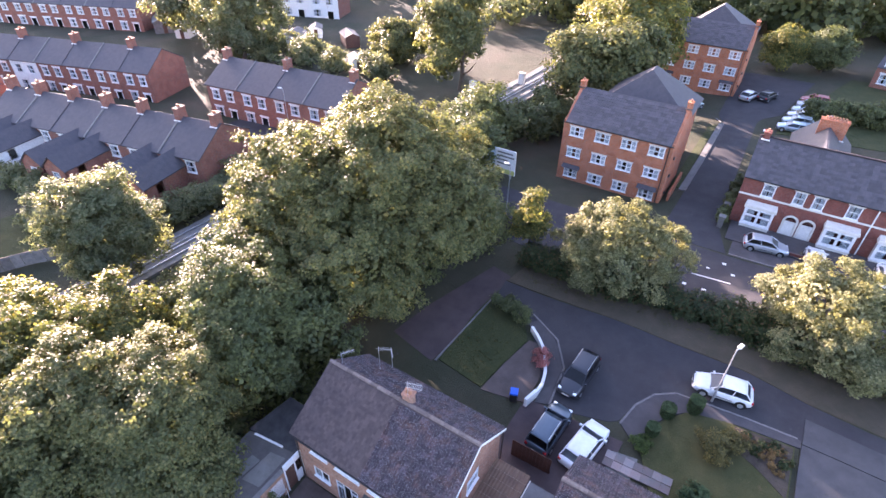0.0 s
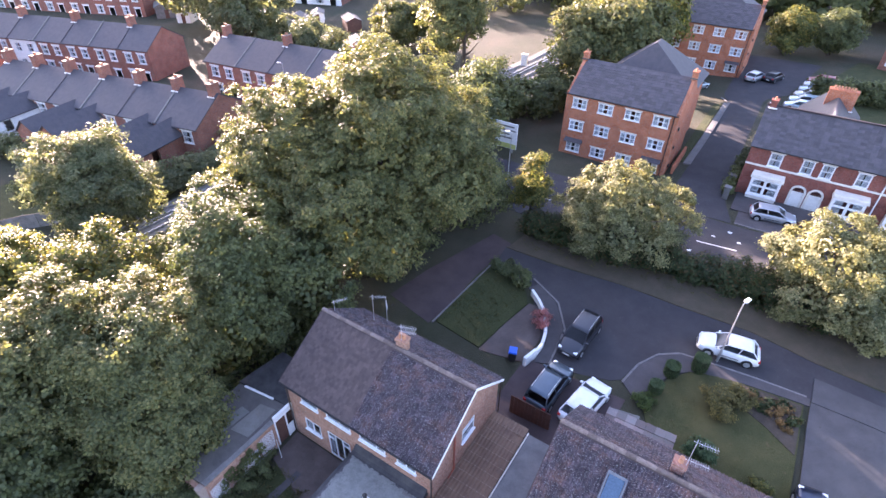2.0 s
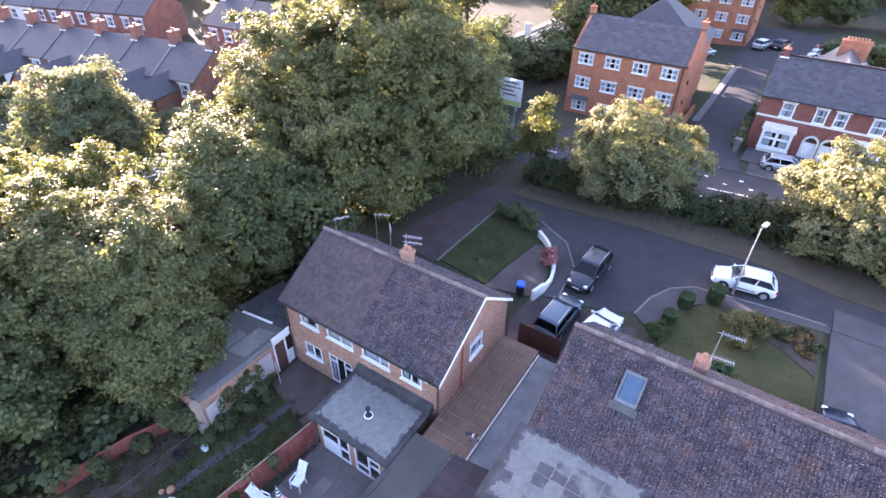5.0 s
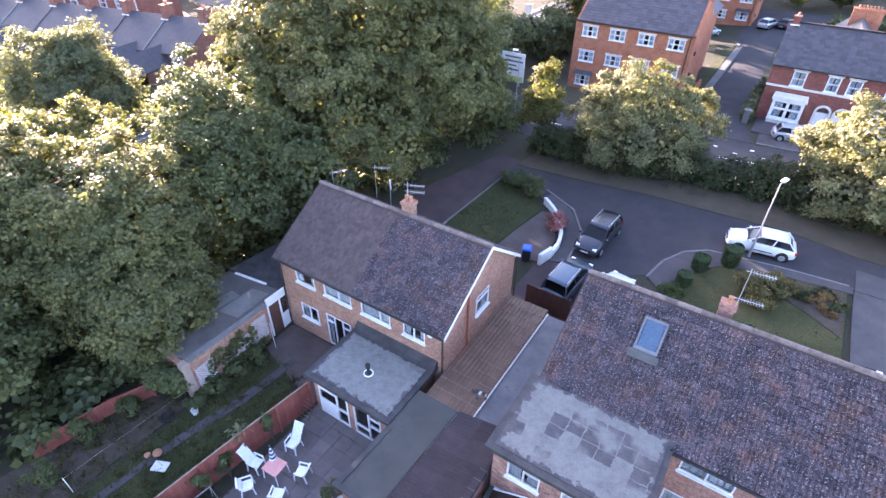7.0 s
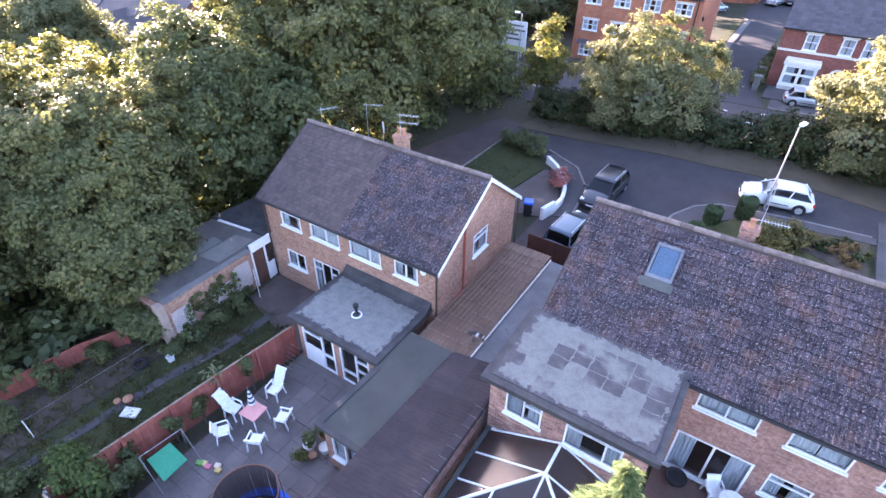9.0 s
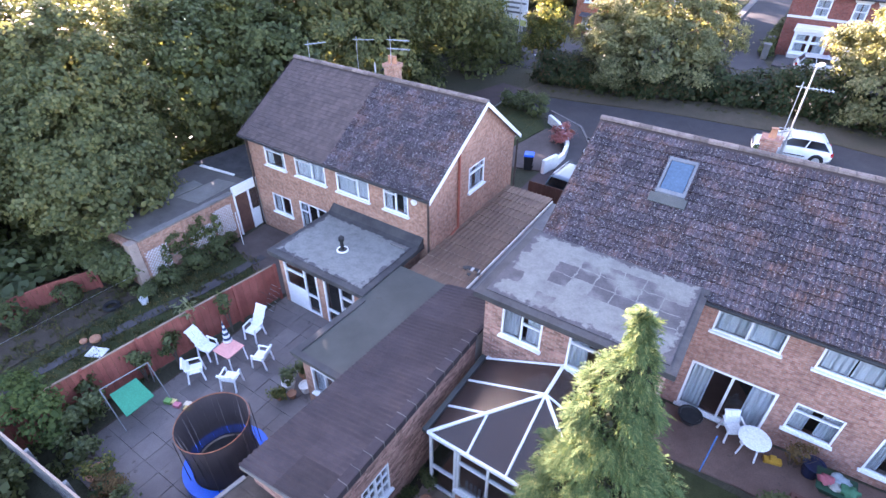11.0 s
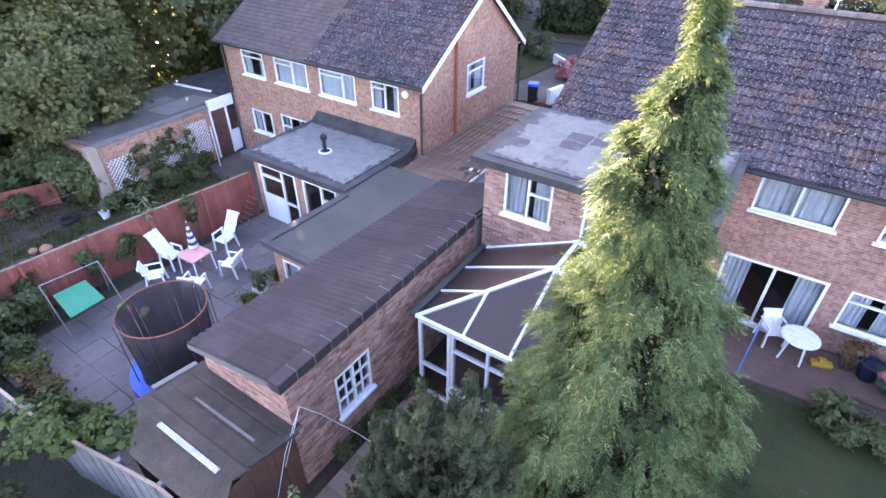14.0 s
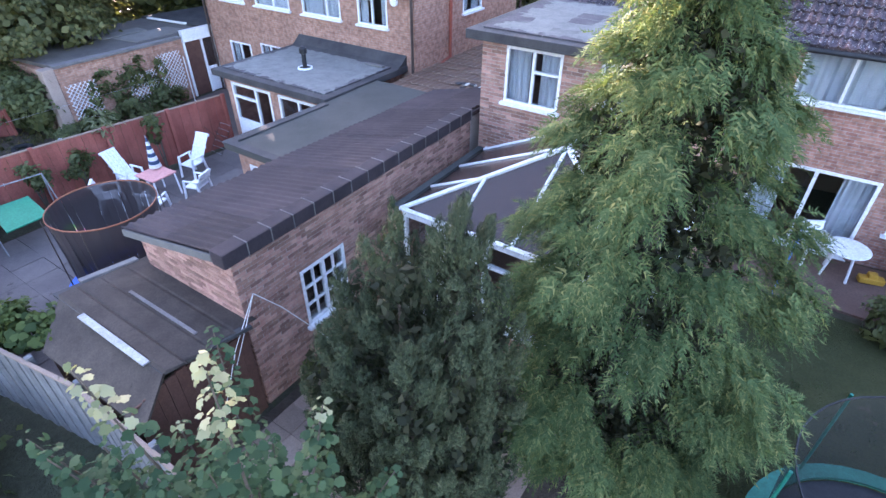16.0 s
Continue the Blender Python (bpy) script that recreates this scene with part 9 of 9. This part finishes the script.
def yew(u, v, label, columns, candles, material, seed):
    """An upright dark evergreen of many close columns of short upward shoots."""
    z0 = zg(u, v)
    t = thing("yew", (u, v, z0), label, "conifer")
    rng = np.random.default_rng(seed)
    P, A, N = [], [], []
    for x, y, top, rad in columns:
        for b in range(candles):
            f = 1.0 if b == 0 else rng.beta(1.5, 1.25)
            ang = rng.uniform(0, math.tau)
            R = 0 if b == 0 else rad * math.sqrt(max(0.05, 1 - abs(f * 1.12 - 0.25) ** 2.4))
            out = np.array([math.cos(ang), math.sin(ang), 0.0])
            tip = np.array([x - u, y - v, 0.3 + f * (top - 0.3)]) + out * R
            ax = np.array([0, 0, 1.0]) + out * rng.uniform(0.1, 0.4)
            ax /= np.linalg.norm(ax)
            ln, rr, m = rng.uniform(0.4, 0.75), rng.uniform(0.065, 0.10), 120
            g = rng.beta(1.0, 1.4, m)
            a2 = rng.uniform(0, math.tau, m)
            ring = np.stack([np.cos(a2), np.sin(a2), np.zeros(m)], 1)
            P.append(tip - ax * (g * ln)[:, None] + ring * (rr * np.minimum(1, 0.12 + 1.5 * np.sqrt(g)) * rng.uniform(0.75, 1.1, m))[:, None])
            A.append(ax * 1.5 + ring * (0.35 + 0.5 * g)[:, None] + rng.normal(0, 0.12, (m, 3)))
            N.append(ring + ax * (0.9 - g)[:, None] + rng.normal(0, 0.3, (m, 3)))
    c, ax, face = np.concatenate(P), np.concatenate(A), np.concatenate(N)
    ax /= np.linalg.norm(ax, axis=1, keepdims=True)
    k = 4
    B = np.repeat(ax, k, 0)
    along = B + rng.normal(0, 0.22, B.shape)
    pos = np.repeat(c, k, 0) + B * np.tile(np.linspace(0, 0.05, k), len(c))[:, None]
    cl = np.array(columns)
    k2 = 5000                                                              # growth inside, its shade put into the dark colour
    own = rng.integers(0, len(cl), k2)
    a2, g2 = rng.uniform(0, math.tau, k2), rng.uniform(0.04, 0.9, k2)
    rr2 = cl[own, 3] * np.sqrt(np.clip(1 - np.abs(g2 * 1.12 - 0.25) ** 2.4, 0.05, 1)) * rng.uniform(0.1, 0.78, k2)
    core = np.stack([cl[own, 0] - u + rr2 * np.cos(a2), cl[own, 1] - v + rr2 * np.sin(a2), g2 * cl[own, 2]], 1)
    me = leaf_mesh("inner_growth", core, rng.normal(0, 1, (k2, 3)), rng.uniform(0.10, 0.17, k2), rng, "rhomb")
    me.materials.append(M_INNERSHADE)
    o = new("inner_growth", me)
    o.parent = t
    size = rng.uniform(0.045, 0.075, len(pos))
    me = leaf_mesh("foliage", pos, np.repeat(face, k, 0) + rng.normal(0, 0.25, pos.shape), size, rng, "needle", along)
    me.materials.append(material)
    o = new("foliage", me)
    o.parent = t
    for q in columns:
        bm = BM()
        tube(bm, (0, 0, -0.1), (q[0] - u, q[1] - v, q[2] * 0.8), 0.05, 0.015, 6)
        m2 = bpy.data.meshes.new("stem")
        bm.to_mesh(m2), bm.free()
        m2.materials.append(M_BARK)
        s = new("stem", m2)
        s.parent = t


yew(7.35, -10.3, "dense dark upright yew with many pointed columns", [(6.64, -10.25, 4.19, 0.45), (7.08, -10.08, 5.05, 0.45), (7.52, -10.58, 5.3, 0.49), (8.01, -10.19, 5.45, 0.47), (8.25, -10.58, 4.59, 0.36), (7.18, -10.91, 4.19, 0.45), (6.74, -9.59, 3.99, 0.42), (7.96, -11.02, 4.29, 0.42), (7.63, -9.59, 5.0, 0.42), (6.53, -10.80, 3.59, 0.40), (8.35, -9.92, 4.5, 0.36)], 56, M_YEW, 82)


def tall_shrub(u, v, label, tips, seed):
    """Stems that rise to the tips, with lobed leaves in whorls and pale young leaves on top."""
    t = thing("broadleaf_shrub", (u, v, zg(u, v)), label, "shrub")
    rng = np.random.default_rng(seed)
    P, N, S, young = [], [], [], []
    for (a, b, c, dense, pale) in tips:
        bm = BM()
        q0, q1 = Vector((0, 0, -0.1)), Vector((a - u, b - v, c))
        mid = q0.lerp(q1, 0.5) + Vector((0.12, -0.08, 0.25))
        tube(bm, q0, mid, 0.025, 0.018, 6), tube(bm, mid, q1, 0.018, 0.006, 6)
        me = bpy.data.meshes.new("stem")
        bm.to_mesh(me), bm.free()
        me.materials.append(M_BARK)
        o = new("stem", me)
        o.parent = t
        for k in range(int(dense * 2.1)):
            f = 1 - 0.75 * (k / (dense * 2.1)) ** 0.9
            base = (mid.lerp(q1, f * 2 - 1) if f > 0.5 else q0.lerp(mid, f * 2))
            ang = k * 2.4 + rng.uniform(-0.5, 0.5)
            reach = 0.05 + 0.30 * min(1, (1 - f) * 2.2) * rng.uniform(0.4, 1.2)
            d = np.array([math.cos(ang), math.sin(ang), 0.0])
            P.append(np.array(base) + d * reach + np.array([0, 0, rng.uniform(-0.05, 0.08)]))
            N.append(d * 0.5 + np.array([0, 0, 1.0]) + rng.normal(0, 0.3, 3))
            S.append(rng.uniform(0.05, 0.12) * (0.75 if f > 0.95 else 1))
            young.append(f > 1 - pale)
    young = np.array(young)
    for name, sel, mat in (("foliage", ~young, M_BROAD), ("young_leaves", young, M_BROADPALE)):
        me = leaf_mesh(name, np.array(P)[sel], np.array(N)[sel], np.array(S)[sel], rng, "palm")
        me.materials.append(mat)
        o = new(name, me)
        o.parent = t


tall_shrub(6.9, -12.3, "tall broad-leaved shrub with pale new leaves", [(7.7, -12.65, 5.45, 105, 0.15), (6.7, -13.05, 5.1, 105, 0.13), (6.42, -11.92, 4.4, 95, 0), (7.88, -12.0, 4.45, 105, 0.03), (6.7, -12.6, 4.0, 95, 0.03), (7.3, -12.4, 3.9, 95, 0), (7.9, -12.2, 3.7, 90, 0), (6.6, -13.1, 4.2, 95, 0), (7.1, -13.0, 4.1, 90, 0), (8.2, -11.6, 3.3, 90, 0), (6.35, -13.4, 4.25, 95, 0), (6.72, -13.25, 4.0, 95, 0), (6.6, -13.6, 4.05, 95, 0), (6.95, -12.95, 3.85, 95, 0), (6.15, -13.4, 4.3, 95, 0), (7.2, -12.1, 3.6, 90, 0), (7.6, -12.0, 3.6, 90, 0), (7.5, -12.8, 4.3, 95, 0)], 83)


# weeds and rough grass of the long garden
def tufts(label, spots, blades, size, material, seed, name="rough_grass"):
    """Tussocks of blades on the ground: spots of (u0, u1, v0, v1, count)."""
    rng = np.random.default_rng(seed)
    t = thing(name, (spots[0][0], spots[0][2], 0), label, "grass", kind="stuff")
    C = []
    for u0, u1, v0, v1, n in spots:
        C += [(u, v, zg(u, v) + 0.05) for u, v in zip(rng.uniform(u0, u1, n), rng.uniform(v0, v1, n))]
    C = np.repeat(np.array(C) - np.array([spots[0][0], spots[0][2], 0]), blades, 0)
    pos = C + rng.normal(0, size * 0.55, C.shape) * np.array([1, 1, 0])
    along = rng.normal(0, 0.55, C.shape) + np.array([0, 0, 1.0])
    me = leaf_mesh(name, pos, rng.normal(0, 1, C.shape), size * rng.uniform(0.5, 1.4, len(C)), rng, "needle", along)
    me.materials.append(material)
    o = new(name, me)
    o.parent = t
    tagged(o, kind="stuff")


M_WEED = foliage("rough_grass_blade", (0.045, 0.055, 0.022), (0.105, 0.105, 0.045), 0.3, 0.7, (0.17, 0.13, 0.06))
tufts("rough tufts of weedy grass over the long garden", [(-10.3, -6.2, -14.5, -2.4, 620), (-13.2, -10.4, -14.5, -6.6, 260), (-6.6, -6.0, -13, -5, 90)], 22, 0.16, M_WEED, 91)
tufts("grass growing long along the front lawns and verge", [(-8.6, -4.4, 13, 21, 260), (8.0, 15.6, 9.0, 16.6, 420), (-8, 30, 25.6, 27.4, 420)], 16, 0.13, M_WEED, 92)
tufts("grass of the shaded back lawn", [(9.5, 17.0, -13.5, -4.6, 700)], 16, 0.09, foliage("lawn_blade", (0.025, 0.048, 0.018), (0.060, 0.085, 0.030), 0.3, 0.7), 93)
for u, v, h, sd in ((-10.0, -5.6, 0.5, 101), (-9.9, -4.2, 0.55, 102), (-9.8, -3.1, 0.5, 103), (-10.1, -6.6, 0.35, 104), (-12.2, -8.6, 0.5, 105), (-12.6, -10.6, 0.7, 106), (-12.0, -12.6, 0.6, 107), (-9.0, -13.6, 0.45, 108), (-7.2, -12.4, 0.5, 109)):
    shrub("weed_clump", u, v, "straggling green weeds at the foot of the wall" if u > -10.2 and v > -7 else "straggling weeds in the rough garden", [(u, v, h * 0.8, 0.5, 0.55, h)], 110, 0.10, M_LEAFDARK, sd, 9)

# broken sheets of the covered way, a folding airer and a satellite dish
br = thing("broken_sheet", (2.0, -0.3, 2.54), "dark broken roofing pieces lying over a gap in the sheet roof", "roof debris")
rd = random.Random(5)
for k in range(7):
    x, y, w = 1.62 + 0.11 * k, -0.45 + rd.uniform(-0.12, 0.3), rd.uniform(0.10, 0.22)
    bm = BM()
    slab(bm, [(x, y, 2.585), (x + w, y - 0.05, 2.60), (x + w * 0.9, y + w * 0.8, 2.605), (x - 0.03, y + w * 0.6, 2.59)], 0.02)
    part("fragment", bm, M_STONE if k % 3 == 2 else M_FELTDARK, br)
air = thing("clothes_airer", (-5.2, -4.1, 0.06), "folding rusty wire airer leaning by the red fence", "airer")
for a, b in ((0, 0), (0.55, 0)):
    for lean in (0.32, -0.32):
        bm = BM()
        tube(bm, (-5.4 + a, -4.1 - lean, 0.06), (-5.4 + a, -4.1 + lean, 0.95), 0.009, n=5)
        part("leg", bm, M_PIPE, air)
for k in range(6):
    f = -0.9 + 0.36 * k
    bm = BM()
    tube(bm, (-5.4, -4.1 + 0.32 * f, 0.505 + 0.445 * f), (-4.85, -4.1 + 0.32 * f, 0.505 + 0.445 * f), 0.006, n=5)
    part("wire", bm, M_STEEL, air)
dish = thing("satellite_dish", (-8.35, 6.82, 6.2), "small pale satellite dish on the far eaves", "dish", turn=-40)
bm = BM()
rings = [[bm.verts.new((q * math.cos(k * math.tau / 18), 0.3 * q * q + 0.1, 0.3 + 1.1 * q * math.sin(k * math.tau / 18))) for k in range(18)] for q in (0.02, 0.12, 0.22, 0.30)]
for A, B in zip(rings, rings[1:]):
    for k in range(18):
        bm.faces.new((A[k], A[(k + 1) % 18], B[(k + 1) % 18], B[k]))
bm.faces.new(rings[0])
bmesh.ops.solidify(bm, geom=bm.faces[:], thickness=0.012)
part("reflector", bm, M_PLASTIC, dish)
bm = BM()
tube(bm, (0, 0.1, -1.2), (0, 0.1, 0.3), 0.022, n=6)
part("bracket", bm, M_STEEL, dish)
bm = BM()
tube(bm, (0, 0.12, 0.05), (0, 0.5, 0.2), 0.012, n=5), box(bm, -0.04, 0.04, 0.46, 0.56, 0.17, 0.25)
part("receiver_arm", bm, M_BLACK, dish)

# ---- tiles, bricks and slabs ----
tiled(h1_roof, -5.2, 0.1, lo1, (3.75, 7.45), 0.33, 0.30, lambda u, r: True, seed=2)
tiled(h1_roof, -10.5, -5.2, lo1, (3.75, 7.45), 0.17, 0.2, lambda u, r: False, rise=0.004, rest=M_TILESMOOTH, seed=4)
tiled(h1_roof, -10.5, 0.1, (7.05, 4.93), (3.75, 7.45), 0.33, 0.30, lambda u, r: False, seed=5)
tiled(h2_roof, 4.5, 17.5, lo2, (4.25, 7.65), 0.33, 0.30, lambda u, r: 9.6 < u < 16.5, seed=6)
tiled(h2_roof, 4.5, 17.5, lo2f, (4.25, 7.65), 0.33, 0.30, lambda u, r: False, seed=7)
for row, (p0, p1, lift) in enumerate(((0.0, 0.53, 0.028), (0.49, 1.0, 0.040))):          # corrugated cement sheets, the upper lapped over the lower
    for c in range(9):
        bm = BM()
        prev = None
        for k in range(6 * 6 + 2):
            v = -10.44 + c * 0.966 + k * 0.1464 * 1.1 / 6
            far = (v + 10.42) / 8.77
            wave = 0.018 * math.cos(math.tau * k / 6) + lift + 0.008 * (c % 2)
            cur = []
            for p in (p0, p1):
                uu = (1.36 + 0.45 * far) * (1 - p) + (4.0 + 0.2 * far) * p
                zz = 2.80 + 0.54 * (uu - 1.40 - 0.45 * far) / (2.65 - 0.2 * far)
                cur += [bm.verts.new((uu, v, zz + wave)), bm.verts.new((uu, v, zz + wave - 0.012))]
            if prev:
                for a, b in ((0, 2), (3, 1), (2, 3), (1, 0)):
                    bm.faces.new((prev[a], prev[b], cur[b], cur[a]))
            prev = cur
        bmesh.ops.recalc_face_normals(bm, faces=bm.faces)
        part("corrugated_sheet", bm, M_TILEDARKP, gar_roof)
v = -10.46
while v < -3.75:
    bm = BM()
    box(bm, 3.98, 4.27, v, v + 0.43, 3.17, 3.42, 0.02)
    part("verge_tile", bm, M_TILEDARK, gar_roof)
    bm = BM()
    box(bm, 3.978, 4.274, v + 0.431, v + 0.443, 3.168, 3.424)
    part("verge_joint", bm, M_KERB, gar_roof)
    v += 0.448


def brick_face(parent, axis, at, out, a0, a1, z0, z1, holes, keep, top=None):
    """Bricks in stretcher bond, 8 mm proud of the mortar: up to 300 single ones, the others joined."""
    one = bpy.data.meshes.new("brick")
    w, h, d = 0.215, 0.065, 0.010
    s = (lambda a, z, y: (a, at + out * y, z)) if axis == "u" else (lambda a, z, y: (at + out * y, a, z))
    def corners(a, b, z, hh):
        return [s(a, z, 0), s(b, z, 0), s(b, z + hh, 0), s(a, z + hh, 0), s(a + 0.004, z + 0.004, d), s(b - 0.004, z + 0.004, d), s(b - 0.004, z + hh - 0.004, d), s(a + 0.004, z + hh - 0.004, d)]
    faces = [(4, 5, 6, 7), (0, 1, 5, 4), (1, 2, 6, 5), (2, 3, 7, 6), (3, 0, 4, 7)]
    o0 = s(0, 0, 0)
    one.from_pydata([tuple(p - q for p, q in zip(c, o0)) for c in corners(0, w, 0, h)], [], faces)
    one.materials.append(M_BRICKPIECE)
    base = BASE[parent.name]
    V, F, made, row = [], [], 0, 0
    z = z0
    while z + h <= z1:
        a = a0 - (0.1125 if row % 2 else 0)
        while a < a1:
            p, q = max(a, a0), min(a + w, a1)
            hit = [H for H in holes if p < H[1] and q > H[0] and z < H[3] and z + h > H[2]]
            for H in hit:
                if p < H[0]:
                    q = min(q, H[0])
                elif q > H[1]:
                    p = max(p, H[1])
                else:
                    q = p
            if q - p > 0.04 and (top is None or z + h < top(p)):
                if made < 300 and q - p > w - 1e-4 and keep(p, z):
                    ob = new("brick", one)
                    ob.parent = parent
                    ob.location = tuple(m - n for m, n in zip(s(p, z, 0), base))
                    made += 1
                else:
                    k = len(V)
                    V += [tuple(m - n for m, n in zip(c, base)) for c in corners(p, q, z, h)]
                    F += [tuple(i + k for i in f) for f in faces]
            a += 0.225
        z += 0.075
        row += 1
    raw("brickwork", V, F, M_BRICKREST, parent, "stuff")


brick_face(gar_wall, "v", 4.15, 1, -10.3, -3.6, -0.02, 3.14, [(GW[0], GW[1], GW[2] - 0.07, GW[3])], lambda a, z: a < -8.7 and z > 1.2)
brick_face(gar_wall, "u", -10.3, -1, 1.6, 4.15, -0.02, 3.14, [], lambda a, z: z > 2.0, lambda a: 2.64 + 0.196 * (a - 1.6))
brick_face(ext_wall, "u", -3.62, -1, 4.4, 9.45, 2.0, 4.96, [(q[0], q[1], q[2] - 0.07, q[3]) for q in FW], lambda a, z: a < 7.0 and z > 3.3)
patio = thing("patio", (0, 0, 0), "grey slab patio with dark weedy joints", "patio", kind="structure")
slabs(patio, -5.2, 1.4, -12.6, -3.2, 0.72, M_SLAB, 5)
flags = thing("flagstones", (0, 0, 0), "pale worn flagstones beside the conservatory", "path", kind="structure")
slabs(flags, 4.52, 6.82, -11.47, -6.9, 0.455, M_SLABPALE, 6)
slabs(flags, 8.1, 9.0, -13.2, -7.2, 0.6, M_SLABPALE, 7)
front = thing("door_paving", (0, 0, 0), "pink and grey square slabs in front of the second house", "paving", kind="structure")
slabs(front, 5.5, 9.8, 10.9, 12.7, 0.6, M_FRONTSLAB, 9, z=0.21)
